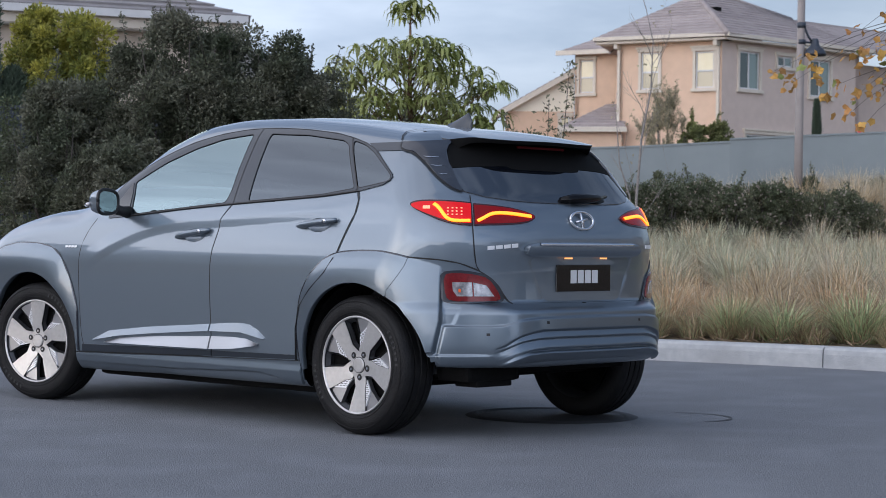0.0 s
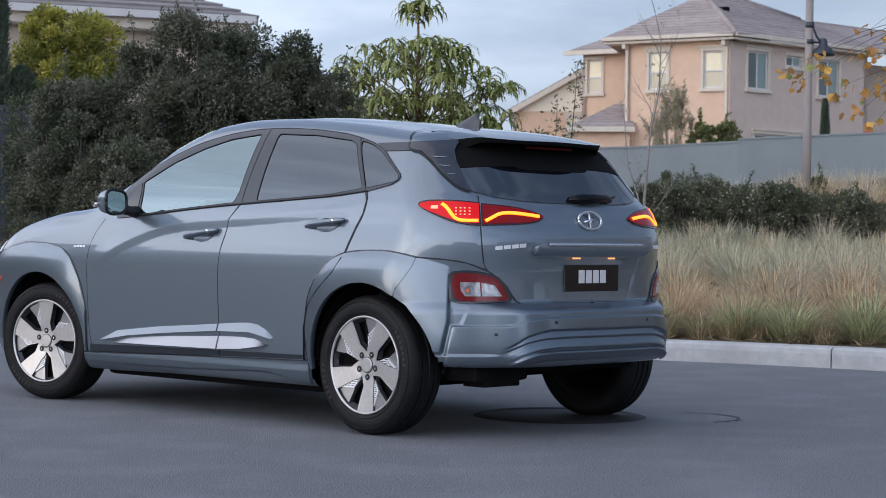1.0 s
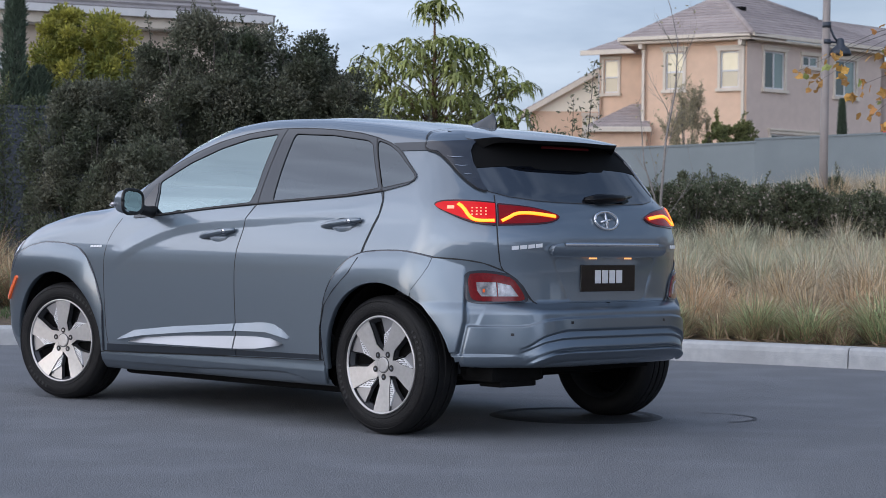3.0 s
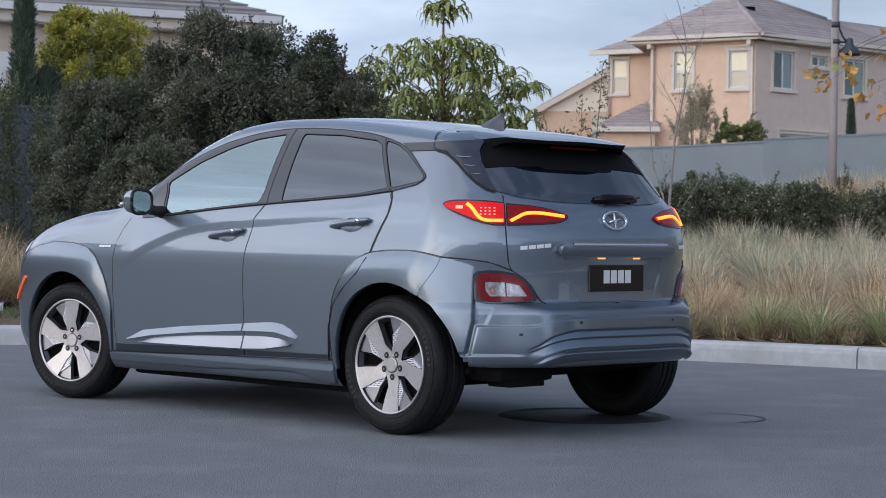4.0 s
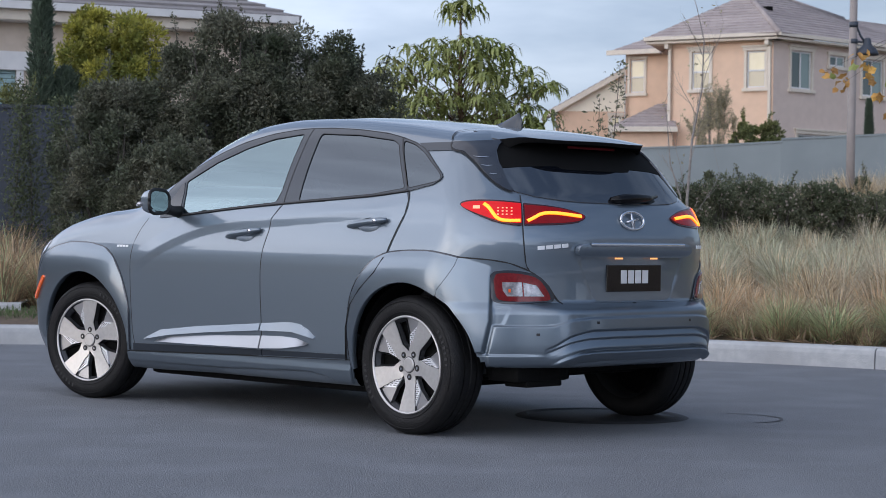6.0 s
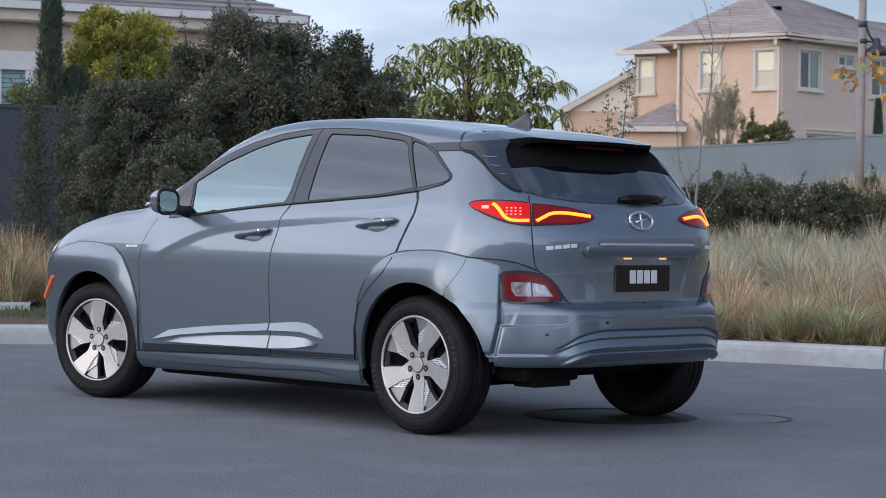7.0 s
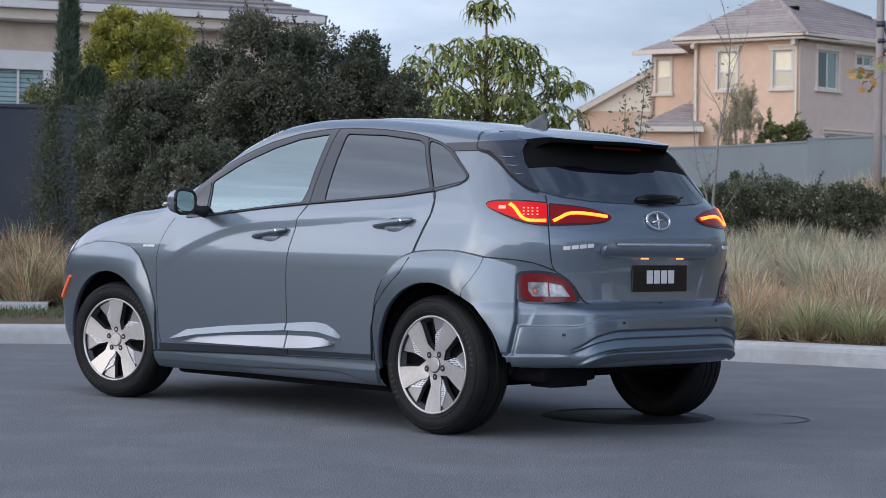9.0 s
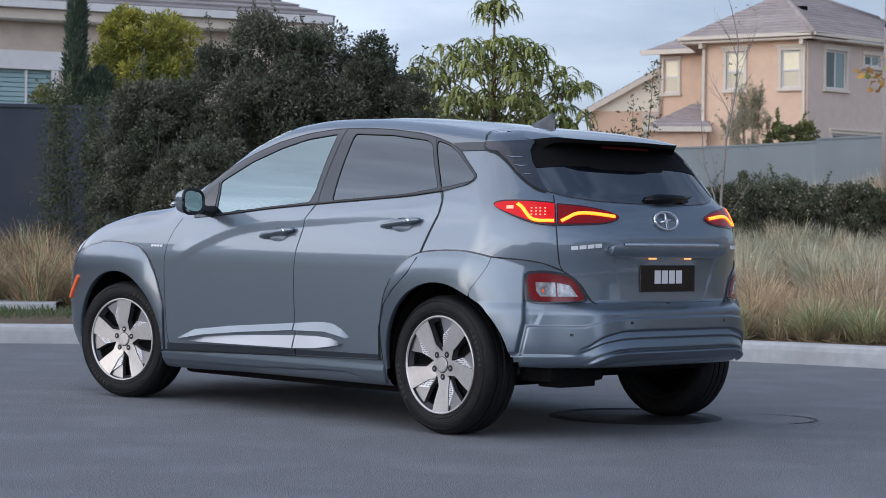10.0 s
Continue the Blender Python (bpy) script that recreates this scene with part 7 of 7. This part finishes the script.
def make_cabin(car):
    shade = CABIN
    part("dashboard", box(1.72, 2.15, -0.72, 0.72, 0.72, 0.99, 0.06), shade, car)
    part("cabin_floor", box(-0.3, 2.2, -0.74, 0.74, 0.30, 0.36), shade, car)
    part("rear_shelf", box(-0.42, 0.05, -0.66, 0.66, 0.62, 0.99, 0.05), shade, car)
    for x, y, tall in ((1.05, 0.36, 0.62), (1.05, -0.36, 0.62), (0.22, 0.34, 0.5), (0.22, -0.34, 0.5)):
        seat = part("seat", box(x - 0.02, x + 0.48, y - 0.25, y + 0.25, 0.42, 0.60, 0.06), shade, car)
        part("backrest", box(-0.08, 0.08, -0.24, 0.24, 0.0, tall, 0.06, turn=pose(x, y, 0.55, 0, -14, 0)), shade, seat)
        part("headrest", box(-0.05, 0.05, -0.13, 0.13, tall + 0.03, tall + 0.19, 0.04, turn=pose(x, y, 0.55, 0, -14, 0)), shade, seat)
    hood_line = [(1.68 + 0.10 * math.cos(a), 0.64, 1.02 + 0.075 * math.sin(a)) for a in np.linspace(0, math.pi, 13)]
    part("dash_hood", tubes("dash_hood", [(hood_line, [0.016] * 13)], 8), BLACK_TRIM, car, "dark dashboard end hood")
    wheel_line = [(0.0, 0.185 * math.cos(a), 0.185 * math.sin(a)) for a in np.linspace(0, 2 * math.pi, 33)]
    me = tubes("steering_wheel", [(wheel_line, [0.016] * 33), ([(0, -0.17, 0), (0.03, 0, 0), (0, 0.17, 0)], [0.014, 0.03, 0.014]), ([(0.03, 0, 0), (0, 0, -0.17)], [0.03, 0.014])], 8)
    me.transform(pose(1.66, 0.37, 0.95, 0, 24, 0))
    part("steering_wheel", me, BLACK_TRIM, car, "black steering wheel")
    for sign in (1,):
        shield = [(1.50, -0.56), (1.50, 0.56), (1.75, 0.62), (2.0, 0.66), (2.18, 0.68), (2.24, 0.4), (2.26, 0.0), (2.24, -0.4), (2.18, -0.68), (2.0, -0.66), (1.75, -0.62)]
        panel("windscreen", "top", [shield], 0.004, 0.006, 0.06, PANE, car, "pale coated windscreen")


def make_mirrors(car):
    for sign in (1, -1):
        v, f = [], []
        rows, cols = 9, 24
        # the head: rounded shell that opens backwards
        for i in range(rows):
            s = i / (rows - 1)
            k = math.sin(math.pi / 2 * min(1, 0.12 + s * 1.0)) ** 0.6
            for j in range(cols):
                a = 2 * math.pi * j / cols
                cy, cz = math.cos(a), math.sin(a)
                r = (abs(cy) ** 3.2 + abs(cz) ** 3.2) ** (-1 / 3.2)
                y = 1.012 + 0.080 * k * r * cy + 0.008 * s
                z = 1.097 + (0.062 + 0.006 * cy) * k * r * cz
                v.append((1.875 - 0.125 * s - 0.022 * cy * s, sign * y, z))
        for i in range(rows - 1):
            f += [(i * cols + j, i * cols + (j + 1) % cols, (i + 1) * cols + (j + 1) % cols, (i + 1) * cols + j) for j in range(cols)]
        f.append(tuple(range(cols)))
        if sign > 0:
            f = [q[::-1] for q in f]
        mirror = part("door_mirror", mesh("door_mirror", v, f, smooth=True), PAINT, car, "grey door mirror")
        rim = v[-cols:]
        c = Vector([sum(q[i] for q in rim) / cols for i in range(3)])
        back = Vector((-0.008, 0, 0))
        part("mirror_rim", tubes("mirror_rim", [([Vector(q) + back for q in rim + rim[:1]], [0.009] * (cols + 1))], 8), BLACK_TRIM, mirror, "black rim")
        pane = [c + (Vector(q) - c) * 0.95 + back * 1.2 for q in rim]
        part("mirror_glass", mesh("mirror_glass", pane, [tuple(range(cols)) if sign > 0 else tuple(range(cols))[::-1]]), MIRROR, mirror, "mirror glass")
        part("mirror_foot", tubes("mirror_foot", [([(1.80, sign * 0.835, 1.045), (1.80, sign * 0.89, 1.052), (1.80, sign * 0.945, 1.066)], [0.036, 0.026, 0.030])], 10), BLACK_TRIM, mirror, "black mirror foot")
        part("repeater", tubes("repeater", [([(1.852, sign * 1.078, 1.082), (1.80, sign * 1.098, 1.084)], [0.010, 0.013])], 8), CLEAR_LENS, mirror, "clear side repeater")
        panel("mirror_sail", "side", [[(1.785, 1.037), (1.808, 1.15), (1.835, 1.20), (1.90, 1.10), (1.915, 1.030)]], 0.0095, 0.008, 0.03, BLACK_GLOSS, car, "black mirror sail") if sign > 0 else None
    # aerial fin
    v, f, n = [], [], 15
    for i in range(n):
        s = i / (n - 1)
        x = 0.275 - 0.165 * s
        top = 1.506 + 0.054 * (s / 0.88) ** 1.25 if s < 0.88 else 1.56 - (s - 0.88) * 0.40
        base = float(lay("top", [(x, 0.0)], 0.0)[0][0, 2]) - 0.004
        w = 0.030 * math.sin(math.pi * min(1, (s * 0.9 + 0.08))) ** 0.6
        top = max(top, base + 0.004)
        for y, z in ((-w, base), (-w * 0.55, base + (top - base) * 0.5), (-0.004, top - 0.004), (0, top), (0.004, top - 0.004), (w * 0.55, base + (top - base) * 0.5), (w, base)):
            v.append((x, y, z))
    for i in range(n - 1):
        f += [(i * 7 + k, i * 7 + k + 1, i * 7 + 8 + k, i * 7 + 7 + k) for k in range(6)]
    f += [tuple(range(7)), tuple(range((n - 1) * 7, n * 7))[::-1]]
    part("aerial_fin", mesh("aerial_fin", v, f, smooth=True), GREY_TRIM, car, "grey shark-fin aerial")


def make_wheel(car, at, name="wheel"):
    """Tyre, rim with five broad twisted spokes, perforated inserts, hub cap and nuts; the outer face looks along +y."""
    wheel = thing(name, "", "", at)
    wheel.parent = car
    prof = [(0.222, 0.088), (0.232, 0.100), (0.260, 0.110), (0.288, 0.108), (0.308, 0.098), (0.318, 0.084), (0.3225, 0.070)]
    tread = []
    for k, (a, b) in enumerate(((0.066, 0.044), (0.036, 0.006), (-0.006, -0.036), (-0.044, -0.066))):
        tread += [(0.3235, a), (0.3243, (a + b) / 2), (0.3235, b), (0.316, b - 0.001), (0.316, b - 0.007)]
    prof = prof + tread[:-2] + [(r, -y) for r, y in prof[::-1]]
    v, f = lathe(prof, 72)
    me = mesh("tyre", v, [q[::-1] for q in f], smooth=True)
    me.set_sharp_from_angle(angle=radians(50))
    part("tyre", me, RUBBER, wheel, "black road tyre")
    # bead lines on the sidewall
    for r in (0.247, 0.296):
        v, f = lathe([(r - 0.002, 0.1065 if r < 0.3 else 0.1035), (r, 0.1095 if r < 0.3 else 0.1065), (r + 0.002, 0.107 if r < 0.3 else 0.1025)], 72)
        part("sidewall_line", mesh("sidewall_line", v, [q[::-1] for q in f], smooth=True), RUBBER, wheel)
    # plain paler bars stand in for the lettering on the tyre wall
    for start in (177.0, 357.0):
        for k in range(7):
            a = radians(start - 5.6 * k)
            mark = box(-0.0050 - 0.002 * (k % 2), 0.0050, -0.001, 0.001, -0.009, 0.009)
            mark.transform(pose(0.2735 * math.cos(a), 0.1105, 0.2735 * math.sin(a), 0, 90 - math.degrees(a), 0))
            part("sidewall_mark", mark, SIDE_MARK, wheel, "pale bar in place of tyre lettering")
    rim = thing("rim", "", "")
    rim.parent = wheel
    v, f = lathe([(0.229, 0.094), (0.231, 0.100), (0.228, 0.105), (0.2225, 0.105), (0.219, 0.098)], 72)
    part("rim_lip", mesh("rim_lip", v, [q[::-1] for q in f], smooth=True), RIM_SILVER, rim, "machined rim lip")
    v, f = lathe([(0.2205, 0.100), (0.212, 0.060), (0.205, -0.02), (0.21, -0.09), (0.228, -0.10)], 60)
    part("rim_barrel", mesh("rim_barrel", v, [q[::-1] for q in f], smooth=True), RIM_DARK, rim, "dark rim barrel")
    v, f = lathe([(0.0, 0.035), (0.215, 0.035), (0.215, 0.025)], 40)
    part("brake_shield", mesh("brake_shield", v, [q[::-1] for q in f]), CHASSIS, rim, "black brake disc and shield")

    def plate(points, y_in, y_out, dip=0.0, thick=0.020):
        """A flat piece of the face, drawn in polar (radius, degrees); it stands y_in at the hub and y_out at the lip."""
        top_v, low_v = [], []
        for r, a in points:
            y = y_in + (y_out - y_in) * (r - 0.05) / 0.17 - dip
            p = (-r * math.cos(radians(a)), y, r * math.sin(radians(a)))
            top_v.append(p)
            low_v.append((p[0], p[1] - thick, p[2]))
        n = len(points)
        faces = [tuple(range(n))[::-1], tuple(range(n, 2 * n))] + [(i, (i + 1) % n, n + (i + 1) % n, n + i) for i in range(n)]
        bm = bmesh.new()
        bm_v = [bm.verts.new(q) for q in top_v + low_v]
        for q in faces:
            bm.faces.new([bm_v[i] for i in q])
        bmesh.ops.recalc_face_normals(bm, faces=bm.faces)
        return bm

    R = 0.2225
    for k in range(5):
        def polar(*pts):
            return [(r * R, 90 - 72 * k - a) for a, r in pts]
        face = polar((0, 0.25), (0, 0.35), (7, 0.43), (13.4, 0.51), (18, 0.72), (20, 0.895), (21, 1.0), (28, 1.0), (35, 1.0), (42, 1.0), (48.5, 1.0), (48.5, 0.75), (46.5, 0.46), (58, 0.335), (68, 0.285), (72, 0.25), (54, 0.25), (36, 0.25), (18, 0.25))
        part("spoke", plate(face, 0.080, 0.098, 0.0, 0.0035), RIM_SILVER, rim, "machined silver spoke")
        c0 = np.mean([(r * math.cos(radians(a)), r * math.sin(radians(a))) for r, a in face], 0)
        under = []
        for r, a in face:
            q = np.array([r * math.cos(radians(a)), r * math.sin(radians(a))])
            q = c0 + (q - c0) * 1.035
            under.append((math.hypot(*q), math.degrees(math.atan2(q[1], q[0]))))
        part("spoke_flank", plate(under, 0.076, 0.094, 0.0005, 0.034), RIM_DARK, rim, "dark painted spoke flank")
        part("spoke_shoulder", plate(polar((-4, 1.0), (4, 1.0), (12, 1.0), (21, 1.0), (20, 0.885), (1.6, 0.63)), 0.066, 0.084, 0.0, 0.006), RIM_MID, rim, "grey painted spoke shoulder")
        web = polar((20, 0.893), (1.8, 0.63), (0.5, 0.36), (7, 0.425), (13.4, 0.505), (18, 0.72))
        insert = part("perforated_insert", plate(web, 0.074, 0.093, 0.0, 0.012), BADGE, rim, "pale perforated insert")
        drawn = [(r * math.cos(radians(a)), r * math.sin(radians(a))) for r, a in web]
        middle = np.mean(drawn, 0)
        drawn = [tuple(middle + (np.array(q) - middle) * 0.86) for q in drawn]
        spots = np.array([(x + (0.0045 if n % 2 else 0), y) for n, y in enumerate(np.arange(-0.225, 0.226, 0.0095)) for x in np.arange(-0.225, 0.226, 0.009)])
        holes = bmesh.new()
        for x, y in spots[inside_of(spots, [drawn])]:
            r = math.hypot(x, y)
            m = Matrix.Translation((-x, 0.074 + 0.019 * (r - 0.05) / 0.17 + 0.0004, y)) @ Matrix.Rotation(radians(90), 4, "X")
            bmesh.ops.create_circle(holes, cap_ends=True, radius=0.0034, segments=8, matrix=m)
        part("perforations", holes, RIM_DARK, insert, "dark round perforations")
        pocket = polar((-25, 1.0), (-14, 1.0), (-3, 1.0), (-4.5, 0.7), (2, 0.28), (-12, 0.29), (-28, 0.44))
        part("spoke_pocket", plate(pocket, 0.038, 0.046, 0.0, 0.004), CHASSIS, rim, "dark pocket between the spokes")
        # the pocket's painted wall slopes in from the edges of both spokes
        edge = polar((-22.5, 0.985), (-13.5, 0.985), (-4.5, 0.985), (-0.5, 0.63), (-3, 0.40), (-7, 0.325), (-13, 0.35), (-23, 0.48), (-22.3, 0.75))
        edge = [Vector((-r * math.cos(radians(a)), 0.072 + 0.019 * (r - 0.05) / 0.17, r * math.sin(radians(a)))) for r, a in edge]
        centre = sum(edge, Vector()) / len(edge)
        inner = [centre + (q - centre) * 0.80 + Vector((0, -0.017, 0)) for q in edge]
        n = len(edge)
        wall = bmesh.new()
        ring = [wall.verts.new(q) for q in edge + inner]
        for i in range(n):
            wall.faces.new([ring[i], ring[(i + 1) % n], ring[n + (i + 1) % n], ring[n + i]])
        bmesh.ops.solidify(wall, geom=wall.faces[:], thickness=0.002)
        bmesh.ops.recalc_face_normals(wall, faces=wall.faces)
        part("pocket_wall", wall, RIM_GREY, rim, "grey painted wall of the pocket")
        b = 90 + 32 + 72 * k
        v, f = tube([(0.0565 * math.cos(radians(b)), 0.060, 0.0565 * math.sin(radians(b))), (0.0565 * math.cos(radians(b)), 0.0855, 0.0565 * math.sin(radians(b)))], [0.0068, 0.0060], 6)
        nut = part("wheel_nut", mesh("wheel_nut", v, f), CHROME, rim)
        # flat dark disc: the shade of the nut's recess, painted on the hub
        v, f = lathe([(0.0, 0.0005), (0.0155, 0.0)], 16)
        part("nut_recess", mesh("nut_recess", [(p[0] + 0.0565 * math.cos(radians(b)), p[1] + 0.0832, p[2] + 0.0565 * math.sin(radians(b))) for p in v], [q[::-1] for q in f]), BLACK_TRIM, rim, "dark disc on the hub for the shade in the nut's recess")
    v, f = lathe([(0.0, 0.0890), (0.031, 0.0888), (0.035, 0.086), (0.035, 0.060)], 30)
    me = mesh("hub_cap", v, [q[::-1] for q in f], smooth=True)
    me.set_sharp_from_angle(angle=radians(25))
    part("hub_cap", me, RIM_SILVER, rim, "silver hub cap")
    v, f = lathe([(0.035, 0.0830), (0.0385, 0.0830), (0.0385, 0.079)], 30)
    part("hub_groove", mesh("hub_groove", v, [q[::-1] for q in f]), RIM_DARK, rim, "dark groove round the cap")
    v, f = lathe([(0.0, 0.0805), (0.060, 0.0815), (0.064, 0.078), (0.064, 0.05)], 30)
    me = mesh("hub_disc", v, [q[::-1] for q in f], smooth=True)
    me.set_sharp_from_angle(angle=radians(25))
    part("hub_disc", me, RIM_SILVER, rim)
    return wheel


STRIP = material("satin_silver_strip", (0.40, 0.41, 0.43), 0.38, 0.9)
DULL_RED = material("unlit_brake_lens", (0.075, 0.004, 0.006), 0.6, ior=1.2)
RIM_GREY = material("slate_alloy", (0.125, 0.13, 0.14), 0.34, 0.6)
RIM_MID = material("grey_alloy", (0.34, 0.34, 0.35), 0.32, 0.7)
BADGE = material("bright_badge", (0.80, 0.81, 0.83), 0.35, 0.3)


def make_car():
    car = thing("car", "grey metallic electric crossover car with lit tail lamps, on the asphalt", "car", pose(0.424, 9.803, -0.010, 0, 0, 134.88))
    make_skin(car)
    make_flank(car)
    make_tail(car)
    make_cabin(car)
    make_mirrors(car)
    steer = 13.0
    make_wheel(car, pose(0, 0.785, 0.334, 0, 0, 0))
    make_wheel(car, pose(2.6, 0.785, 0.334, 0, 32, steer))
    make_wheel(car, pose(0, -0.785, 0.334, 0, 40, 180))
    make_wheel(car, pose(2.6, -0.785, 0.334, 0, 70, 180 + steer))


make_car()
